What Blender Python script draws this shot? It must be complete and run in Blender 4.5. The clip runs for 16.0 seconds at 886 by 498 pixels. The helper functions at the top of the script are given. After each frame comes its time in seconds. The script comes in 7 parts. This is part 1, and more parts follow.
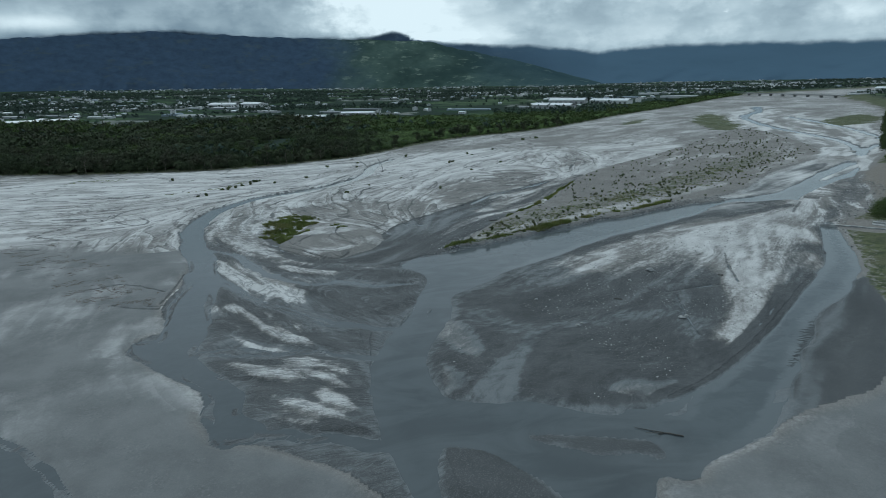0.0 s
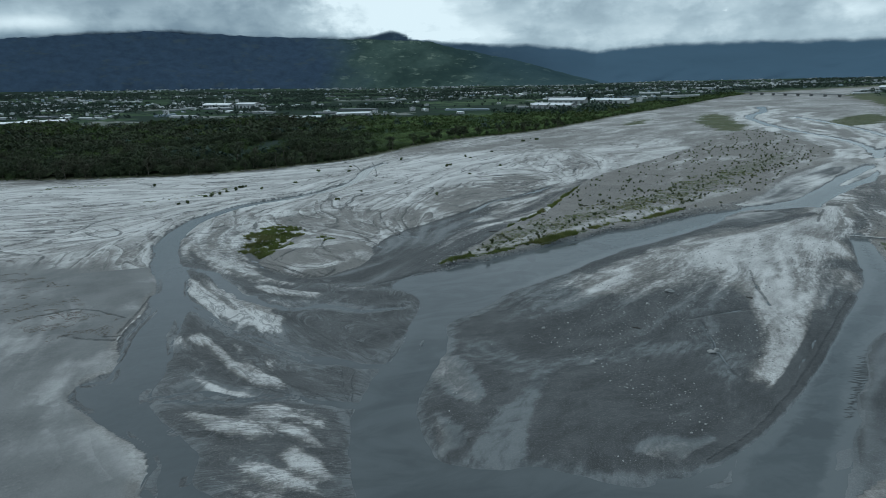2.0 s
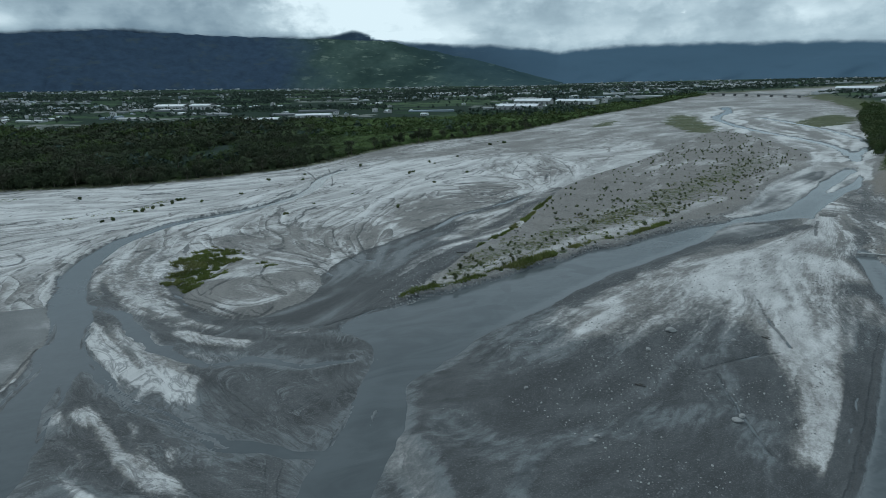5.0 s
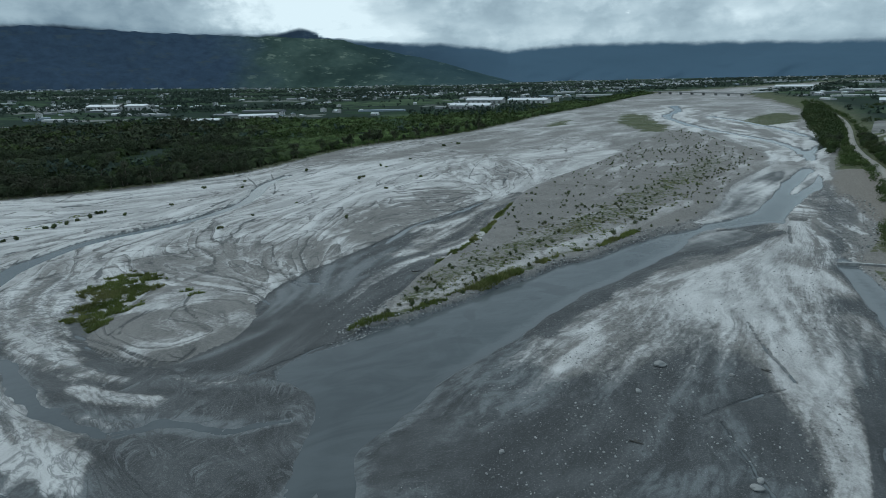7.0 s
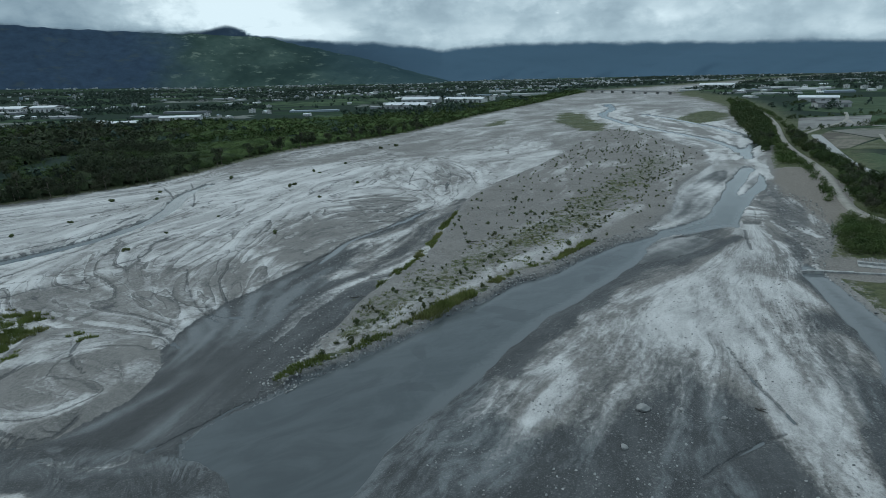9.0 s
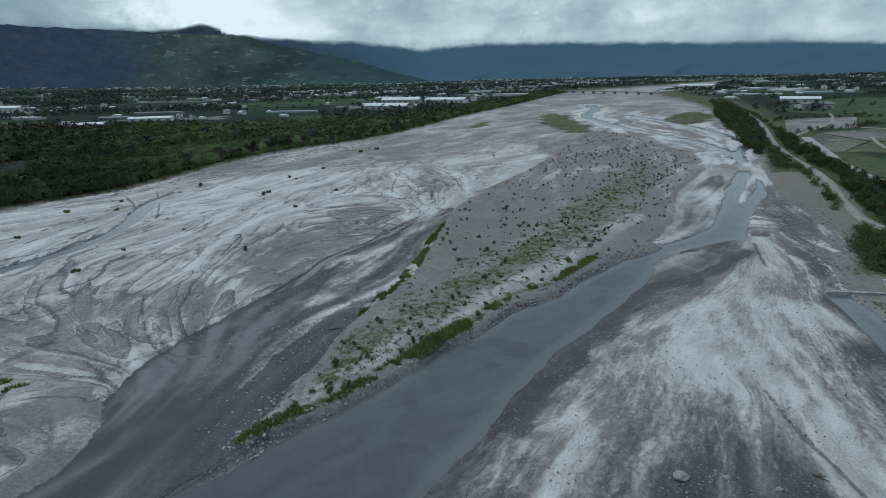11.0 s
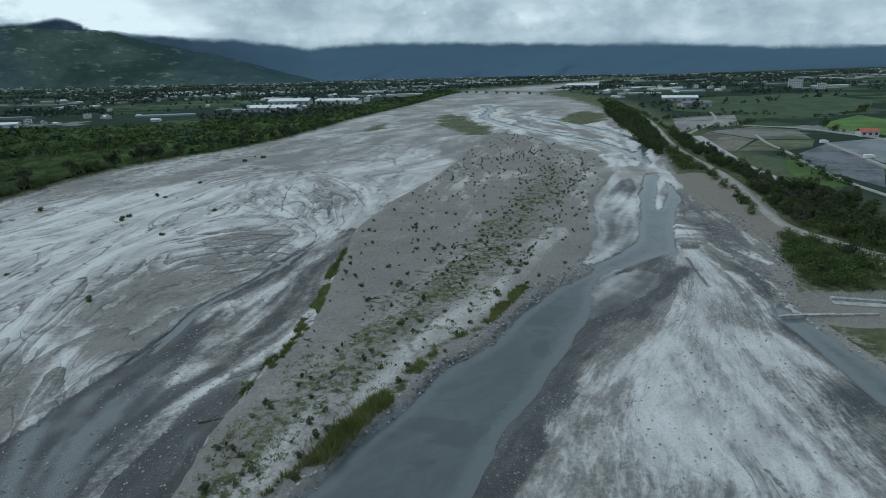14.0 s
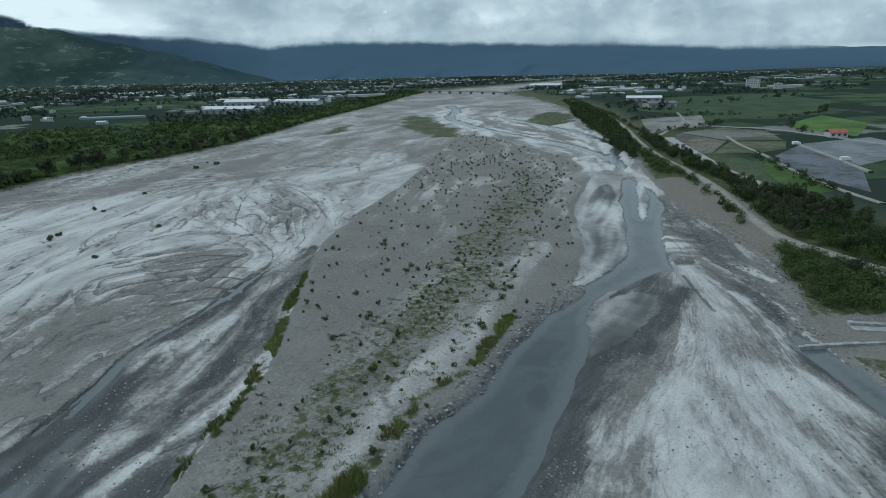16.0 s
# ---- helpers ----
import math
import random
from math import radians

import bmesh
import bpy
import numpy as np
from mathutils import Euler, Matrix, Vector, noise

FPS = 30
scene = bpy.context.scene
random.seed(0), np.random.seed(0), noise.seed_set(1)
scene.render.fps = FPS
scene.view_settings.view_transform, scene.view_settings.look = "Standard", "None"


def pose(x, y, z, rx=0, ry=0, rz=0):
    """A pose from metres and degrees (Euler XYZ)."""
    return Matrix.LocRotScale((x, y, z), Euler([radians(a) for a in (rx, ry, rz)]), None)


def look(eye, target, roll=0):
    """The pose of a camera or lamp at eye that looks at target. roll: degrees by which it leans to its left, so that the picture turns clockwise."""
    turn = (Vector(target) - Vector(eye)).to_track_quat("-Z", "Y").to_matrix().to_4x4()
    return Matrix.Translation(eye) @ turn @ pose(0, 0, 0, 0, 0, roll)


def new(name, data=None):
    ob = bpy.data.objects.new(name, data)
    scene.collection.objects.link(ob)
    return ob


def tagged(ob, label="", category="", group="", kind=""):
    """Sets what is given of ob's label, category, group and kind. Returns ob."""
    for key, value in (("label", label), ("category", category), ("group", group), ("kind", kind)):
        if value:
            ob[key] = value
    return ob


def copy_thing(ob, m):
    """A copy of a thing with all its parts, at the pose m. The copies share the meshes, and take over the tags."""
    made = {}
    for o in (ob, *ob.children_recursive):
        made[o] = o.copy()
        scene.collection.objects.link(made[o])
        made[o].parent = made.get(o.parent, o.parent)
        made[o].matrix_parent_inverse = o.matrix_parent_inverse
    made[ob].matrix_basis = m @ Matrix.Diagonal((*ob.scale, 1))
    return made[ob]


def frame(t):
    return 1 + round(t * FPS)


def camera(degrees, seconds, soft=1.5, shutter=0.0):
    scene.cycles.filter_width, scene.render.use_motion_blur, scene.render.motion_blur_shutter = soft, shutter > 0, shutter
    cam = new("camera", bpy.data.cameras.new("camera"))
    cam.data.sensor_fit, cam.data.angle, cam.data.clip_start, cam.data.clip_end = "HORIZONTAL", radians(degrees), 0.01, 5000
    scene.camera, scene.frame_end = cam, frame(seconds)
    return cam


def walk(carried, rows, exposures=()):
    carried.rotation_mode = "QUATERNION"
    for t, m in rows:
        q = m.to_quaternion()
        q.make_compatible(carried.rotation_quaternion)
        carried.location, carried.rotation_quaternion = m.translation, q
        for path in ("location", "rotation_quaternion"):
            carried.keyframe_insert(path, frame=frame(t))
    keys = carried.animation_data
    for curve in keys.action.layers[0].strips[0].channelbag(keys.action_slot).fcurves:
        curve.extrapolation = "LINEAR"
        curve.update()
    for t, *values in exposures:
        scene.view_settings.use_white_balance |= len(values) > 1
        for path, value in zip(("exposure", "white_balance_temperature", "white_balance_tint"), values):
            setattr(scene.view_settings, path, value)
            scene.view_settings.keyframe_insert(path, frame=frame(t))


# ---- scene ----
cam = camera(75.2, 16.0, 0.65)
PATH = [
    (0, (-3.112, -6.735, 55.923), (-2.725, -4.858, 55.35), -1.6),
    (0.5, (-2.019, -2.421, 55.896), (-1.63, -0.545, 55.321), -1.6),
    (1, (-0.76, 2.054, 55.75), (-0.371, 3.93, 55.176), -1.6),
    (1.5, (0.48, 6.494, 55.73), (0.87, 8.37, 55.156), -1.6),
    (2, (1.712, 11.082, 55.743), (2.103, 12.957, 55.169), -1.7),
    (2.5, (3.052, 15.778, 55.729), (3.444, 17.653, 55.154), -1.7),
    (3, (4.303, 20.362, 55.554), (4.696, 22.237, 54.979), -1.7),
    (3.5, (5.624, 25.072, 55.513), (6.018, 26.947, 54.938), -1.7),
    (3.7, (6.193, 26.916, 55.496), (6.588, 28.79, 54.921), -1.7),
    (5.8, (11.636, 45.33, 55.297), (12.218, 47.154, 54.717), -1.6),
    (6, (12.209, 47.584, 55.263), (12.804, 49.403, 54.681), -1.6),
    (6.5, (13.691, 52.364, 55.149), (14.316, 54.171, 54.566), -1.6),
    (7, (15.318, 57.126, 55.084), (15.97, 58.924, 54.501), -1.6),
    (7.5, (16.816, 61.813, 55.029), (17.506, 63.596, 54.443), -1.6),
    (8, (18.458, 66.591, 55.064), (19.198, 68.354, 54.475), -1.6),
    (8.5, (20.034, 71.197, 55.006), (20.831, 72.933, 54.415), -1.6),
    (9, (21.841, 75.875, 54.948), (22.684, 77.59, 54.356), -1.6),
    (9.2, (22.483, 77.672, 55.047), (23.346, 79.376, 54.453), -1.5),
    (11.3, (29.224, 95.5, 55.224), (30.146, 97.173, 54.63), -1.4),
    (11.5, (30.305, 97.441, 55.163), (31.264, 99.091, 54.567), -1.3),
    (12, (32.506, 102.176, 55.054), (33.6, 103.739, 54.454), -1.3),
    (12.5, (34.868, 106.827, 55.111), (36.061, 108.314, 54.507), -1.2),
    (13, (36.794, 111.127, 55.102), (37.963, 112.634, 54.5), -1.2),
    (13.5, (39.096, 115.309, 55.2), (40.269, 116.813, 54.598), -1.2),
    (14, (41.488, 119.369, 55.282), (42.679, 120.859, 54.679), -1.3),
    (14.5, (43.932, 123.562, 55.267), (45.145, 125.033, 54.663), -1.2),
    (15, (46.646, 127.871, 55.227), (47.883, 129.323, 54.623), -1.2),
    (15.5, (49.23, 131.852, 55.271), (50.49, 133.283, 54.665), -1.2),
    (16, (51.84, 135.833, 55.42), (53.123, 137.242, 54.814), -1.2),
]
walk(cam, [(t, look(eye, target, roll)) for t, eye, target, roll in PATH], [(0, 0.0, 5880, 1), (16, 0.0, 5880, 1)])

# ---- light: an overcast sky, a broad soft sun behind the cloud ----
world = bpy.data.worlds.new("overcast_sky")
scene.world = world
world.use_nodes = True
SUN_AZ, SUN_EL = radians(-35), radians(50)


def nodes_of(owner):
    nt = owner.node_tree
    for n in list(nt.nodes):
        nt.nodes.remove(n)
    return nt


class Nodes:
    """Short forms for building a node tree."""

    def __init__(self, owner):
        self.nt = nodes_of(owner)

    def add(self, kind, ins=None, **props):
        n = self.nt.nodes.new(kind)
        for k, v in props.items():
            setattr(n, k, v)
        for k, v in (ins or {}).items():
            self.set(n.inputs[k], v)
        return n

    def set(self, sock, v):
        if isinstance(v, bpy.types.NodeSocket):
            self.nt.links.new(v, sock)
        else:
            sock.default_value = v

    def math(self, op, a, b=0.0, c=0.0, clamp=False):
        n = self.add("ShaderNodeMath", operation=op, use_clamp=clamp)
        for i, v in enumerate((a, b, c)):
            self.set(n.inputs[i], v)
        return n.outputs[0]

    def step(self, v, lo, hi):
        n = self.add("ShaderNodeMapRange", {"Value": v, "From Min": lo, "From Max": hi}, interpolation_type="SMOOTHSTEP")
        return n.outputs["Result"]

    def mix(self, f, a, b, blend="MIX"):
        n = self.add("ShaderNodeMix", data_type="RGBA", blend_type=blend)
        self.set(n.inputs[0], f)
        self.set(n.inputs[6], a if not isinstance(a, tuple) else (*a[:3], 1))
        self.set(n.inputs[7], b if not isinstance(b, tuple) else (*b[:3], 1))
        return n.outputs[2]

    def noise(self, vec, scale, detail=4.0, rough=0.55, distort=0.0):
        n = self.add("ShaderNodeTexNoise", {"Scale": scale, "Detail": detail, "Roughness": rough, "Distortion": distort})
        if vec is not None:
            self.set(n.inputs["Vector"], vec)
        return n.outputs["Fac"]

    def xyz(self, x, y, z=0.0):
        return self.add("ShaderNodeCombineXYZ", {0: x, 1: y, 2: z}).outputs[0]

    def attr(self, name):
        return self.add("ShaderNodeAttribute", attribute_name=name).outputs["Fac"]

    def pos(self):
        return self.add("ShaderNodeNewGeometry").outputs["Position"]

    def scaled(self, vec, s):
        n = self.add("ShaderNodeVectorMath", {0: vec, 1: s}, operation="MULTIPLY")
        return n.outputs[0]

    def bump(self, h, strength, dist):
        return self.add("ShaderNodeBump", {"Height": h, "Strength": strength, "Distance": dist}).outputs[0]

    def surface(self, **ins):
        b = self.add("ShaderNodeBsdfPrincipled", {k.replace("_", " "): v for k, v in ins.items()})
        o = self.add("ShaderNodeOutputMaterial", {"Surface": b.outputs[0]})
        return b


wn = Nodes(world)
sky = wn.add("ShaderNodeTexSky", sky_type="NISHITA", sun_disc=False, sun_elevation=SUN_EL, sun_rotation=SUN_AZ)
sky_dim = wn.mix(1.0, sky.outputs[0], (0.1, 0.1, 0.1), "MULTIPLY")
direction = wn.add("ShaderNodeTexCoord").outputs["Generated"]
cover = wn.noise(wn.scaled(direction, (1.0, 1.0, 3.0)), 2.2, 5.0, 0.6)
cloud_tone = wn.mix(wn.step(cover, 0.3, 0.7), (0.46, 0.535, 0.59), (0.80, 0.87, 0.92))
dome = wn.mix(0.88, sky_dim, cloud_tone)
wn.add("ShaderNodeOutputWorld", {"Surface": wn.add("ShaderNodeBackground", {"Color": dome, "Strength": 0.95}).outputs[0]})

sun = new("sun", bpy.data.lights.new("sun", "SUN"))
sun.data.energy, sun.data.angle, sun.data.color = 0.9, radians(14), (1.0, 0.97, 0.92)
sun.matrix_world = look((0, 0, 900), (-900 * math.sin(SUN_AZ) * math.cos(SUN_EL), -900 * math.cos(SUN_AZ) * math.cos(SUN_EL), 900 - 900 * math.sin(SUN_EL)))


# ---- small tools ----
def material(name):
    m = bpy.data.materials.new(name)
    m.use_nodes = True
    return m, Nodes(m)


def plain(name, colour, rough=0.8, vary=0.25, scale=0.5, metal=0.0, bump=0.0):
    """A matt surface with blotches at two scales."""
    m, n = material(name)
    p = n.pos()
    f = n.math("MULTIPLY_ADD", n.noise(p, scale, 5), 0.7, n.math("MULTIPLY", n.noise(p, scale * 9, 3), 0.3))
    dark, light = tuple(c * (1 - vary) for c in colour), tuple(min(1, c * (1 + vary)) for c in colour)
    args = dict(Base_Color=n.mix(n.step(f, 0.3, 0.7), dark, light), Roughness=rough, Metallic=metal)
    if bump:
        args["Normal"] = n.bump(n.noise(p, scale * 6, 4), 0.5, bump)
    n.surface(**args)
    return m


def mesh_from(name, verts, faces, smooth=False):
    """verts: array n x 3; faces: array m x k, all of one kind."""
    verts, faces = np.asarray(verts, np.float32), np.asarray(faces, np.int32)
    me = bpy.data.meshes.new(name)
    me.vertices.add(len(verts))
    me.vertices.foreach_set("co", verts.ravel())
    k = faces.shape[1]
    me.loops.add(faces.size)
    me.loops.foreach_set("vertex_index", faces.ravel())
    me.polygons.add(len(faces))
    me.polygons.foreach_set("loop_start", np.arange(0, faces.size, k, dtype=np.int32))
    me.polygons.foreach_set("use_smooth", np.full(len(faces), smooth))
    me.update(calc_edges=True)
    return me


def part(name, bm, mat, parent=None, label=""):
    """One mesh object from a bmesh or a mesh, under a thing."""
    if isinstance(bm, bmesh.types.BMesh):
        me = bpy.data.meshes.new(name)
        bm.to_mesh(me)
        bm.free()
    else:
        me = bm
    if mat and not me.materials:
        me.materials.append(mat)
    ob = new(name, me)
    ob.parent = parent
    return tagged(ob, label)


def box(bm, x0, x1, y0, y1, z0, z1, bevel=0.0):
    made = bmesh.ops.create_cube(bm, size=1)["verts"]
    for v in made:
        v.co = Vector(((x0 + x1) / 2 + v.co.x * (x1 - x0), (y0 + y1) / 2 + v.co.y * (y1 - y0), (z0 + z1) / 2 + v.co.z * (z1 - z0)))
    if bevel:
        bmesh.ops.bevel(bm, geom=list({e for v in made for e in v.link_edges}), offset=bevel, segments=1, affect="EDGES")
    return bm


def boxed(*a, **k):
    return box(bmesh.new(), *a, **k)


# ---- value noise on arrays ----
TABLE = np.random.RandomState(7).rand(256, 256)


def vnoise(x, y, seed=0):
    x, y = x + seed * 37.17, y + seed * 11.71
    i, j = np.floor(x).astype(int), np.floor(y).astype(int)
    fx, fy = x - i, y - j
    fx, fy = fx * fx * (3 - 2 * fx), fy * fy * (3 - 2 * fy)
    g = lambda a, b: TABLE[(i + a) & 255, (j + b) & 255]
    return (g(0, 0) * (1 - fx) + g(1, 0) * fx) * (1 - fy) + (g(0, 1) * (1 - fx) + g(1, 1) * fx) * fy


def fbm(x, y, seed=0, octaves=4):
    total, amp, norm = 0.0, 1.0, 0.0
    for o in range(octaves):
        total, norm = total + amp * vnoise(x * 2**o, y * 2**o, seed + 3 * o), norm + amp
        amp *= 0.5
    return total / norm


def sstep(v, lo, hi):
    f = np.clip((v - lo) / (hi - lo), 0, 1)
    return f * f * (3 - 2 * f)


def rounded(pts, rounds=2, closed=True):
    p = np.array(pts, float)
    for _ in range(rounds):
        q = np.roll(p, -1, 0) if closed else p[1:]
        a = p if closed else p[:-1]
        new_p = np.stack([0.75 * a + 0.25 * q, 0.25 * a + 0.75 * q], 1).reshape(-1, p.shape[1])
        p = new_p if closed else np.vstack([p[:1], new_p, p[-1:]])
    return p


def inside(pts, x, y, reach=25.0, rounds=2):
    """Metres inside (+) or outside (-) an outline, down to -reach."""
    p = rounded(pts, rounds)
    out = np.full(x.shape, -reach)
    lo, hi = p.min(0) - reach, p.max(0) + reach
    near = (x > lo[0]) & (x < hi[0]) & (y > lo[1]) & (y < hi[1])
    px, py = x[near], y[near]
    d2, odd = np.full(px.shape, 1e12), np.zeros(px.shape, bool)
    for (ax, ay), (bx, by) in zip(p, np.roll(p, -1, 0)):
        ex, ey = bx - ax, by - ay
        f = np.clip(((px - ax) * ex + (py - ay) * ey) / (ex * ex + ey * ey + 1e-9), 0, 1)
        d2 = np.minimum(d2, (px - ax - f * ex) ** 2 + (py - ay - f * ey) ** 2)
        if ey:
            odd ^= ((ay > py) != (by > py)) & (px < ax + (py - ay) * ex / ey)
    out[near] = np.maximum(np.where(odd, 1, -1) * np.sqrt(d2), -reach)
    return out


def along(pts, x, y, half, reach=25.0):
    """Metres inside a band of that half width round a line; half may be a pair, from start to end."""
    p = rounded(pts, 2, closed=False)
    h0, h1 = half if isinstance(half, tuple) else (half, half)
    out = np.full(x.shape, -reach)
    lo, hi = p.min(0) - reach, p.max(0) + reach
    near = (x > lo[0]) & (x < hi[0]) & (y > lo[1]) & (y < hi[1])
    px, py = x[near], y[near]
    best = np.full(px.shape, -reach)
    for k, ((ax, ay), (bx, by)) in enumerate(zip(p[:-1], p[1:])):
        ex, ey = bx - ax, by - ay
        f = np.clip(((px - ax) * ex + (py - ay) * ey) / (ex * ex + ey * ey + 1e-9), 0, 1)
        w = h0 + (h1 - h0) * (k + f) / (len(p) - 1)
        best = np.maximum(best, w - np.hypot(px - ax - f * ex, py - ay - f * ey))
    out[near] = best
    return out


# ---- the plan of the river bed, in metres ----
WEST_SHORE = [(6.4, -500), (6.4, 40), (6.4, 59.3), (5, 66.1), (3.9, 73.5), (2.2, 82.4), (2.2, 92.4), (4, 101.3), (8.5, 111.2), (14.1, 121), (18.1, 131.2), (26.1, 147), (23.6, 156.7), (15, 163.3), (35.1, 172.8), (44, 175), (60.9, 179.3), (78, 186.3), (98.8, 194.3), (121.6, 199.9), (147.5, 210), (164.1, 210), (175.6, 214.5), (186.3, 214.5), (199.8, 218.6), (223.8, 231.2), (290, 274.7), (321.8, 289.2)]
FAN_SHORE = [(274.8, 243.7), (243.6, 230.6), (211.7, 212.2), (198.9, 203.1), (198.9, 206.9), (180.9, 206.9), (167.2, 208.5), (151.2, 198.9), (129.5, 187), (107.7, 178.2), (94, 174), (62.1, 155.8), (51, 150), (31.7, 136.8), (24.6, 132), (25.2, 121.5), (15.7, 104.9), (13.4, 98.8), (13.3, 89), (16.1, 82.1), (22.5, 78.6), (30.5, 77.6), (38.3, 71.6), (43.2, 71), (55.4, 73.3), (68.7, 78.8), (83.7, 89.5), (107.6, 106.9), (132.4, 122.2), (147.9, 135.6), (167.5, 157.8), (177.2, 166.5)]
EAST_SHORE = [(181.5, 166.1), (163.2, 142.6), (143.8, 119.8), (125.8, 106.5), (106.4, 96.9), (89, 82.3), (75.1, 69.1), (67.3, 62.9), (56.5, 58.6), (47.9, 56.9), (43.6, 53.8), (39.4, 55.9), (36.1, 51.9), (34, 40), (34, -500)]
BAR_A = [(23.2, 70.2), (31.5, 67.7), (38.2, 65.4), (43.4, 64.2), (44.2, 61), (42.3, 59.1), (39, 61.6), (35.6, 60.4), (30.1, 64.6)]
BAR_B = [(9.9, 69), (15.7, 68.3), (20.8, 64.1), (24.1, 58.7), (26.5, 54.3), (26, 40), (10.6, 40)]
LEFT_CREEK = [(45, 402), (28.2, 376.1), (22.5, 339.8), (5.4, 314.3), (-18.6, 299), (-39.9, 286.9), (-48.6, 272.4), (-54.8, 253.2), (-56.4, 234.4), (-52.2, 210), (-44.8, 186.8), (-40.6, 169.2), (-40.2, 152.1), (-38.9, 137.6), (-37.8, 123.9), (-38.6, 115.4)]
LEFT_POOL = [(-40.7, 127.8), (-42.1, 123.2), (-49, 124.5), (-46.4, 117), (-39.1, 108.6), (-32.5, 101.5), (-27.1, 95.4), (-27.7, 87.9), (-24.4, 80.4), (-17.5, 77.6), (-16, 82), (-22, 88), (-21, 96), (-27, 104), (-33, 112), (-34, 126)]
CREEKS = [([(-44.1, 198.4), (-34.9, 189.8), (-25.5, 173), (-18.2, 161.6), (-11.4, 155.7), (-1.3, 151.4), (9.6, 147.6), (19.6, 144.8)], (1.2, 0.4)),
          ([(-43, 171), (-34.3, 159.2), (-25.6, 148.2), (-15.8, 135.5), (-8.2, 127.9), (-2.1, 123), (4.7, 119.2), (14, 115)], (1.5, 0.9)),
          ([(-38.5, 115.9), (-31.8, 115.7), (-25.5, 113.7), (-17.8, 112), (-10, 109.9), (-2.4, 106), (5.5, 102)], (1.2, 0.6)),
          ([(-23.7, 81.4), (-17.7, 79.3), (-9.6, 77.7), (-2.4, 75.4), (5, 71.3)], (1.6, 0.9))]
CREEKS_FAR = [
          ([(340, 303.8), (379.4, 346.4), (404.5, 399.3), (420.7, 460.7), (458, 548), (505, 624), (563, 662), (640, 760)], (3.5, 6.0)),
          ([(335, 300), (361.5, 323.6), (394.3, 338.7), (413.6, 348.9), (456.6, 405.4), (511, 512), (536, 583)], (2.6, 4.5))]
POOL_CORNER = [(-120, 140), (-59.3, 89.6), (-53.7, 85.4), (-47.7, 79.3), (-40.8, 71), (-30, 52), (-44, 10), (-90, -60), (-230, -40), (-200, 60)]
ISLAND = [(34, 173.2), (52, 176.5), (70.2, 183.2), (81.9, 187.1), (98.1, 195.2), (120, 200.5), (143.9, 210.6), (166.6, 213.9), (182.2, 222.1), (205.3, 237.5), (242.2, 266.9), (279.4, 285.2), (308.5, 302.6), (343.6, 342.4), (364.9, 388.2), (392.5, 453.8), (392, 487.3), (301.2, 413.9), (230.2, 356.2), (182.1, 324.4), (154, 305.6), (131, 281.2), (109, 252.7), (89, 226.4), (78.1, 219.8), (67.5, 210.3), (60, 202.9), (49.7, 190.1), (45.3, 184.6), (39.4, 179)]
GREEN_BARS = [[(476, 675), (509, 660), (415, 512), (370.2, 461), (364.5, 486), (394, 562)], [(322, 591), (397, 655), (363, 599), (322, 570)], [(505, 518), (648, 591), (598, 513), (505.4, 452.3), (485.6, 476.6)]]
FAN = [(70, 161), (43.2, 142), (29.5, 130), (22.1, 113.7), (13.8, 98.7), (13.7, 88.3), (22.5, 78.6), (38.3, 71.6), (43.2, 71), (55.4, 73.3), (68.7, 78.8), (83.7, 89.5), (107.6, 106.9), (132.4, 122.2), (147.9, 135.6), (164.8, 157.2), (172, 170), (194, 184), (214, 206.1), (185.8, 202), (158, 198), (129.3, 187.1), (107.7, 178.2), (94, 174)]
FAN_WHITE = [(210, 206.1), (174.1, 189.3), (147, 185), (126, 178), (105, 171), (86, 161), (72, 150), (86, 142), (104, 149.2), (111.5, 139.5), (118.9, 132), (126.3, 138), (135.7, 150.2), (154.2, 162.9), (192, 188)]
FAN_TAIL = [(117, 147), (127, 149), (114.2, 121.7), (103, 103.8), (90.8, 94.1), (82.8, 93.3), (91.8, 102.3), (100.2, 113.4), (107.7, 129.1)]
FAN_PALE = [[(43.4, 77.9), (49.3, 80.6), (55.6, 78.8), (62.9, 78.4), (70.2, 80.2), (63.5, 77.3), (54, 74.4), (47.6, 75.4)], [(19.6, 129.2), (23.7, 121.2), (27.4, 113.9), (26.6, 98.6), (23.3, 97.9), (20.6, 103.3), (18.1, 110.8)], [(17.2, 98.1), (18.1, 95), (20.3, 89.2), (18.4, 84.3), (14.9, 83.6)]]
FAN_CREEK = [(41.7, 106.2), (37.2, 102.2), (32.2, 94.1), (27.3, 88.6), (23.6, 81.3), (22.4, 74)]
FAN_PLUME = [(83.8, 117.5), (91.1, 119.8), (75.2, 95), (71.2, 93.1)]
PALE_BARS = [[(143, 194.2), (164.6, 206.5), (177.5, 204.5), (180.7, 198.4), (165.6, 191.4), (149.9, 190.4), (140.1, 191.1)], [(184.2, 220.3), (205.3, 237.5), (267.7, 276.7), (300.3, 286.4), (256.3, 253.4), (209.9, 223.2), (190, 215.1)], [(302, 273.5), (308.4, 273.7), (281, 254.7), (245.1, 235.6), (243.5, 238.1)]]
SPIT = [(12.4, 162.7), (22.1, 175.3), (35.5, 189.4), (56, 212), (62, 212), (45, 188), (33.8, 173.5), (20.9, 166)]
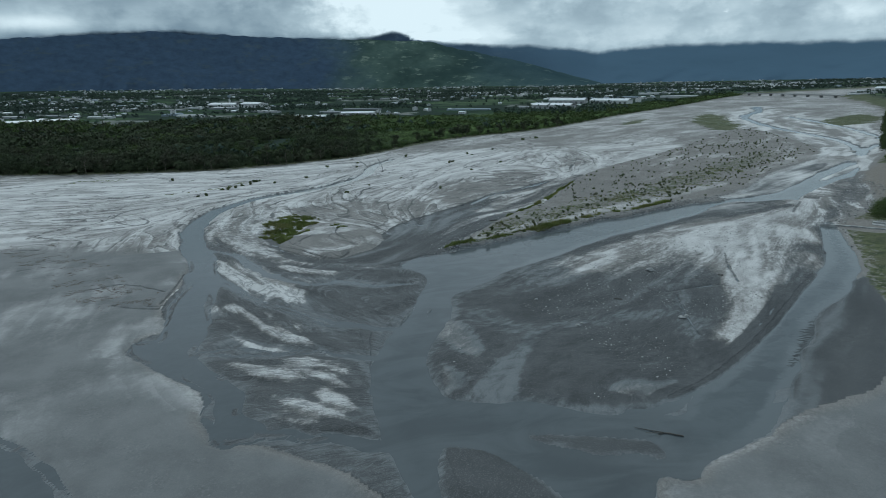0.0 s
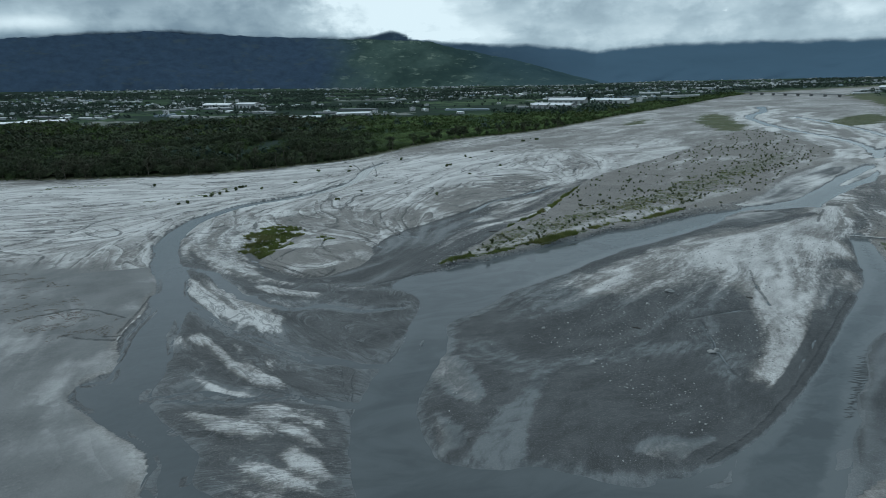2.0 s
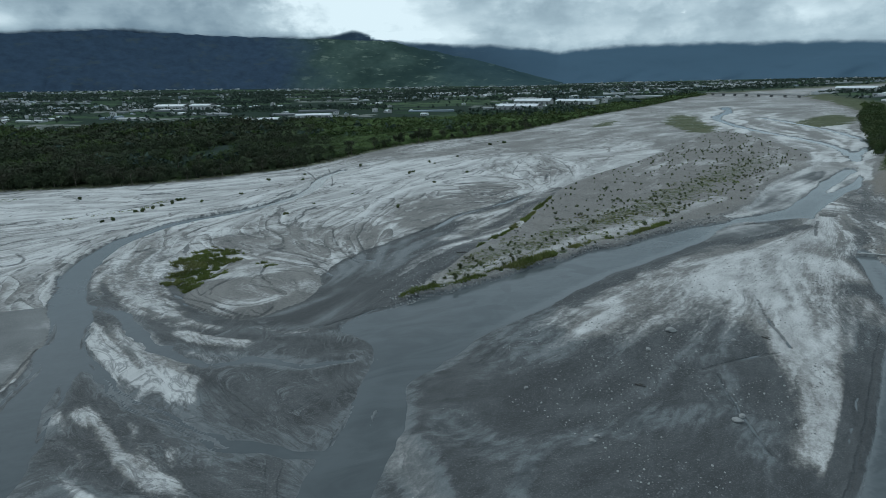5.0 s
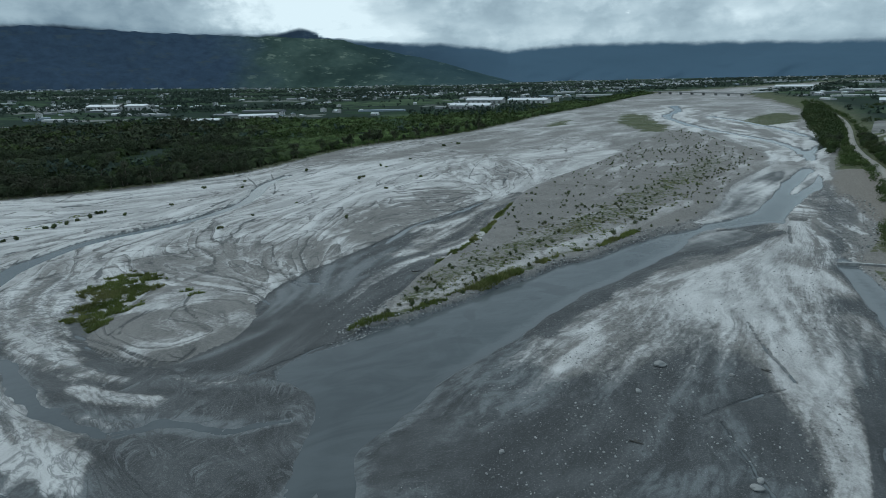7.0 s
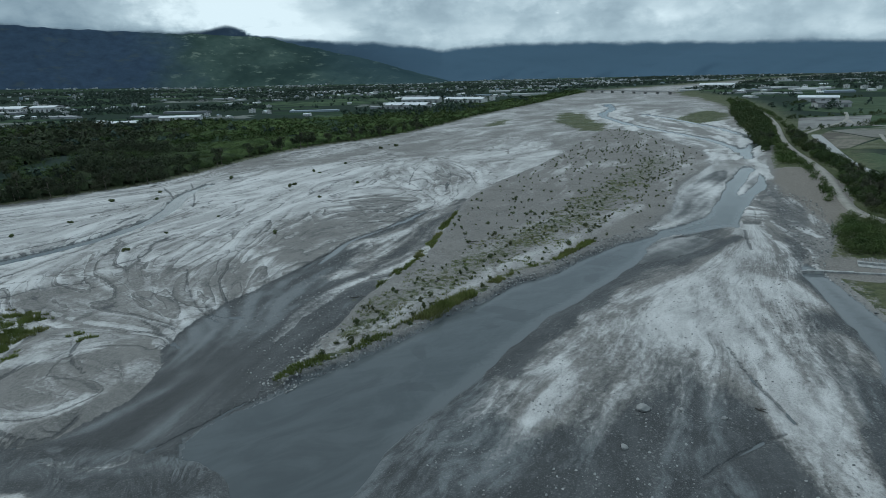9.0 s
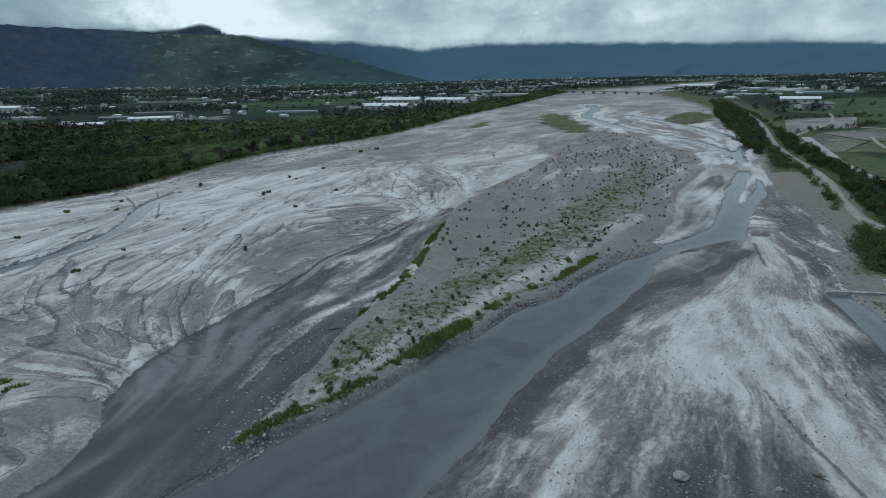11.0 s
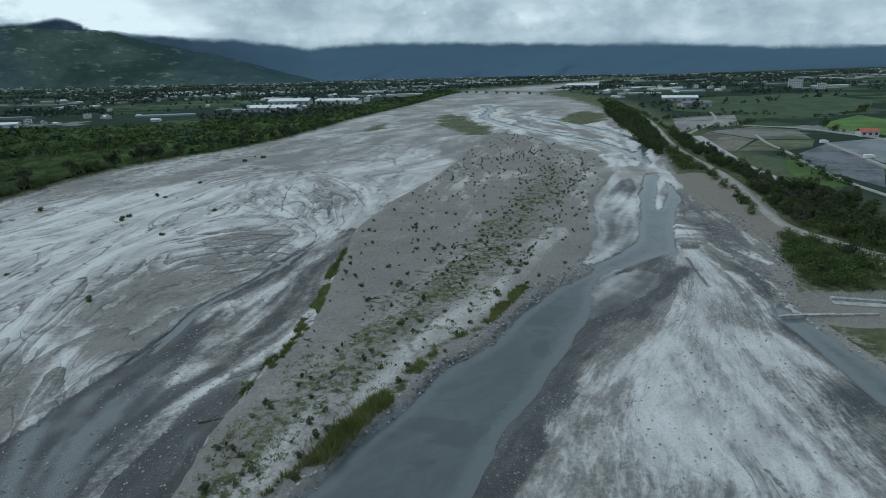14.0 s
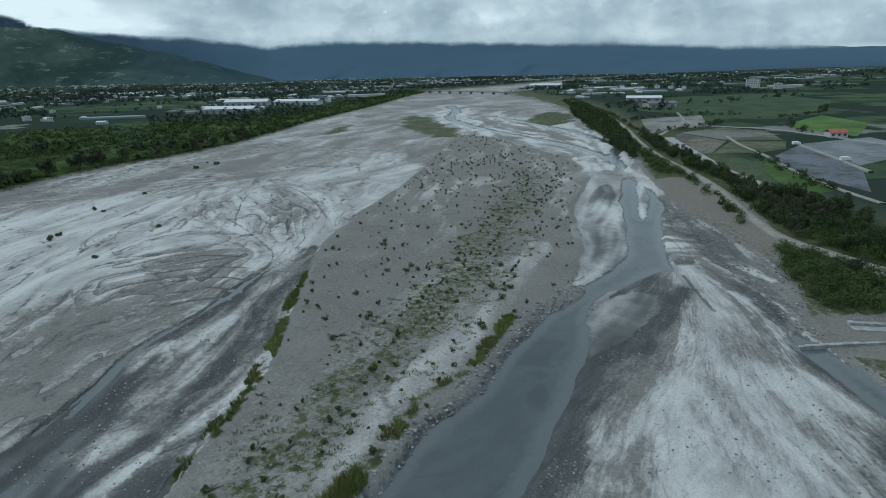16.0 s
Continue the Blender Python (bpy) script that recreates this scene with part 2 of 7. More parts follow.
DARK_CHANNEL = [(-7.4, 177.4), (0.5, 174.8), (8.1, 184.8), (14, 198), (27, 217), (41, 228.5), (56.4, 239.7), (66.2, 247.9), (72, 255.5), (79, 262.2), (87.6, 266.8), (95.3, 270), (105.5, 280.9), (116.4, 284), (150.9, 304.8), (115, 260.3), (86.1, 228.9), (61.9, 205.6), (48.9, 189.8), (33.1, 174.2), (12.7, 163.9), (5.5, 160.1)]
SILT_STREAK = [(37, 192), (41, 199.8), (47.6, 209), (59, 218.8), (77.3, 223.8), (80.8, 226), (64, 218.5), (50.5, 204.8), (43.5, 196.3)]
DARK_STREAM = [(8, 186), (18, 197), (30.8, 209.5), (40.6, 217), (57.9, 228), (66.6, 239), (73.4, 249), (89.2, 264.3), (112, 278)]
WHITE_PATCHES = [[(-52.4, 242.9), (-45.7, 251.3), (-29.6, 257.3), (-22.9, 228.3), (-26.4, 203.5), (-18.4, 183.2), (-7.4, 170.6), (-21.7, 177.9), (-33.8, 191.3), (-44.9, 209.3), (-51.4, 228.2)],
                 [(-42, 189.5), (-34.9, 185.8), (-27.3, 176.4), (-20, 166.3), (-11.9, 155.1), (-8.4, 144.5), (-17.2, 145.2), (-25.8, 157.1), (-35.5, 169.5)], [(-21.4, 173.6), (-13.6, 171.6), (-6.3, 164.3), (-1.9, 160.8), (-8.2, 161.8), (-14.9, 165.8)],
                 [(-31, 145.9), (-24.2, 137.9), (-18, 129.5), (-14.8, 122.6), (-11, 113.4), (-18.3, 117.1), (-24.3, 126.1), (-28.6, 133.5)],
                 [(-23.4, 107.4), (-16.8, 102.8), (-11.7, 100.1), (-10.7, 94.8), (-16.2, 97.4), (-20.9, 102.5)], [(-12.5, 104.5), (-9.4, 104), (-8.5, 99.3), (-11.3, 99.7)], [(-8.3, 99.2), (-6.7, 99.1), (-4.5, 96.9), (-5, 95.4), (-7, 96.7)],
                 [(-13.2, 86.6), (-10.2, 86.8), (-7.6, 83.6), (-5.8, 80.8), (-8, 79.1), (-11.8, 83.7)], [(-6.6, 93.1), (-5, 90.9), (-2.8, 83.9), (-3.4, 83.1), (-5.9, 88.9)]]
MUD_BANKS = [[(-15, 125.6), (-5.5, 123), (2.9, 117.8), (7, 112), (3.5, 102.9), (-7, 109.9), (-11.1, 115.2)], [(-35, 116.6), (-25.1, 111.6), (-9.9, 107.5), (3.3, 100.3), (1.5, 82.8), (-5.3, 88.8), (-15.8, 93.7), (-24.6, 100.9), (-31.2, 106.6)],
             [(-15.4, 85.1), (-12.6, 86.4), (-5.2, 84.5), (0.6, 79.2), (0.4, 74.8), (-13, 78.2)], [(-20, 160), (0, 146), (14, 128), (12, 124), (-2, 138), (-22, 155)], [(-36.4, 159.8), (-21, 141.8), (-11, 130.8), (-16.1, 127.9), (-24.2, 137.9), (-32.2, 147.5)], [(-6, 168), (8, 158), (20, 150), (22, 144), (8, 150), (-6, 162)], [(-40, 148), (-34, 146), (-33, 128), (-37, 126)]]
FAN_SCARP = [(113, 115), (108.6, 110.4), (99.8, 103.2), (90.8, 96.6), (81, 89.6), (72.8, 84.6), (62.8, 78.2), (52.2, 75)]
FAN_ARM = [(116.7, 143.4), (108.2, 122.3), (100, 105.4), (98.2, 99.5), (91.2, 93.7), (82.5, 89.1), (81, 92), (92.2, 100.1), (103.5, 120.8)]
FAN_FEEDERS = [[(32.1, 117.8), (36.2, 110.6), (41.3, 106.3)], [(76.4, 106.5), (68.7, 106.6), (60.5, 107.3), (54.1, 107.6), (47.6, 107.4), (41.7, 106.2)]]
DARK_STRIP = [(188, 195.5), (175.4, 191.2), (163.2, 188.2), (149.9, 187.8), (139.6, 188.7), (128, 185), (115.6, 180), (97, 172), (75, 160)]
STRIPE_BAR = [(236.6, 226.7), (258.6, 232.9), (236.9, 215.1), (217.8, 203.8), (198.1, 200.7), (215.9, 214.7)]
DELTA = [(-58.1, 219.9), (-52.4, 242.9), (-29.6, 257.3), (-18.6, 186.6), (-0.3, 173.3), (15, 163.3), (23.6, 156.7), (26.1, 147), (18.1, 131.2), (8.5, 111.2), (4, 101.3), (2.2, 92.4), (2.2, 82.4), (3.9, 73.5), (6.4, 59.3), (-4.5, 68.2), (-17.5, 77.1), (-24.4, 80.4), (-27.7, 87.9), (-27.1, 95.4), (-39.1, 108.6), (-46.4, 117), (-49, 124.5), (-40.7, 127.8), (-47.6, 145.5), (-45.3, 182)]
SAND_LEFT = [(-200, 250), (-138.7, 238.7), (-93.9, 228.7), (-58.2, 217.5), (-45.7, 182.1), (-46.4, 164.7), (-47.6, 145.5), (-40.7, 127.8), (-49, 124.5), (-39.1, 108.6), (-27.1, 95.4), (-27.7, 87.9), (-24.4, 80.4), (-11.2, 74.4), (3, 60.1), (5.5, 30), (5.5, -500), (-800, -500), (-800, 330)]
SAND_RIGHT = [(126, 92), (96.6, 70), (79.6, 64.1), (67.8, 62.3), (56.3, 58.4), (47.5, 56.7), (43.5, 53.6), (39.4, 55.9), (36.1, 51.9), (34.8, 10), (34.8, -500), (150, -500), (150, 60)]
WET_RIGHT = [(143.8, 119.8), (134.8, 104), (97.7, 71.1), (79.9, 64.4), (68.2, 62.7), (75.1, 69.1), (89, 82.3), (106.4, 96.9)]
GREEN_PATCHES = [[(-28, 223.9), (-20.9, 237.2), (-11.7, 243.8), (-7.2, 223), (-14.5, 208.9), (-23, 198.9)], [(-1.5, 216.9), (7.4, 219.5), (6.1, 211.2)]]
MOUND = [(-22, 200), (-13, 212), (-8, 228), (7.3, 221), (18.8, 198.5), (13.6, 184.1), (5.7, 178.5), (-0.3, 173.8), (-9.9, 177.6), (-17.3, 188)]
GRASS_BANK = [(36, 175.8), (51.5, 179.2), (66.5, 184.9), (79, 190.1), (96.5, 198), (122.5, 204.8), (142, 213.2)]
GRASS_BANK_WEST = [(61, 207.4), (67.5, 212), (76.6, 218), (89.7, 229), (103.7, 247), (125.4, 275)]
RIGHT_BANK = [(80, -300), (118, 40), (126.5, 96.6), (136.3, 112.3), (159.8, 138.3), (178.9, 160.5), (184, 164.7), (193, 170.3), (208.8, 176.6), (230.8, 190.4), (250.3, 206.7), (267.2, 228.3), (285.8, 250), (328.4, 282.5), (393.2, 327.5), (480.1, 404.9), (543.5, 470), (702, 605), (840, 778), (978, 968), (1250, 1150)]
FOREST_EDGE = [(-1500, 700), (-700, 560), (-255, 440), (-143.8, 404.4), (-76, 394.8), (-29.5, 402.3), (26.3, 424.3), (67.7, 473.8), (118, 522), (194, 549), (261, 593), (395, 715), (559, 835), (786, 1027), (993, 1184), (1250, 1250)]
ROAD = [(774, 644), (625, 502), (519.9, 409.9), (416, 333.3), (359.5, 285.7), (337.3, 264.2), (303, 234.6), (269.2, 209.8), (248, 192.4), (237, 174.2), (227.5, 159.8), (215, 130), (205, 60)]
BERM = [(314.6, 271.5), (326.3, 259.7), (297.5, 226.8), (252.3, 194.5), (219.8, 182.8), (238.8, 201.7), (264.4, 234.4)]
WEIR_BASIN = [(183, 167), (194, 165.5), (203, 156), (213, 141), (209, 130), (196, 134), (184, 148), (176, 158)]
SHRUB_BANK = [(252, 190), (262, 182), (262, 168), (232, 156), (216, 149), (206, 152), (194, 164), (203, 174), (222, 184), (238.4, 192.2)]
TREES_NORTH = [(700, 599), (711, 581), (538.9, 432.3), (393.6, 324), (345.7, 300.5), (424.4, 363.3), (508.5, 442.4)]
TREES_ROAD = [(521, 409), (435, 333), (378, 286), (334, 245), (308, 222), (302, 203), (291, 186), (270, 170), (225, 155), (222, 165), (233, 178), (252, 195), (280, 219), (312, 247), (362, 289), (430, 343)]
# runs of the water, along which the silt is drawn out
RUNS_A = [[(-194, 400), (-127, 390), (-59, 376), (10, 382)], [(-154, 312), (-114, 305), (-78, 314), (-36, 315)], [(-129, 259), (-95, 249), (-76, 258), (-66, 273), (-43, 302), (-4, 335)], [(22, 349), (-4, 311), (-37, 292), (-52, 260), (-56, 228), (-52, 204), (-41, 177), (-37, 161), (-40, 142), (-40, 130), (-33, 110)], [(-49, 249), (-48, 218), (-34, 192), (-15, 170), (-5, 162)], [(-41, 188), (-30, 163), (-19, 149), (-12, 137)], [(-12, 171), (8, 162), (16, 159)], [(-35, 175), (-16, 145), (-5, 127), (12, 119)], [(-10, 153), (7, 144), (22, 146)]]
RUNS_B = [[(-29, 139), (-21, 122), (-10, 111), (3, 103)], [(-16, 132), (-10, 119), (-5, 108)], [(0, 122), (1, 113), (2, 105)], [(-37, 145), (-30, 119), (-16, 110), (3, 102)], [(-31, 110), (-17, 98), (-11, 93), (2, 86)], [(-32, 106), (-25, 86), (-12, 76), (-2, 74)], [(-7, 99), (-3, 87), (2, 80)], [(2, 83), (4, 107), (16, 130), (40, 150), (75, 170), (130, 191), (182, 199), (230, 233), (307, 280)], [(180, 182), (147, 182), (112, 181), (70, 159), (43, 142), (30, 126), (19, 111), (14, 98), (15, 82)]]
RUNS_C = [[(174, 180), (128, 162), (95, 153), (76, 142), (57, 130)], [(164, 174), (128, 149), (103, 130), (86, 116)], [(115, 141), (108, 123), (100, 106), (94, 96), (77, 85)], [(178, 178), (160, 152), (136, 125), (103, 102)], [(86, 116), (73, 102), (58, 103), (46, 108), (37, 98), (29, 88)], [(27, 120), (36, 112), (42, 104)], [(129, 120), (99, 99), (79, 86), (64, 77), (49, 71), (37, 72)], [(117, 102), (92, 86), (74, 74), (56, 66)], [(30, 68), (36, 63), (43, 59)], [(-133, 495), (-72, 371), (-35, 367), (5, 370)]]
RUNS_D = [[(-66, 275), (-54, 292), (-16, 302), (18, 340), (30, 366)], [(83, 322), (117, 317), (132, 297)], [(155, 385), (153, 340), (140, 305)], [(224, 487), (326, 568), (408, 589)], [(243, 394), (342, 460), (582, 606)], [(495, 567), (420, 434), (373, 350)], [(-6, 258), (1, 230), (13, 219), (20, 205)], [(25, 244), (32, 272), (40, 270), (41, 237), (33, 210), (27, 213), (25, 234)], [(9, 267), (12, 237), (17, 216), (21, 221)], [(1, 289), (-1, 272), (4, 254)], [(-14, 190), (-15, 200), (-8, 209), (3, 216), (17, 207)]]
RUNS_E = [[(-19, 191), (-7, 177), (0, 177), (6, 181), (16, 194)], [(-46, 235), (-39, 210), (-30, 193), (-19, 177)], [(-43, 268), (-37, 226), (-28, 199), (-15, 185)], [(3, 192), (14, 181), (22, 192), (45, 222), (78, 252)], [(13, 162), (31, 181), (50, 198), (63, 208)], [(79, 459), (129, 494), (200, 557), (288, 620)], [(46, 267), (68, 330), (96, 370)], [(192, 197), (161, 180), (136, 179), (115, 176), (94, 167), (78, 158)], [(192, 197), (159, 177), (131, 168), (109, 164), (93, 156), (82, 151)]]
RUNS_F = [[(188, 193), (137, 163), (111, 152), (92, 144)], [(188, 193), (140, 161), (117, 144), (104, 132)], [(188, 193), (153, 164), (135, 147), (120, 131), (114, 124)], [(189, 192), (169, 168), (157, 152), (143, 136), (131, 123)], [(201, 197), (182, 178), (169, 159), (159, 144), (150, 133)], [(180, 168), (163, 148), (148, 133), (142, 126)], [(408, 353), (270, 255), (196, 210), (160, 205), (122, 192), (97, 182)], [(584, 556), (424, 390), (359, 320)], [(301, 290), (236, 255), (186, 220), (171, 216)], [(276, 249), (243, 219), (210, 189), (187, 168)]]
RUNS_G = [[(190, 199), (182, 207), (166, 206), (137, 192)], [(38, 403), (60, 426), (87, 447), (134, 460), (180, 443)], [(36, 360), (62, 361), (96, 375), (128, 396)], [(31, 264), (40, 290), (55, 315), (71, 327), (96, 348)], [(36, 252), (47, 273), (59, 290), (72, 308)], [(43, 239), (53, 258), (64, 273)], [(80, 285), (91, 278), (105, 277), (117, 284)], [(86, 313), (100, 304), (120, 301)], [(71, 273), (83, 265), (92, 267)], [(104, 339), (125, 333), (126, 313), (126, 295)], [(143, 362), (167, 401), (190, 404), (176, 349), (158, 315)]]
RUNS_H = [[(140, 348), (134, 311), (127, 294), (109, 274)], [(63, 248), (78, 260), (93, 270), (126, 295), (166, 323), (198, 337)], [(54, 229), (76, 246), (105, 269), (135, 298)], [(173, 522), (255, 554), (356, 577)], [(204, 389), (238, 382), (339, 431)], [(58, 172), (80, 185), (112, 200), (169, 226), (254, 271)], [(56, 241), (66, 249), (80, 264), (107, 285), (139, 314)], [(66, 230), (80, 238), (102, 258), (127, 284)]]
RUNS = RUNS_A + RUNS_B + RUNS_C + RUNS_D + RUNS_E + RUNS_F + RUNS_G + RUNS_H
# narrow cut lines in the silt
RILLS_NORTH = [[(67, 246.7), (76.6, 259.3), (87, 265.5), (98.6, 272.4), (107.6, 277), (116.4, 288.3)], [(100, 315.8), (112.4, 313.1), (119.5, 304.2)], [(97.7, 305.4), (110.2, 301.1), (115.7, 292.5)], [(93.6, 297.1), (104.6, 293.5), (111.5, 283.2)], [(92.7, 287.6), (103.3, 284.1), (106.8, 276.4)], [(90.9, 279.3), (99.3, 277), (102.6, 273.8)]]
RILLS_MIDDLE = [[(-29.9, 305.7), (-16.4, 312.7), (-1, 318.8), (12.3, 329.2), (22.5, 339.5), (26.9, 357), (26, 382.7), (23.2, 405)], [(0.3, 280.4), (0.6, 267.7), (0.7, 256.5), (3, 240.6)], [(21.5, 297.7), (15.9, 292.8), (14.9, 278.4), (4.6, 271.4)], [(27, 246.3), (24.8, 232.4), (25.3, 220)],
                [(58.3, 303.1), (49.8, 284.4), (43.3, 261.1), (39.8, 233.4)], [(45.2, 301.2), (39.4, 278.4), (36.7, 266.5)], [(-20.9, 254.6), (-14.2, 260.2), (0.2, 257.9)], [(-38.8, 356.3), (-29.3, 370.4), (-25, 377.6)], [(47, 226.6), (58.4, 234.9), (68.2, 244.6)], [(-9.1, 262.4), (-3.8, 249.2), (-5.6, 241.3)], [(12.5, 249.6), (19.1, 231.3), (21.2, 219.6)], [(32.2, 237.9), (35.2, 226.4), (35.7, 211.2)]]
RILLS_FAR = [[(339.9, 624.4), (246.8, 556), (146, 502.6), (91.3, 479.3)], [(327.6, 591.8), (248.5, 536.3), (162.3, 498)], [(271.6, 516.5), (282.6, 479.5), (292.4, 446.4)], [(217.2, 454.5), (227.7, 423.3), (259.3, 421.2)], [(-231.8, 467.5), (-176.4, 419.3), (-143.6, 392.5)], [(-171.6, 335.7), (-139.4, 315.4), (-123.3, 314.2), (-101.9, 314.1)], [(-83, 315.2), (-68.1, 326.5), (-42.6, 341.4)]]
RILLS_SOUTH = [[(-115.2, 258.7), (-99.8, 251.7), (-95.4, 266.1), (-92.5, 280.4), (-76, 283.7)], [(-93.6, 260), (-82.4, 244), (-74.9, 248.6), (-82.8, 261.8)], [(-114.3, 218.1), (-104.6, 216.5)], [(-71, 165.8), (-63.1, 169.4), (-49.6, 158.2)], [(-100.9, 191.4), (-96.8, 193.1)], [(-47.4, 144.3), (-53.8, 146.5), (-60.4, 150.4)], [(-15.4, 194), (-12.3, 200.5), (-6.6, 206.7)], [(1.1, 213), (-0.8, 204.3), (2.9, 196.3)], [(12.2, 221.8), (16.6, 211.7), (19.1, 203.1)], [(-23, 199), (-15, 190), (-6.4, 178.4), (-0.3, 174.5), (3.2, 179.5)]]
RILLS_FAN = [[(13.7, 164.5), (21.2, 167.5), (32.1, 171.3)], [(82.9, 120), (93.8, 121.2), (102.3, 121.1)], [(84.5, 117.4), (77.8, 103.9), (75.2, 95)], [(61.5, 241.4), (69.9, 249.8), (75.8, 258.5)], [(198, 200), (188, 192), (180, 184)], [(118, 144), (112, 134), (106, 122)], [(55, 69), (49, 71.5), (45, 72.2)]]
SCARPS = [[(56.4, 239.7), (62.2, 245.4), (66.2, 247.9), (71.9, 255.5), (79.0, 262.2), (87.6, 266.8), (95.3, 270.0), (105.5, 280.9)], [(14.6, 164.4), (20, 166.8), (27, 170.2), (35, 174)], [(-19.2, 191.4), (-15.0, 186.4), (-10.0, 179.9), (-5.4, 176.0), (-0.4, 175.0), (2.9, 179.0)], [(9.4, 215.3), (16.1, 211.3), (19.3, 203.8), (19.9, 201.3)], [(-47.9, 148.0), (-47.7, 153.6), (-46.8, 173.3)], [(-50.8, 147.0), (-46.8, 146.6)]]
SCARPS_WEST = [[(-98.6, 259.6), (-97.0, 274.7), (-86.1, 276.7), (-61.9, 274.4)], [(-89.3, 247.1), (-88.4, 261.2)], [(-66.5, 226.9), (-63.3, 248.0), (-58.2, 267.3), (-36.3, 287.2)], [(-66.0, 275.0), (-59.3, 286.4), (-46.5, 292.6), (-32.8, 302.5)], [(36.8, 413.1), (35.8, 371.6), (32.9, 347.2)], [(25.1, 255.3), (23.9, 234.4), (25.4, 219.8), (29.2, 210.6)], [(26.7, 223.9), (28.1, 214.8), (34.8, 210.2)], [(-13.1, 193.8), (-13.1, 199.2), (-8.1, 206.9)]]
FAN_STEP = [[(129, 121.5), (113, 110), (99, 99.5), (88, 92), (79, 86), (64, 77.5), (54, 74)]]
SHOALS = [[(38, 72), (50, 71), (66, 77), (74, 80), (66, 74), (52, 65), (44, 68)], [(82, 78), (88, 77), (78, 67), (67, 64), (59, 59), (59, 61)]]
SCARPS_NORTH = [[(133.0, 338.8), (150.1, 373.5), (173.4, 406.3), (187.0, 405.5), (177.0, 356.7), (163.8, 324.4)], [(141.9, 316.0), (156.8, 339.5), (169.6, 364.1)], [(136.9, 355.4), (131.8, 311.4), (126.0, 292.1), (107.3, 277.9)], [(48.5, 280.8), (58.5, 302.7)]]
SILT_RIBBONS = [([(155.6, 396.5), (137.5, 336.4), (134.2, 304.2), (123.5, 287.2)], 3.0), ([(126.4, 312.5), (119.3, 291.5)], 3.4), ([(125.9, 288.4), (107.0, 267.2), (96.2, 259.0), (86.5, 256.6)], 3.4), ([(74.7, 252.7), (81.6, 259.6)], 1.6), ([(74.5, 239.8), (82.4, 245.1), (96.5, 250.5)], 1.6), ([(64.1, 227.2), (69.9, 227.6), (78.3, 233.4), (85.1, 237.8)], 1.3)]
BRIGHT = [[(34.4, 377.6), (62, 425.5), (113.6, 445.1), (130.6, 405.4), (115.3, 339.5), (82.1, 283.3), (69.2, 302), (53.6, 301.3), (39.5, 286.9), (31.5, 305.5)], [(-200, 400), (-44.9, 391), (-19, 393.3), (22, 381.2), (19.8, 345.3), (2.4, 328.7), (-31.4, 314.5), (-200, 300)], [(142.6, 368.5), (161.6, 395.9), (171, 391.7), (157, 381.4), (142.5, 358)], [(135.3, 334.5), (136.6, 304.8), (130.2, 295), (129, 306.9)], [(122.3, 304.3), (124, 299.1), (114.3, 273.1), (107.6, 274.3)]]
BRIGHT_EAST = [[(124.1, 296.4), (140.4, 306.7), (168.8, 329.7), (155.5, 312.2), (119.1, 275.5), (88.8, 248.3), (78.4, 247.2)], [(228.9, 383.1), (273, 399.9), (264, 382.1), (227.9, 369.1)], [(191.9, 344.6), (235.1, 325.2), (219, 310.5), (182.4, 324.2)]]
GREY_ZONES = [[(54.2, 262), (59.5, 238.7), (70.4, 252.1), (97.1, 268.9), (115.5, 289.4), (116.4, 330.6), (94, 330.2), (64.1, 289.7)], [(-30, 258), (-9.2, 262.7), (28.3, 263.8), (43, 248.6), (30.7, 212.5), (-5.5, 229.6), (-12, 240)], [(184.8, 416.3), (186.1, 372.8), (154.4, 321.5), (148.4, 334.5), (159.7, 379.4)]]
FAN_BANDS = [[(147.9, 175.7), (129.1, 179.3), (98, 170), (81.3, 163.2), (91.4, 165.5), (117.5, 173.2), (132.6, 169.5)], [(85.8, 155.8), (80, 149.4), (69.1, 143.3), (71.7, 142.3), (80.4, 147), (86.3, 153)], [(117.4, 144.7), (123.8, 145.5), (121.6, 133.1), (112.2, 117.8), (110.7, 112.2), (103.8, 113), (105.4, 122.4), (108.8, 130.8)], [(142.8, 137.7), (142.9, 133.1), (132.4, 123.5), (135.3, 127.9)], [(163.6, 170.5), (163.2, 160.6), (158, 146.3), (153.7, 141.4), (154.7, 152.3), (154.7, 160.9)]]
FAN_CORE = [(212, 207), (193.3, 197.8), (160.6, 179.9), (129, 163.3), (112, 158), (119.6, 144.9), (125.8, 144.4), (140, 149.3), (164.3, 170.1), (196, 190)]
DARK_EAST = [(176, 168), (196, 183), (214, 202), (240, 224), (275, 250), (285, 246), (262, 222), (238, 203), (214, 186), (192, 172)]
RIGHT_LAND = RIGHT_BANK + [(5200, 2600), (5200, -900), (80, -900)]
LEFT_LAND = FOREST_EDGE + [(5200, 2601), (5200, 5200), (-5200, 5200), (-5200, 700)]
MAIN_WATER = WEST_SHORE + FAN_SHORE + EAST_SHORE
APEX = (214.0, 208.0)


# ---- ground: one sheet, fine under the flight and wider towards the horizon ----
def lines(marks, end_lo, end_hi):
    """Grid lines: marks are (from, to, step) stretches end to end, then ever wider to both ends."""
    mid = np.concatenate([np.arange(a, b, step) for a, b, step in marks])
    def run(span, step):
        d, out, s = 0.0, [], step
        while d < span:
            s *= 1.02 if d < 330 else 1.08
            d += s
            out.append(d)
        return np.array(out)
    return np.concatenate([mid[0] - run(mid[0] - end_lo, marks[0][2])[::-1], mid, mid[-1] + run(end_hi - mid[-1], marks[-1][2])])


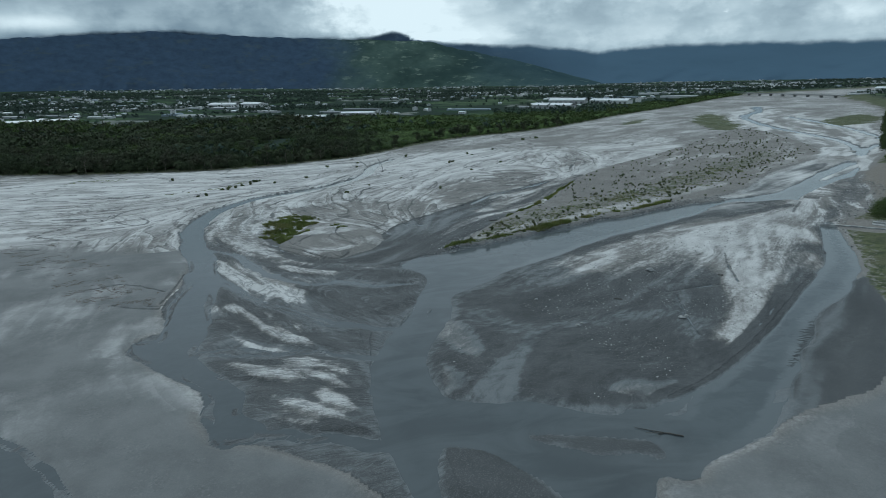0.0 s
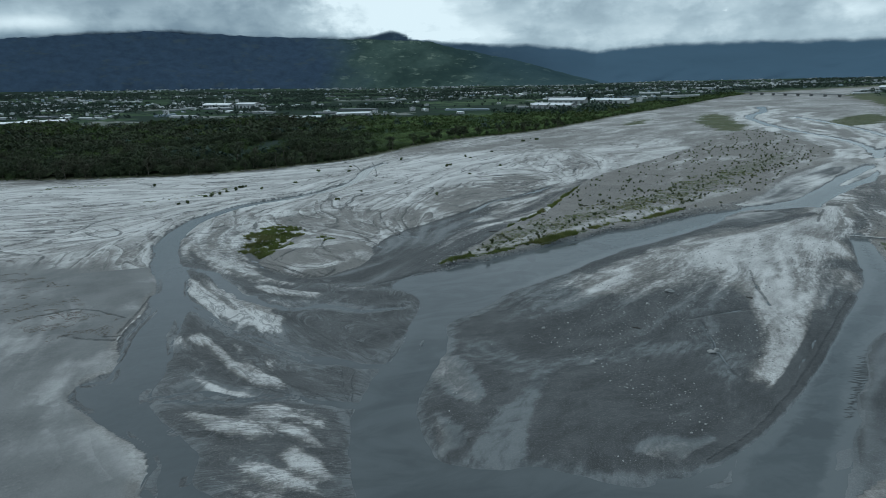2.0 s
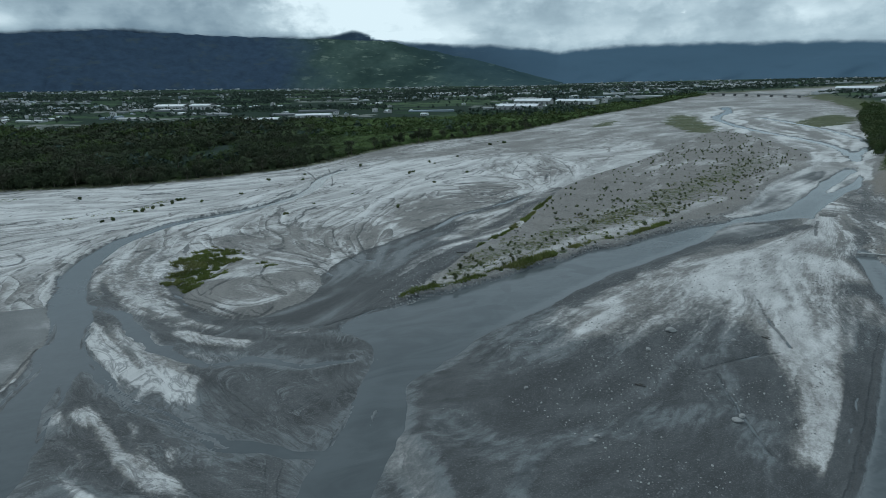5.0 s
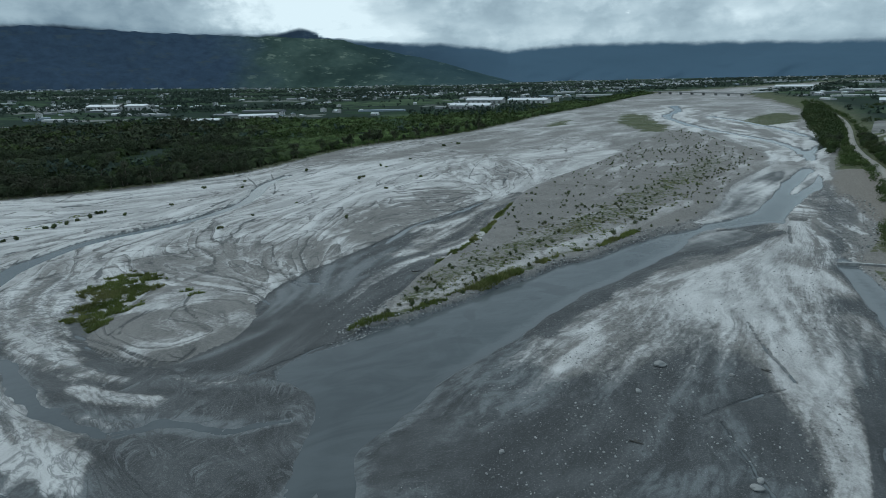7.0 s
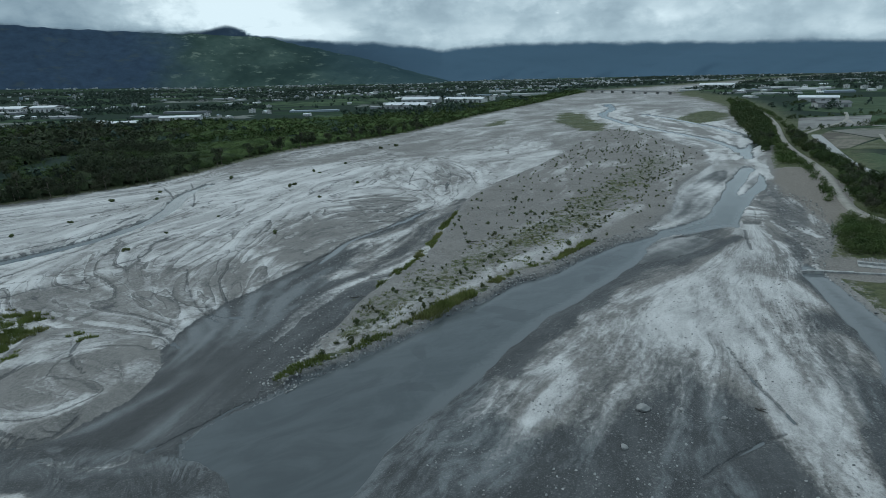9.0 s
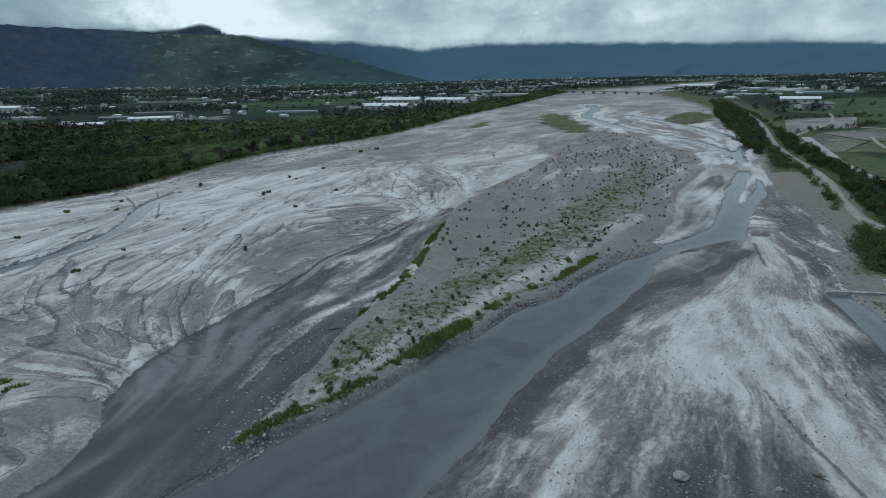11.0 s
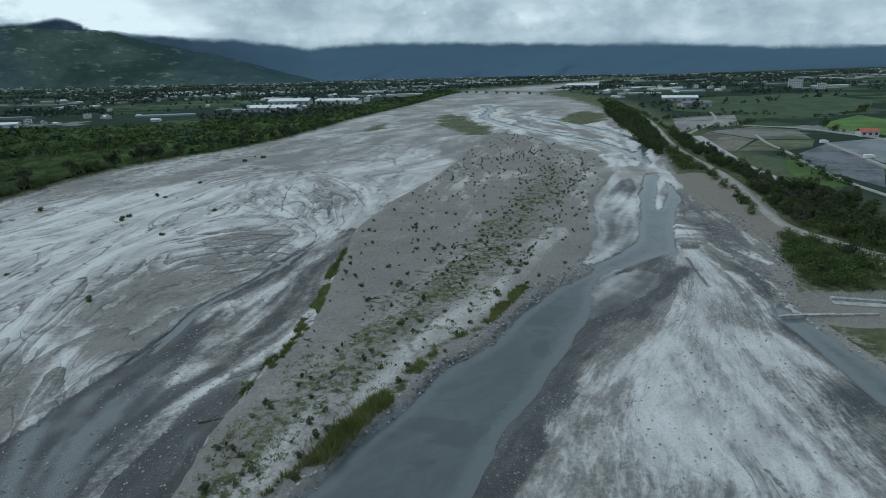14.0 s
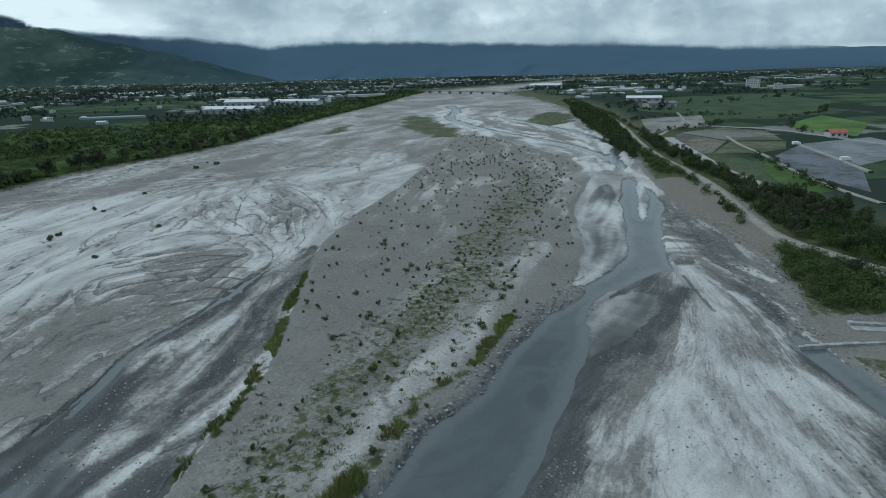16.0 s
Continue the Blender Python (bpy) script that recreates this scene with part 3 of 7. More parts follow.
GX, GY = lines([(-110, -52, 0.9), (-52, 112, 0.55), (112, 262, 0.85)], -4650, 4650), lines([(45, 62, 0.75), (62, 172, 0.55), (172, 335, 0.9)], -700, 4700)
X, Y = np.meshgrid(GX, GY)
# small wander of all outlines
WX = X + 3.0 * (fbm(X / 14, Y / 14, 1, 3) - 0.5) + 0.6 * (vnoise(X / 2.6, Y / 2.6, 2) - 0.5)
WY = Y + 3.0 * (fbm(X / 14, Y / 14, 4, 3) - 0.5) + 0.6 * (vnoise(X / 2.6, Y / 2.6, 5) - 0.5)

CWX, CWY = WX + 5 * (fbm(X / 8, Y / 8, 81, 3) - 0.5), WY + 5 * (fbm(X / 8, Y / 8, 82, 3) - 0.5)
water = inside(MAIN_WATER, WX, WY)
for bar in (BAR_A, BAR_B):
    water = np.minimum(water, -inside(bar, WX, WY))
for bar in PALE_BARS:
    water = np.minimum(water, -inside(bar, WX, WY))
water = np.maximum(water, along(LEFT_CREEK, WX, WY, (3.0, 5.0)))
water = np.maximum(water, inside(LEFT_POOL, WX, WY))
for path, half in CREEKS + CREEKS_FAR:
    water = np.maximum(water, along(path, CWX, CWY, half))
water = np.maximum(water, inside(POOL_CORNER, WX, WY))
island, fan, delta = inside(ISLAND, WX, WY), inside(FAN, WX, WY), inside(DELTA, WX, WY)
fan_white, fan_tail = inside(FAN_WHITE, WX, WY, 40), np.maximum(inside(FAN_TAIL, WX, WY, 40), inside(FAN_ARM, WX, WY, 40) + 1.5)
mud_bank = np.max([inside(w, CWX, CWY) for w in MUD_BANKS], 0)
scarp, dark_strip = along(FAN_SCARP, X, Y, (1.1, 0.8)), along(DARK_STRIP, CWX, CWY, (1.5, 4.5))
stripe_bar = inside(STRIPE_BAR, WX, WY)
dark_ch, spit, streak = inside(DARK_CHANNEL, WX, WY), inside(SPIT, WX, WY), inside(SILT_STREAK, WX, WY)
sand = np.maximum(inside(SAND_LEFT, WX, WY), inside(SAND_RIGHT, WX, WY))
right_land, left_land = inside(RIGHT_LAND, WX, WY, 80), inside(LEFT_LAND, WX, WY, 80)
land = np.maximum(right_land, left_land)
mound = inside(MOUND, WX, WY)
whites = np.max([inside(w, WX, WY) for w in WHITE_PATCHES], 0)
pales = np.max([inside(w, WX, WY) for w in PALE_BARS + FAN_PALE], 0)
greens = np.max([inside(w, WX, WY) for w in GREEN_PATCHES + GREEN_BARS], 0)
stream = along(DARK_STREAM, WX, WY, (1.6, 0.6))
north_edge = along([(-7, 179), (7, 189), (27, 219), (41, 232), (67, 248.7), (87, 266), (116, 289)], WX, WY, (3.0, 4.5))
basin = inside(WEIR_BASIN, WX, WY)
wet_right, berm = inside(WET_RIGHT, WX, WY), inside(BERM, WX, WY)
dark_east = inside(DARK_EAST, WX, WY)
bright = np.max([inside(w, WX, WY) for w in BRIGHT + BRIGHT_EAST], 0)
grey_zone = np.max([inside(w, WX, WY) for w in GREY_ZONES], 0)
bands = np.max([inside(w, WX, WY) for w in FAN_BANDS], 0)
core = inside(FAN_CORE, WX, WY)
cut = np.full(X.shape, -3.0)
for group in (RILLS_NORTH, RILLS_MIDDLE[:1] + RILLS_MIDDLE[2:3] + RILLS_MIDDLE[6:7], RILLS_FAR, RILLS_SOUTH, RILLS_FAN):
    for path in group:
        far_off = 0.22 + 0.0014 * np.hypot(path[0][0] - 20, path[0][1] - 60)
        cut = np.maximum(cut, along(path, 0.35 * WX + 0.65 * X, 0.35 * WY + 0.65 * Y, far_off, 4.0))
for path in SCARPS + SCARPS_WEST + SCARPS_NORTH + FAN_STEP:
    far_off = 0.28 + (0.0009 if path in SCARPS else 0.0003) * np.hypot(path[0][0] - 20, path[0][1] - 60)
    cut = np.maximum(cut, along(path, 0.25 * WX + 0.75 * X, 0.25 * WY + 0.75 * Y, far_off, 4.0))
ribbons = np.max([along(path, CWX, CWY, half) for path, half in SILT_RIBBONS], 0)
fan_reach = np.where(X < 200, 6.0, 1.5)
plain_bed = (land < 0) & (island < 0) & (fan < -fan_reach) & (delta < 0) & (sand < 0) & (dark_ch < 0) & (mound < 0)

# flow coordinates: along and across the run of the water
BX, BY = X + 26 * (fbm(X / 70, Y / 70, 8, 2) - 0.5), Y + 26 * (fbm(X / 70, Y / 70, 9, 2) - 0.5)
FU, FV = 0.76 * BX + 0.65 * BY, -0.65 * BX + 0.76 * BY
DU, DV = -np.hypot(BX - 40, BY - 88), np.arctan2(BY - 88, 40 - BX) * 75
RAD = np.hypot(X - APEX[0], Y - APEX[1])
ANG = np.arctan2(APEX[1] - BY * 0.35 - Y * 0.65, APEX[0] - BX * 0.35 - X * 0.65)
in_fan = (fan > -fan_reach) & (island < 0) & (sand < 0) & (wet_right < 0) & (land < 0) & ~((pales > 0) & (X > 130))
in_delta = (delta > 0) & ~in_fan
sliver = plain_bed & ~in_fan & (Y < 130) & (X > -60) & (X < 12)
in_delta = in_delta | sliver
plain_bed = plain_bed & ~sliver
sliver = plain_bed & ~in_fan & (Y < 128) & (X > 30) & (X < 145)
wet_right = np.where(sliver & (water < 0), np.maximum(wet_right, 0.5), wet_right)
plain_bed = plain_bed & ~sliver
FU, FV = np.where(in_fan, RAD, np.where(in_delta, DU, FU)), np.where(in_fan, ANG * 62, np.where(in_delta, DV, FV))
# the threads part and join again round bars
bend = np.where(in_fan, 4.5, np.where(in_delta, 13.0, np.where((Y < 128) & (X > 0), 7.0, 26.0)))
long_bend = np.where(in_fan, 38.0, np.where(in_delta, 34.0, 75.0))
FV = FV + bend * (fbm(FU / long_bend, FV / (long_bend * 0.42), 91, 3) - 0.5) + 0.3 * bend * (fbm(FU / (long_bend * 0.3), FV / (long_bend * 0.16), 92, 3) - 0.5)

FV = np.where(in_delta, FV * 0.55, FV)


def drawn_out(x, y):
    """Grain of three sizes, drawn out along the runs of the water: fine, middle and broad, each about 0.5."""
    cell, x0, y0 = 4.0, -280.0, 20.0
    gx, gy = np.meshgrid(np.arange(x0, 640, cell), np.arange(y0, 740, cell))
    c2, s2 = np.full(gx.shape, 0.155 * 2e-5), np.full(gx.shape, 0.988 * 2e-5)
    for path in RUNS:
        p = rounded(path, 1, closed=False)
        for (ax, ay), (bx, by) in zip(p[:-1], p[1:]):
            ex, ey = bx - ax, by - ay
            f = np.clip(((gx - ax) * ex + (gy - ay) * ey) / (ex * ex + ey * ey + 1e-9), 0, 1)
            w = math.hypot(ex, ey) / ((gx - ax - f * ex) ** 2 + (gy - ay - f * ey) ** 2 + 16.0) ** 1.6
            a2 = 2 * math.atan2(ey, ex)
            c2, s2 = c2 + w * math.cos(a2), s2 + w * math.sin(a2)
    wander = 1.1 * (fbm(gx / 30, gy / 30, 301, 3) - 0.5)
    half = 0.5 * np.arctan2(s2, c2) + wander
    rows, cols = gx.shape
    turned = (np.cos(2 * half) + 1j * np.sin(2 * half)).ravel()

    def heading(px, py):
        a, b = np.clip((px - x0) / cell, 0, cols - 1.01), np.clip((py - y0) / cell, 0, rows - 1.01)
        i, j = a.astype(np.int32), b.astype(np.int32)
        a, b, k = a - i, b - j, j * cols + i
        q = (turned[k] * (1 - a) + turned[k + 1] * a) * (1 - b) + (turned[k + cols] * (1 - a) + turned[k + cols + 1] * a) * b
        c = np.clip(q.real / (np.abs(q) + 1e-9), -1, 1)
        return np.sqrt(0.5 + 0.5 * c), np.where(q.imag < 0, -1, 1) * np.sqrt(0.5 - 0.5 * c)

    layers = ((1.5, 9, 302), (3.1, 16, 303), (8.5, 26, 304))
    sums = [np.zeros(x.shape) for _ in layers]
    first = heading(x, y)
    jit = 5 * (vnoise(x / 5, y / 5, 305) - 0.5)
    for way in (1, -1):
        px, py, hx, hy = x + 0.0, y + 0.0, way * first[0], way * first[1]
        for k in range(layers[-1][1]):
            for total, (grain_size, reach, seed) in zip(sums, layers):
                if k < reach:
                    total += vnoise(px / grain_size, py / grain_size, seed) * (1 - k / reach)
            nx_, ny_ = heading(px + jit * 0.3, py - jit * 0.3)
            flip = np.where(nx_ * hx + ny_ * hy < 0, -1.0, 1.0)
            hx, hy = 0.4 * hx + 0.6 * flip * nx_, 0.4 * hy + 0.6 * flip * ny_
            n = 1.4 / np.hypot(hx, hy)
            px, py = px + hx * n, py + hy * n
    return [np.clip(0.5 + 0.15 * (t - t.mean()) / t.std(), 0.02, 0.98) for t in sums]


bed = (land < 6) & (X > -270) & (X < 630) & (Y > 30) & (Y < 730)
lic_fine, lic_mid, lic_broad = (np.full(X.shape, 0.5) for _ in range(3))
lic_fine[bed], lic_mid[bed], lic_broad[bed] = drawn_out(X[bed], Y[bed])
fray = 0.55 * lic_mid + 0.3 * lic_broad + 0.15 * lic_fine - 0.5
fray = np.where(in_fan, 0.25 * lic_fine + 0.4 * lic_mid + 0.35 * lic_broad - 0.5, fray * 1.1)
whites = whites + np.where(Y > 170, 13.0, 15.0) * fray + np.where(Y > 170, 9.0, 6.0) * (lic_fine - 0.5) + 0.6
mud_bank = mud_bank + 9 * (fbm(FU / 12, FV / 3.0, 112, 4) - 0.5) + 5 * (fbm(X / 6, Y / 6, 118, 3) - 0.5)


def drainage(x0, x1, y0, y1, cell=1.0):
    """Where rain water gathers on a rough, gently falling bed: cell by cell to the lowest neighbour. Returns a sampler, 0 to 1."""
    xs, ys = np.arange(x0, x1, cell), np.arange(y0, y1, cell)
    x, y = np.meshgrid(xs, ys)
    fall = 0.76 * x + 0.65 * y
    fall = np.where(inside(DELTA, x, y, 5) > 0, -0.86 * x + 0.5 * y, fall)
    fall = np.where(inside(FAN, x, y, 5) > 0, -1.2 * np.hypot(x - APEX[0], y - APEX[1]), fall)
    h = fall + 34 * fbm(x / 60, y / 60, 61, 2) + 13 * fbm(x / 16, y / 16, 62, 3) + 0.9 * np.random.RandomState(63).rand(*x.shape)
    pad = np.pad(h, 1, constant_values=1e9)
    best, to = h.copy(), np.full(h.shape, -1)
    here = np.arange(h.size).reshape(h.shape)
    for dj in (-1, 0, 1):
        for di in (-1, 0, 1):
            if di or dj:
                near_h = h - (h - pad[1 + dj:1 + dj + h.shape[0], 1 + di:1 + di + h.shape[1]]) / math.hypot(di, dj)
                lower = near_h < best
                best, to = np.where(lower, near_h, best), np.where(lower, here + dj * h.shape[1] + di, to)
    acc, to = [1.0] * h.size, to.ravel().tolist()
    for k in np.argsort(-h, axis=None).tolist():
        if to[k] >= 0:
            acc[to[k]] += acc[k]
    run = sstep(np.log10(np.array(acc).reshape(h.shape)), 0.9, 2.5)
    soft = np.pad(run, 1, mode="edge")
    run = 0.5 * run + 0.125 * (soft[:-2, 1:-1] + soft[2:, 1:-1] + soft[1:-1, :-2] + soft[1:-1, 2:])
    def at(px, py):
        a, b = np.clip((px - x0) / cell, 0, len(xs) - 1.001), np.clip((py - y0) / cell, 0, len(ys) - 1.001)
        i, j = a.astype(int), b.astype(int)
        a, b = a - i, b - j
        v = (run[j, i] * (1 - a) + run[j, i + 1] * a) * (1 - b) + (run[j + 1, i] * (1 - a) + run[j + 1, i + 1] * a) * b
        return np.where((px > x0) & (px < x1) & (py > y0) & (py < y1), v, 0.0)
    return at


rill = np.maximum(np.clip(1 - np.abs(2 * lic_broad - 1) * 5, 0, 1), 0.7 * np.clip(1 - np.abs(2 * lic_mid - 1) * 5, 0, 1))
drain = drainage(-230, 330, 60, 600)(X, Y)
streaks = 0.35 * lic_fine + 0.65 * lic_mid
grain = fbm(X / 9, Y / 9, 14, 4)

# height of the bed
Z = 0.55 + 0.5 * (fbm(X / 45, Y / 45, 15, 3) - 0.5) + 0.18 * (grain - 0.5)
Z = np.where(plain_bed, Z + 0.15 + (0.7 * (lic_broad - 0.5) + 0.5 * (lic_mid - 0.5) - 0.12 * rill - 0.25 * drain) * sstep(-water, 0, 5), Z)
Z = np.where(in_fan, 0.2 + 1.3 * sstep(fan_white, -6, 22) + (0.12 + 0.38 * sstep(fan_white, -25, 0)) * (streaks - 0.5) * sstep(fan, 0, 10) + 0.1 * sstep(fan, 0, 6), Z)
Z = np.where(in_delta, 0.24 + 0.5 * (streaks - 0.5) + 0.3 * sstep(whites, -2, 3) + 0.2 * sstep(mud_bank, -1, 2) - 0.06 * drain, Z)
Z = np.where(dark_ch > 0, 0.22 + 0.35 * (streaks - 0.5), Z)
Z = np.where(spit > 0, 0.3 + 0.25 * (streaks - 0.5), Z)
Z = np.where(mound > 0, np.maximum(Z, 0.3 + sstep(mound, 0, 4) * 1.0), Z)
Z = Z - 0.16 * sstep(stream, -1.0, 1.5)
Z = Z + sstep(island, -1.2, 1.2) * (0.95 + 0.4 * (fbm(X / 20, Y / 20, 16) - 0.5) - 0.3 * (Z > 0.6))
Z = Z - 0.3 * sstep(cut, -0.8, 0.1)
bank_run = np.where(in_delta, 2.4, np.where(in_fan, np.where(X < 45, 4.0, np.where(Y < 135, 0.9, 2.0)), np.where(sand > 0, 1.6, 0.9)))
shore = sstep(-water / bank_run, -0.15, 1.0)
Z = np.where(water > -bank_run, Z * shore - (1 - shore) * 0.06, Z)
Z = np.where(water > 0.2, -0.07 - 0.55 * sstep(water, 0, 6) + 0.5 * (fbm(FU / 14, FV / 3, 122, 4) - 0.42) * sstep(-X, 0, 12) * (Y < 230) * sstep(-water, -4.5, -0.5) + 0.42 * (fbm((X + Y) / 16, (Y - X) / 5, 124, 3) - 0.36) * sstep(X, 4, 10) * sstep(-X, -66, -50) * sstep(Y, 136, 146) * (Y < 182) * sstep(-water, -9, -2), Z)
wash = (water > 0.2) & (X < 2) & (X > -75) & (Y > 60) & (Y < 262)
Z = np.where(wash, Z + (0.03 + 0.34 * (0.6 * lic_mid + 0.4 * lic_broad - 0.5) - 0.26 * sstep(water, 0.8, 3.4) - Z) * sstep(water, 0.2, 1.6), Z)
shoal = np.max([inside(w, CWX, CWY) for w in SHOALS], 0) + 5 * fray
Z = np.where(water > 0, Z + (0.04 - Z) * sstep(shoal, -0.5, 3.5), Z)
step_band = along(FAN_STEP[0], 0.3 * WX + 0.7 * X, 0.3 * WY + 0.7 * Y, (1.0, 0.7))
Z = np.where(step_band > -0.6, np.maximum(Z, 0.04 + 0.2 * sstep(step_band, -0.6, 0.2)), Z)
bars = np.maximum(inside(BAR_A, WX, WY), inside(BAR_B, WX, WY))
Z = np.where((bars > 0) | (pales > 0) & ~in_fan, 0.06 + 0.1 * np.minimum(np.maximum(bars, pales), 3) + np.where(bars > 0, 0.06, 0.2) * (streaks - 0.5), Z)
Z = np.where(scarp > -2, Z - 0.1 * sstep(scarp, -0.8, 0.6) * (water < 0), Z)
# banks and the plain beyond them
Z = Z + sstep(right_land, -1, 30) * 2.6 + sstep(right_land, 25, 60) * 1.8 + sstep(left_land, -1, 14) * 1.3
Z = np.where(left_land > 5, Z + 0.5 * (fbm(X / 60, Y / 60, 17) - 0.5), Z)
Z = np.where(right_land > 0, Z + (4.95 - Z) * sstep(right_land, 30, 60), Z)
Z = Z + (0.3 + 0.2 * (grain - 0.5) - Z) * sstep(basin, -3, 2) * (water < 0)
DIST = np.hypot(X - 20, Y - 60)
AZ = np.degrees(np.arctan2(X - 20, Y - 60))
Z = Z - 16 * sstep(AZ, 12, 25) * (1 - sstep(AZ, 62, 76)) * np.clip((DIST - 1300) / 2600, 0, 1)
Z = Z + np.interp(AZ, [-60, -24.5, -7.8, 5, 180], [70, 62, 34, 0, 0]) * np.clip((DIST - 900) / 3500, 0, 2) ** 1.25

# what lies on it
wet = 0.05 + 0.18 * rill * plain_bed + 0.12 * sstep(grey_zone, -4, 4)
wet = np.where(in_delta, 0.95 - 0.8 * sstep(whites, -4.0, 3.5), wet)
wet = np.where(in_fan, 0.95 - 0.70 * sstep(fan_white + 26 * fray, -24, 8) - 0.35 * sstep(core, -10, 6) - 0.75 * sstep(np.maximum(fan_tail, bands) + 9 * fray, -6, 4), wet)
wet = np.where(in_fan, wet * (1 - 0.55 * sstep(pales, -3, 3)), wet)
smooth_ch = sstep(dark_ch, -1, 3) * (1 - sstep(X + 12 * fray, 48, 92))
wet = np.where(dark_ch > 0, 0.42 + 0.5 * smooth_ch + 0.45 * sstep(north_edge, -4, 1.5) - 0.45 * sstep(streak, -2.5, 1.0), wet)
wet = np.where(spit > 0, 1.05, wet)
wet = np.where(wet_right > 0, 0.86, wet)
wet = np.where(island > -0.5, 0.06, wet)
wet = np.where(bars > 0, 0.95, wet)
# scarp: the bank's shaded face painted dark through wet; dark_strip: wet sand
wet = np.where(in_fan, np.maximum(wet, np.maximum(1.0 * sstep(scarp, -1, 0.4), 0.85 * sstep(dark_strip, -3, 2))), wet)
wet = np.where((pales > 0) & ~in_fan, 0.3 - 0.7 * (0.6 * lic_mid + 0.4 * lic_fine - 0.5), wet)
wet = np.maximum(wet, 0.8 * sstep(stream, -2, 0.5))
wet = np.where(mound > 0, 0.3, wet)
wet = np.where(~in_fan, np.maximum(wet, 0.42 * sstep(dark_east, -3, 2)), wet)
rubble = (island > -7) & (island < 0) & (water > -12) & ~in_fan & (land < 0) & (dark_ch < 0) & (spit < 0) & (X < 170)
wet = np.where(rubble, 0.42, wet)
wide = np.where(Y > 200, 26.0, 1.0)
sandy_share = sstep(sand + wide * 0.55 * (fbm(X / 26, Y / 11, 93, 4) - 0.5), 0, wide)
sandy_share = np.where(Y > 200, sandy_share, 1.0)
wet_open = 0.05 + 0.18 * rill
wet = np.where(sand > 0, wet_open * (1 - sandy_share) * (Y > 200) + 0.16 * sandy_share * sstep(fbm(X / 22, Y / 16, 94, 4), 0.45, 0.7), wet)
wet = np.maximum(wet, np.where(sand > 0, 0.4 * sstep(fbm(X / 9, Y / 9, 131, 3), 0.46, 0.6), 0.5) * sstep(water, -1.6, -0.2) * (land < 0) * np.where(whites > -1, 0.3, 1))
wet = np.where(water > 0, 1.0, wet)
white_open = 0.7 - 0.26 * sstep(DIST, 300, 460) + 0.5 * (fbm(FU / 60, FV / 14, 126, 4) - 0.5) * sstep(DIST, 260, 380) + 0.25 * sstep(bright, -6, 6) - 0.32 * sstep(grey_zone + 16 * (fbm(X / 15, Y / 15, 127, 3) - 0.5), -7, 7) + 0.5 * (fbm(X / 38, Y / 38, 23, 3) - 0.5)
white = np.where(plain_bed, white_open, 0.15)
white = np.where(in_fan, 0.1 + 0.36 * sstep(fan_white + 34 * fray, -24, 14) + 0.4 * sstep(core + 20 * fray, -12, 9) + 0.5 * sstep(np.maximum(fan_tail, bands) + 7 * fray, -3, 3) + 0.25 * sstep(pales, -3, 2), white)
white = np.maximum(white, np.where(in_delta, 0.64 * sstep(whites, -5.0, 4.0) * (0.75 + 0.3 * sstep(lic_fine, 0.36, 0.6)), 0))
white = np.maximum(white, 0.8 * sstep(streak, -2, 1))
sand_tone = 0.2 + np.where(X < 0, 0.36, 0.1) * (fbm(X / 34, Y / 20, 19, 4) - 0.42) * 2 + 0.16 * sstep(water, -13, -2) * sstep(fbm(X / 9, Y / 9, 95, 3), 0.4, 0.6)
white = np.where(sand > 0, white_open * (1 - sandy_share) + sand_tone * sandy_share, white)
white = np.where(island > 0, 0.27 + 0.34 * sstep(along([(40, 180), (66, 190.5), (95, 203), (122, 211), (150, 222), (190, 243)], WX, WY, 3.2), -3, 2.5) * (0.5 + fbm(X / 6, Y / 6, 96)) + 0.3 * sstep(fbm(FU / 30, FV / 4, 115, 4), 0.52, 0.68) * sstep(DIST, 190, 300), white)
white = np.where((pales > 0) & ~in_fan, 0.5 + 0.7 * (0.6 * lic_mid + 0.4 * lic_fine - 0.5), white)
white = np.where(rubble | (wet_right > -1), 0.08, white)
white = np.where((dark_ch > 0) & (streak < 0), 0.32, white)
white = np.maximum(white, 0.5 * sstep(ribbons + 14 * fray, -4, 3))
wet = wet * (1 - 0.7 * sstep(ribbons + 14 * fray, -4, 3))
far_silt = np.max([along(path, CWX, CWY, (half[0] + 9, half[1] + 16)) for path, half in CREEKS_FAR], 0)
white = np.where((land < 0) & ~in_fan, np.maximum(white, 0.85 * sstep(far_silt + 60 * fray, -8, 8)), white)
white = np.where(mound > 0, 0.06 + 0.5 * sstep(fbm(X / 13, Y / 8, 24, 4), 0.42, 0.72), white)
white = np.where(dark_east > -4, 0.1 + 0.55 * sstep(0.6 * lic_fine + 0.4 * lic_mid, 0.5, 0.66), white)
spit_rim = plain_bed & (Y < 205) & (X > 2) & (X < 62) & (water > -8)
wet, white = np.where(spit_rim, 0.92, wet), np.where(spit_rim, 0.08, white)
white = np.where(in_fan, white * (1 - 0.8 * np.maximum(sstep(scarp, -1, 0.5), sstep(dark_strip, -3, 2))), white)
band = 3.2 * (fbm((X * 0.78 + Y * 0.62) / 4.2 + 1.5 * fbm(X / 9, Y / 9, 96), (Y * 0.78 - X * 0.62) / 30, 97, 3) - 0.5)
white = np.where(stripe_bar > 0, 0.42 + 0.45 * band, white)
wet = np.where(stripe_bar > 0, 0.3 - 0.35 * band, wet)
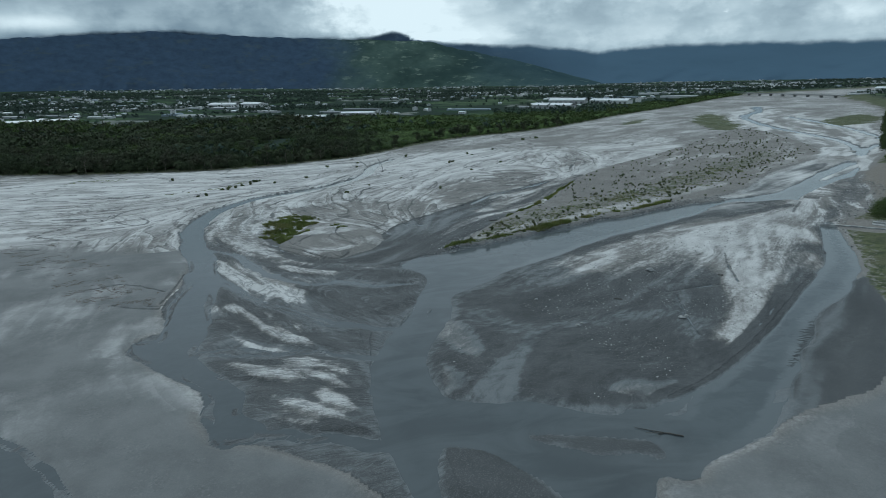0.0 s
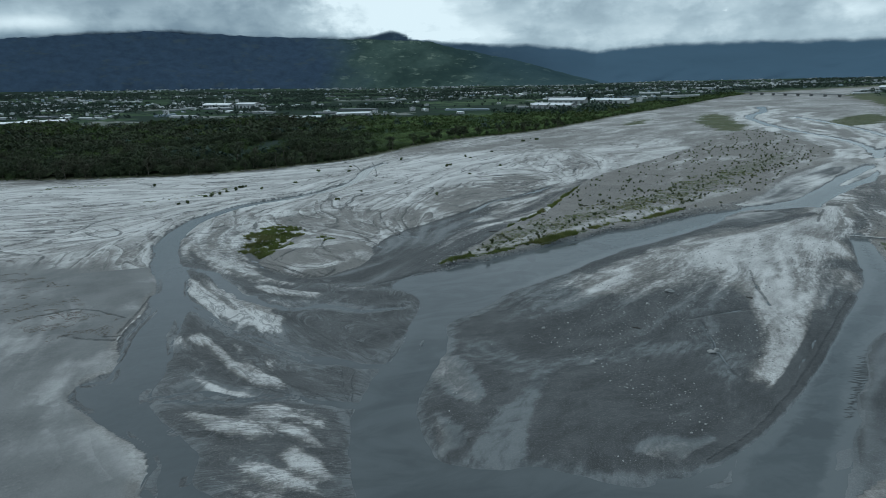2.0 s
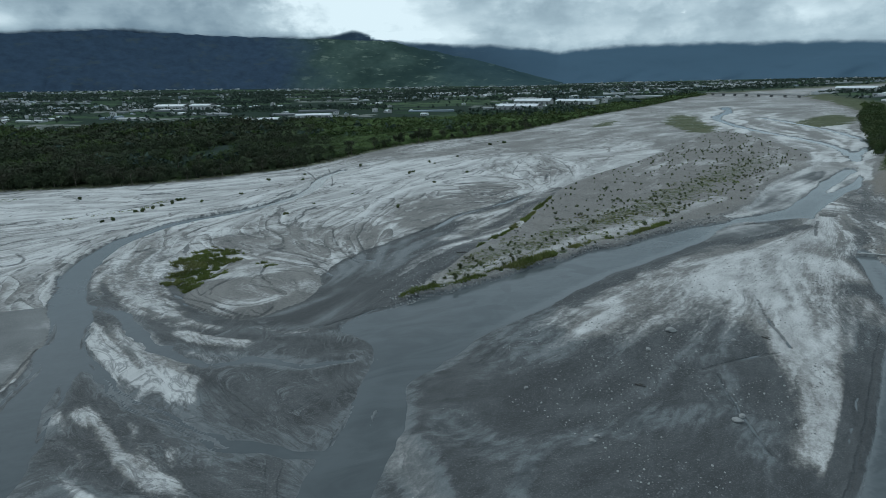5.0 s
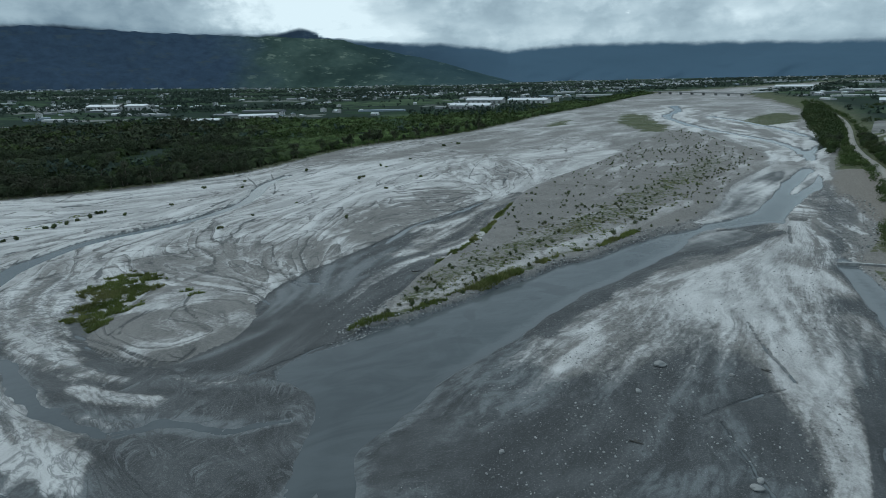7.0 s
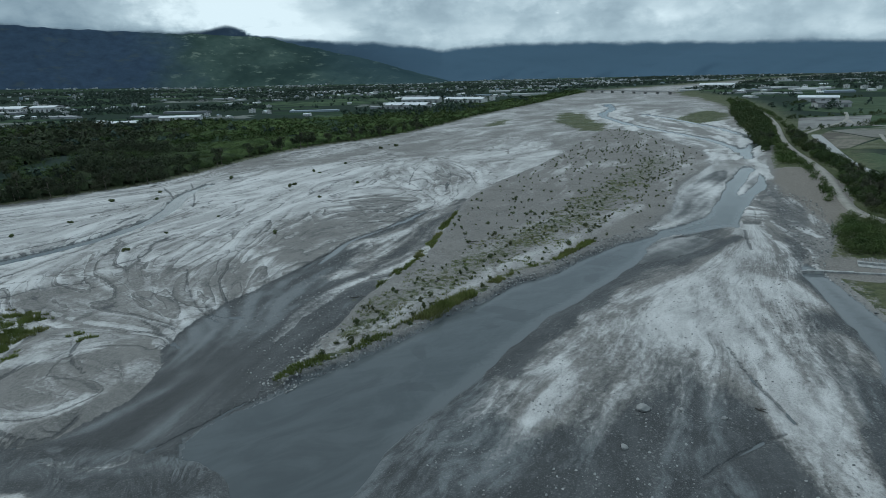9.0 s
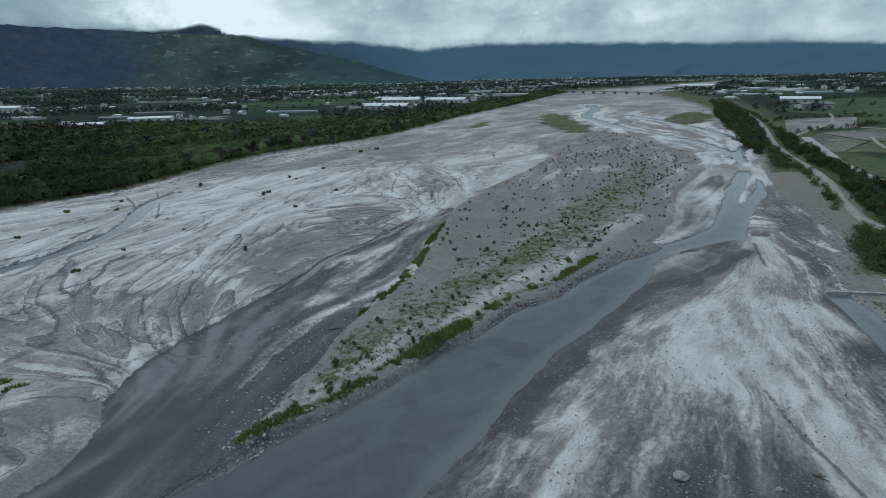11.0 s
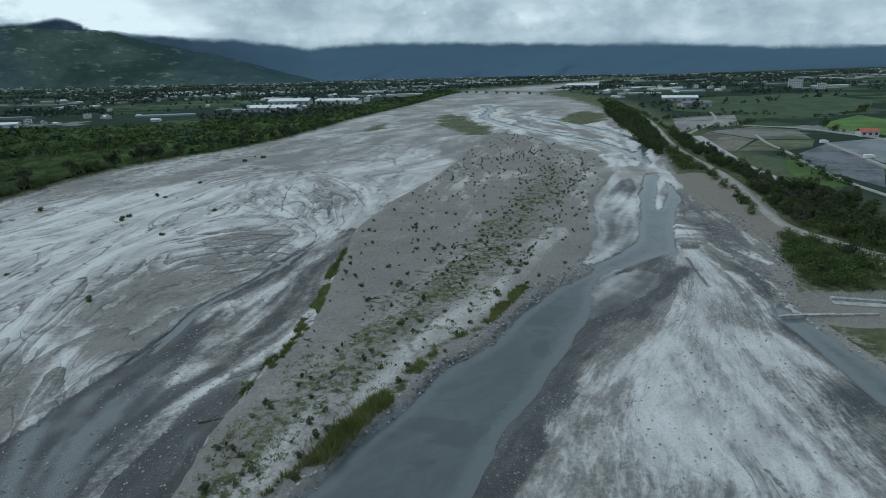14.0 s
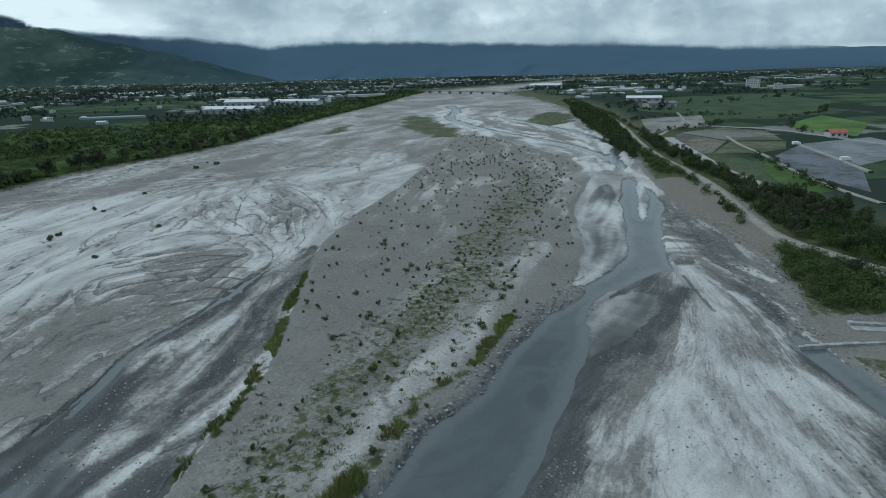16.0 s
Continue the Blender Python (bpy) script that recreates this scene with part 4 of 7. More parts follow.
veg = np.where(island > 0, 0.24 + 0.42 * sstep(along([(56, 190), (84, 207), (102, 215), (125, 227), (165, 246), (215, 279), (290, 325)], WX, WY, 7) + 9 * (fbm(X / 11, Y / 11, 98, 3) - 0.5), -7, 5), 0.0)
veg = np.maximum(veg, np.where(DIST > 260, (0.72 + 0.5 * fbm(X / 30, Y / 16, 99, 3)) * sstep(greens + 26 * (fbm(X / 24, Y / 14, 100, 3) - 0.5), -16, 12), 0.66 * sstep(greens + 14 * (fbm(X / 6, Y / 3, 119, 4) - 0.5) + 1, -3, 3)))
veg = np.maximum(veg, (0.2 + 0.55 * sstep(fbm(X / 6, Y / 6, 113, 3), 0.4, 0.62)) * sstep(along(GRASS_BANK, WX, WY, 1.6), -1.8, 1) * (water < -0.5))
veg = np.maximum(veg, (0.15 + 0.5 * sstep(fbm(X / 5, Y / 5, 114, 3), 0.42, 0.62)) * sstep(along(GRASS_BANK_WEST, WX, WY, 1.2), -1.8, 1))
veg = np.where(land > 0, 0.7 + 0.35 * sstep(land, 1, 9), veg)
veg = np.where(berm > -1, 0.1, veg) * (1 - 0.9 * sstep(basin, -2, 1))
gravel = np.where(in_fan, 0.7 * sstep(fan_white, -34, -8) * (1 - 0.25 * sstep(np.maximum(fan_white, core + 4), -4, 10)), np.where(island > -3, 0.9, np.where(dark_ch > 0, 0.6 - 0.6 * smooth_ch, np.where(rubble | (dark_east > 0), 1.0, 0.15))))
soil = np.maximum(0.24 * sstep(island, 0, 4) + 0.45 * sstep(basin, -2, 2), 0.9 * sstep(berm, -2, 2))
soil = np.maximum(soil, 0.45 * sstep(right_land, 0, 3) * (1 - sstep(right_land, 6, 12)))
fields = sstep(land, 30, 60)

film = sstep(np.max([inside(w, CWX, CWY) for w in FAN_PALE], 0), -2.5, 2.5)
film = np.maximum(film, 0.75 * sstep(inside(FAN_PLUME, CWX, CWY), -4, 4))
film = np.maximum(film, 0.7 * sstep(along(FAN_CREEK, CWX, CWY, (1.0, 5.5)), -2.0, 1.5))
for path in FAN_FEEDERS:
    film = np.maximum(film, 0.48 * sstep(along(path, CWX, CWY, (3.5, 1.2)), -3.5, 1.5))
film = np.maximum(film, 0.62 * sstep(water, -5, -1) * in_fan * sstep(-X, -62, -40))
film = np.maximum(film, 0.5 * sstep(fbm(X / 30, Y / 22, 71, 3), 0.55, 0.72) * in_fan * sstep(fan_white, -50, -10))
film = np.maximum(film, np.where(in_fan, (0.36 + 1.3 * fray) * sstep(fan_white, -46, -6), 0))
film = np.where(in_delta, 0.3 + 1.5 * fray + 0.5 * (fbm(X / 18, Y / 12, 72, 3) - 0.5) + 0.4 * sstep(water, -4.5, -0.3) - 0.5 * sstep(mud_bank, -2.5, 2.5), film)
film = np.maximum(film, (0.36 + 1.2 * fray) * smooth_ch * (spit < 0))
film = np.maximum(film, np.where(wet_right > -1, 0.5 * sstep(water, -9, -1), 0))
film = np.where(bars > -1.5, 0.4 - 0.4 * sstep(bars + 3 * (fbm(X / 7, Y / 4, 125, 3) - 0.5), -0.4, 1.0), film)
film = np.where(in_fan | in_delta, np.maximum(film, 0.8 * sstep(water, -1.6, -0.2)), film)
film = np.where((water > -0.4) & (bars < -0.8), np.where(wash, 0.42 + 1.5 * fray, 1.2), film)
calm = np.where((pales > -1) & ~in_fan, 1.0, 0.0)
calm = np.clip(calm + np.maximum(sstep(sand, 0, 3) * sandy_share, np.where(in_fan | in_delta | (wet_right > -1) | (water > -1), 0.7 * sstep(film, 0.3, 0.7), 0)), 0, 1)
# dark band painted along the fan's step for its shaded bank face
wet = np.maximum(wet, sstep(step_band, -0.8, 0.1))
film = film * (1 - sstep(step_band, -0.7, 0.1))
white = white * (1 - sstep(step_band, -0.8, 0.1))
film = film * (1 - 0.95 * in_fan * sstep(dark_strip, -3.5, 1))
film = np.where(scarp > -1, film * sstep(-scarp, -0.3, 1), film)
lobe = np.where((bars > -1.5) | (wet_right > -1), 0.06, 1.0) * np.where(plain_bed, 1.0, np.where(in_delta, 0.42, np.where((dark_ch > 0) | (mound > 0), 0.55 - 0.35 * smooth_ch * (spit < 0) - 0.2 * (spit > 0), np.where(in_fan, 0.25, np.where(island > 0, 0.12, np.where(sand > 0, 0.12 + 0.75 * (1 - sandy_share) * (Y > 200), 0.1)))))) * (land < 0)
lobe = lobe * np.where((pales > -8) & (X > 130) & ~in_fan, 0.15, 1.0) * (1 - 0.35 * sstep(DIST, 260, 380)) * (1 - 0.6 * sstep(X, 165, 200))
streaky = np.where(wet_right > -1, 0.3, 1.0) * np.where((pales > -6) & (X > 130) & ~in_fan, 0.45, np.where((DIST > 300) | (X > 215), 0.3, 1.0)) * np.where(bars > -1.5, 0.08, 1.0) * np.where(in_fan, 0.45 + 0.25 * sstep(fan_white, -25, -3), np.where(in_delta, 0.95, np.where(spit > 0, 0.7, np.where(mound > 0, 0.12, np.where(dark_ch > 0, 1.0 - 0.4 * smooth_ch, np.where(plain_bed, 0.36, np.where(bars > 0, 0.08, 0.2)))))))

ny, nx = X.shape
index = np.arange(nx * ny).reshape(ny, nx)
quads = np.stack([index[:-1, :-1], index[:-1, 1:], index[1:, 1:], index[1:, :-1]], -1).reshape(-1, 4)
ground_mesh = mesh_from("ground", np.stack([X, Y, Z], -1).reshape(-1, 3), quads, smooth=True)
for name, field in (("wet", wet), ("white", white), ("veg", veg), ("gravel", gravel), ("soil", soil), ("fields", fields), ("lobe", lobe), ("drain", drain * np.where(mound > 0, 0.2, 1.0) * (1 - 0.85 * smooth_ch) * np.where(in_fan, 0.3, np.where(in_delta, 0.35, np.where((bars > 0) | (wet_right > 0) | (sand > 0), 0.1, 0.8))) * np.where((pales > -4) & (X > 130), 0.15, 1.0)), ("film", film), ("cut", cut), ("streaky", streaky), ("fu", FU), ("fv", FV), ("calm", calm), ("delta", np.where(in_delta, 1.0, np.where(wash, 0.6, 0.0))), ("fine_run", np.where(in_fan, 1.0, np.where(in_delta, 0.75, 0.0))), ("run_fine", lic_fine), ("run_mid", lic_mid), ("run_broad", lic_broad)):
    ground_mesh.attributes.new(name, "FLOAT", "POINT").data.foreach_set("value", np.ascontiguousarray(field, np.float32).ravel())


def height(x, y):
    """The ground's height at places, read between the sheet's lines."""
    x, y = np.atleast_1d(np.asarray(x, float)), np.atleast_1d(np.asarray(y, float))
    i = np.clip(np.searchsorted(GX, x) - 1, 0, nx - 2)
    j = np.clip(np.searchsorted(GY, y) - 1, 0, ny - 2)
    a, b = (x - GX[i]) / (GX[i + 1] - GX[i]), (y - GY[j]) / (GY[j + 1] - GY[j])
    return (Z[j, i] * (1 - a) + Z[j, i + 1] * a) * (1 - b) + (Z[j + 1, i] * (1 - a) + Z[j + 1, i + 1] * a) * b


def ground_z(x, y):
    return float(height(x, y)[0])


# ---- materials ----
def ground_material():
    m, n = material("river_bed")
    p = n.pos()
    flow = n.xyz(n.attr("fu"), n.attr("fv"))
    sub = lambda v, k=0.5: n.math("SUBTRACT", v, k)
    mul = lambda a, b: n.math("MULTIPLY", a, b)
    add = lambda a, b: n.math("ADD", a, b)
    big = add(mul(n.attr("run_broad"), 0.75), mul(n.noise(n.scaled(flow, (0.03, 0.16, 1)), 1.0, 5, 0.6, 0.9), 0.25))
    fine_run = n.attr("fine_run")
    blend = lambda a, b: add(mul(a, n.math("SUBTRACT", 1.0, fine_run)), mul(b, fine_run))
    mid = blend(n.attr("run_mid"), add(mul(n.attr("run_mid"), 0.45), mul(add(0.5, mul(sub(n.noise(n.scaled(flow, (0.10, 0.7, 1)), 1.0, 6, 0.65, 0.5)), 2.2)), 0.55)))
    thread = blend(add(mul(n.attr("run_fine"), 0.8), mul(n.noise(p, 0.9, 4, 0.6, 0.3), 0.2)), add(mul(n.attr("run_fine"), 0.25), mul(add(0.5, mul(sub(n.noise(n.scaled(flow, (0.28, 2.0, 1)), 1.0, 5, 0.65, 0.4)), 2.3)), 0.75)))
    fine = n.noise(p, 1.3, 6, 0.7)
    spot = n.noise(p, 0.07, 5, 0.6)
    # overlapping sheets of silt: each fades away from a sharp, wriggling edge
    ripple = sub(n.noise(p, 0.35, 4, 0.6))
    sheet = add(n.attr("run_broad"), mul(ripple, 0.05))
    saw = n.math("FRACT", mul(sheet, 6.0))
    sheet2 = add(n.attr("run_mid"), mul(ripple, 0.08))
    saw2 = n.math("FRACT", mul(sheet2, 4.0))
    edge = n.math("MAXIMUM", n.step(saw, 0.075, 0.01), mul(n.step(saw2, 0.09, 0.01), 0.75))
    edge = mul(edge, n.step(n.noise(p, 0.05, 3), 0.44, 0.56))
    lobes = mul(add(mul(sub(saw), 0.9), mul(sub(saw2), 0.55)), n.attr("lobe"))
    wob = add(mul(sub(big), 0.7), add(mul(add(mul(sub(mid), 0.8), mul(sub(thread), 1.1)), n.attr("streaky")), mul(sub(fine), n.math("SUBTRACT", 0.9, mul(n.attr("calm"), 0.65)))))
    patchy = n.noise(p, 0.10, 7, 0.68, 0.9)
    wob = add(wob, mul(mul(sub(patchy), 1.3), n.attr("lobe")))
    runs = n.step(add(n.attr("drain"), mul(sub(n.noise(p, 0.7, 4)), 0.5)), 0.2, 0.75)
    wob = n.math("SUBTRACT", wob, mul(runs, 0.75))
    whiteness = n.step(add(n.attr("white"), add(mul(wob, 0.85), mul(lobes, 0.4))), 0.24, 0.86)
    wetness = n.step(n.math("SUBTRACT", n.attr("wet"), add(mul(wob, 0.5), mul(lobes, 0.3))), 0.28, 0.72)
    sandy = n.mix(n.step(spot, 0.3, 0.7), (0.136, 0.132, 0.126), (0.202, 0.196, 0.185))
    sandy = n.mix(n.step(fine, 0.35, 0.75), sandy, (0.226, 0.220, 0.208))
    cool = n.mix(n.step(spot, 0.3, 0.7), (0.120, 0.127, 0.130), (0.178, 0.186, 0.188))
    sandy = n.mix(mul(n.attr("calm"), 0.85), sandy, cool)
    pale = n.mix(n.step(add(mul(mid, 0.5), mul(spot, 0.5)), 0.35, 0.65), (0.37, 0.368, 0.362), (0.575, 0.575, 0.568))
    mud = n.mix(n.step(add(0.5, mul(sub(add(mul(mid, 0.5), add(mul(thread, 0.2), mul(spot, 0.3)))), add(0.3, n.attr("streaky")))), 0.36, 0.66), (0.034, 0.037, 0.039), (0.078, 0.083, 0.086))
    vein = n.math("ABSOLUTE", sub(n.noise(n.scaled(flow, (0.10, 0.36, 1)), 1.0, 5, 0.6, 1.3)))
    vein_dark = n.math("ABSOLUTE", sub(n.noise(n.scaled(flow, (0.13, 0.5, 1)), 1.0, 4, 0.6, 0.9), 0.56))
    coat = n.step(add(n.attr("film"), add(add(mul(sub(big), 0.6), mul(sub(thread), 0.7)), add(mul(sub(mid), 0.4), mul(sub(fine), 0.12)))), 0.2, 0.76)
    silk = n.mix(n.step(add(mul(mid, 0.5), mul(thread, 0.5)), 0.36, 0.64), (0.092, 0.104, 0.110), (0.150, 0.163, 0.170))
    mud = n.mix(mul(coat, 0.92), mud, silk)
    mud = n.mix(mul(mul(n.step(vein, 0.04, 0.0), n.step(n.noise(p, 0.11, 3), 0.4, 0.6)), mul(n.attr("delta"), 0.8)), mud, (0.15, 0.16, 0.166))
    mud = n.mix(mul(n.step(vein_dark, 0.05, 0.0), mul(n.attr("delta"), 0.75)), mud, (0.03, 0.033, 0.035))
    colour = n.mix(whiteness, sandy, pale)
    colour = n.mix(wetness, colour, mud)
    crack = n.math("MAXIMUM", n.step(vein_dark, 0.055, 0.0), n.step(n.noise(n.scaled(flow, (0.35, 1.1, 1)), 1.0, 5, 0.7, 0.8), 0.52, 0.66))
    colour = n.mix(mul(crack, mul(n.attr("delta"), 0.6)), colour, (0.085, 0.091, 0.094))
    line = mul(edge, n.attr("lobe"))
    colour = n.mix(mul(line, 0.55), colour, (0.062, 0.067, 0.07))
    thin_run = n.math("ABSOLUTE", sub(add(sheet, mul(ripple, 0.04)), 0.53))
    thin_run = mul(n.step(thin_run, 0.012, 0.003), n.step(n.noise(p, 0.035, 4, 0.6), 0.40, 0.52))
    thin_run2 = n.math("ABSOLUTE", sub(sheet2, 0.44))
    thin_run = n.math("MAXIMUM", thin_run, mul(n.step(thin_run2, 0.022, 0.005), mul(n.step(n.noise(p, 0.06, 4, 0.6), 0.5, 0.58), 0.8)))
    thin_run = mul(thin_run, n.step(n.attr("lobe"), 0.2, 0.6))
    colour = n.mix(mul(thin_run, 0.58), colour, (0.055, 0.06, 0.063))
    slit = mul(n.step(add(n.attr("run_fine"), mul(ripple, 0.12)), 0.30, 0.20), mul(n.step(n.noise(p, 0.028, 4, 0.6), 0.46, 0.58), n.step(n.attr("lobe"), 0.2, 0.5)))
    colour = n.mix(mul(slit, 0.78), colour, (0.065, 0.07, 0.073))
    groove = n.step(add(n.attr("cut"), mul(sub(n.noise(p, 0.45, 5, 0.7)), 1.5)), -0.12, 0.25)
    line = n.math("MAXIMUM", n.math("MAXIMUM", n.math("MAXIMUM", line, thin_run), mul(slit, 0.7)), groove)
    grit = n.noise(p, 4.5, 4, 0.7)
    loud = n.math("SUBTRACT", 1.0, mul(n.attr("calm"), 0.7))
    colour = n.mix(mul(n.step(grit, 0.45, 0.7), mul(loud, 0.32)), colour, (0.06, 0.064, 0.066))
    colour = n.mix(mul(n.step(grit, 0.5, 0.28), mul(loud, 0.2)), colour, (0.5, 0.51, 0.51))
    colour = n.mix(mul(groove, 0.68), colour, (0.055, 0.06, 0.063))
    # gritty patches on the smooth sand
    gritty = mul(n.attr("calm"), n.step(n.noise(p, 0.09, 5, 0.7), 0.5, 0.64))
    coarse = n.noise(p, 2.2, 5, 0.75)
    colour = n.mix(mul(n.step(coarse, 0.52, 0.7), mul(gritty, 0.5)), colour, (0.075, 0.078, 0.08))
    colour = n.mix(mul(n.step(coarse, 0.46, 0.3), mul(gritty, 0.4)), colour, (0.33, 0.335, 0.33))
    # pebbles at two sizes
    dots = []
    for scale, cut in ((1.5, 0.66), (3.6, 0.55)):
        pebble = n.add("ShaderNodeTexVoronoi", {"Vector": p, "Scale": scale, "Randomness": 1.0})
        tone = n.add("ShaderNodeSeparateColor", {0: pebble.outputs["Color"]}).outputs[0]
        dots.append(mul(n.step(tone, cut, cut + 0.04), n.step(pebble.outputs["Distance"], 0.42, 0.22)))
    rough_ground = mul(n.attr("gravel"), n.step(n.noise(p, 0.1, 4, 0.65), 0.4, 0.62))
    few = mul(n.math("MAXIMUM", dots[0], mul(dots[1], 0.7)), rough_ground)
    colour = n.mix(mul(few, 0.8), colour, (0.34, 0.345, 0.34))
    dark_grain = mul(mul(n.attr("gravel"), loud), n.step(n.noise(p, 2.6, 5, 0.75), 0.49, 0.66))
    colour = n.mix(mul(dark_grain, 0.66), colour, (0.07, 0.073, 0.075))
    # brown soil, grass and the patchwork of fields
    colour = n.mix(n.attr("soil"), colour, n.mix(n.step(fine, 0.3, 0.7), (0.12, 0.108, 0.092), (0.225, 0.205, 0.18)))
    turf = n.mix(n.step(n.noise(p, 0.35, 5, 0.7), 0.35, 0.65), (0.030, 0.042, 0.016), (0.088, 0.102, 0.046))
    turf = n.mix(mul(n.step(n.noise(p, 0.06, 4), 0.45, 0.65), 0.5), turf, (0.105, 0.102, 0.062))
    grown = n.step(add(n.attr("veg"), mul(sub(n.noise(p, 0.5, 6, 0.8)), 2.0)), 0.55, 0.8)
    colour = n.mix(grown, colour, turf)
    turn = n.add("ShaderNodeVectorRotate", {"Vector": p, "Angle": 0.62}, rotation_type="Z_AXIS").outputs[0]
    cell = n.add("ShaderNodeTexVoronoi", {"Vector": n.scaled(turn, (0.006, 0.014, 0.0)), "Scale": 1.0, "Randomness": 0.75}, distance="CHEBYCHEV")
    pick = n.add("ShaderNodeSeparateColor", {0: cell.outputs["Color"]})
    crop = n.mix(pick.outputs[0], (0.038, 0.062, 0.041), (0.088, 0.124, 0.074))
    crop = n.mix(n.step(pick.outputs[1], 0.86, 0.88), crop, (0.20, 0.21, 0.20))
    crop = n.mix(n.step(pick.outputs[2], 0.55, 0.6), crop, (0.037, 0.051, 0.044))
    rows = n.add("ShaderNodeTexWave", {"Vector": turn, "Scale": 0.16, "Distortion": 1.2}).outputs["Fac"]
    crop = n.mix(mul(rows, 0.25), crop, (0.03, 0.04, 0.025))
    crop = n.mix(n.step(n.noise(p, 0.02, 5, 0.7), 0.46, 0.6), crop, (0.034, 0.050, 0.039))
    colour = n.mix(n.attr("fields"), colour, crop)
    rough = n.math("SUBTRACT", 0.97, mul(wetness, 0.27))
    relief = add(mul(mul(mid, 0.8), add(0.25, n.attr("streaky"))), add(add(fine, mul(thread, 0.5)), n.math("SUBTRACT", mul(few, 0.8), mul(line, 1.5))))
    n.surface(Base_Color=colour, Roughness=rough, Specular_IOR_Level=n.math("MULTIPLY", n.math("SUBTRACT", 1.0, n.attr("fields")), 0.3), Normal=n.bump(relief, 0.7, 0.3))
    return m


ground = part("ground", ground_mesh, ground_material())
tagged(ground, "braided grey silt and gravel river bed running into green plain", "ground", kind="structure")


def water_material():
    m, n = material("silty_water")
    p = n.pos()
    deep = n.attr("depth")
    drift = n.noise(n.scaled(p, (0.05, 0.12, 1)), 1.0, 5, 0.6, 1.2)
    streak = n.noise(n.scaled(p, (0.22, 0.3, 1)), 1.0, 5, 0.6, 2.5)
    colour = n.mix(n.step(n.math("ADD", n.math("MULTIPLY", drift, 0.7), n.math("MULTIPLY", streak, 0.3)), 0.4, 0.62), (0.066, 0.078, 0.084), (0.082, 0.095, 0.101))
    sunk = n.noise(n.scaled(p, (0.045, 0.06, 1)), 1.0, 4, 0.55, 1.4)
    colour = n.mix(n.math("MULTIPLY", n.step(sunk, 0.54, 0.6), 0.55), colour, (0.050, 0.059, 0.064))
    shallow = n.step(n.math("ADD", deep, n.math("MULTIPLY", n.math("SUBTRACT", streak, 0.5), 0.5)), 0.42, 0.08)
    colour = n.mix(shallow, colour, (0.108, 0.121, 0.127))
    plume = n.math("MULTIPLY", n.step(n.add("ShaderNodeSeparateXYZ", {0: p}).outputs[0], 66.0, 36.0), 0.85)
    colour = n.mix(plume, colour, n.mix(n.step(drift, 0.36, 0.62), (0.054, 0.064, 0.069), (0.076, 0.088, 0.094)))
    dim = n.math("MULTIPLY", n.step(n.math("ADD", n.add("ShaderNodeSeparateXYZ", {0: p}).outputs[0], n.math("MULTIPLY", drift, 14.0)), 14.0, -6.0), 0.75)
    colour = n.mix(dim, colour, n.mix(streak, (0.046, 0.055, 0.060), (0.084, 0.096, 0.102)))
    b = n.add("ShaderNodeBsdfPrincipled", {"Base Color": colour, "Roughness": n.math("MULTIPLY_ADD", n.noise(p, 0.15, 3), 0.16, 0.05), "IOR": 1.33, "Normal": n.bump(n.noise(p, 1.6, 3), 0.08, 0.1)})
    n.add("ShaderNodeOutputMaterial", {"Surface": b.outputs[0]})
    return m


def water_sheet():
    xs, ys = np.concatenate([np.arange(-270, -150, 3.0), np.arange(-150, 262, 1.0), np.arange(262, 340, 2.0), np.arange(340, 720, 5.0)]), np.concatenate([np.arange(-480, 0, 4.0), np.arange(0, 300, 1.0), np.arange(300, 420, 2.0), np.arange(420, 820, 5.0)])
    x, y = np.meshgrid(xs, ys)
    d = -height(x.ravel(), y.ravel())
    k, w = x.shape
    i = np.arange(x.size).reshape(k, w)
    f = np.stack([i[:-1, :-1], i[:-1, 1:], i[1:, 1:], i[1:, :-1]], -1).reshape(-1, 4)
    f = f[(d[f] > -0.12).any(1)]
    me = mesh_from("river_water", np.column_stack([x.ravel(), y.ravel(), np.zeros(x.size)]), f, True)
    me.attributes.new("depth", "FLOAT", "POINT").data.foreach_set("value", d.astype(np.float32))
    return me


river = part("river_water", water_sheet(), water_material())
tagged(river, "shallow slate-grey silty river water in braided channels", "water", kind="structure")


# ---- the distance: mountains and cloud ----
CX, CY = 25.0, 70.0


def ring(name, az, rows, smooth=True):
    """A sheet over azimuths (degrees east of north) and rows of (radius, height) arrays."""
    a = np.radians(az)
    v = np.stack([np.stack([CX + r * np.sin(a), CY + r * np.cos(a), z], -1) for r, z in rows])
    k, m = len(rows), len(az)
    i = np.arange(k * m).reshape(k, m)
    f = np.stack([i[:-1, :-1], i[:-1, 1:], i[1:, 1:], i[1:, :-1]], -1).reshape(-1, 4)
    return mesh_from(name, v.reshape(-1, 3), f, smooth)


def slopes(name, az, crest, r0, r1, count, seed, spur):
    """A mountain side that climbs from r0 to its crest (degrees of elevation) at r1, cut by spurs and gullies."""
    rows = []
    top = 55 + r1 * np.tan(np.radians(crest))
    for s in np.linspace(0, 1, count):
        r = r0 + (r1 - r0) * s
        cut = fbm(az / spur + 0.6 * s, np.full_like(az, 2.2 * s), seed, 5)
        ridge = 1 - np.abs(2 * fbm(az / (spur * 0.55) - s, np.full_like(az, 1.3 * s), seed + 5, 4) - 1) * 1.6
        z = top * (s ** 1.15) * (1 + 0.85 * (1 - s) * (cut - 0.5) + 0.42 * (1 - s * 0.85) * (ridge - 0.55))
        rows.append((r + 120 * (ridge - 0.5) * (1 - s), z - 25 * (1 - s)))
    return ring(name, az, rows)


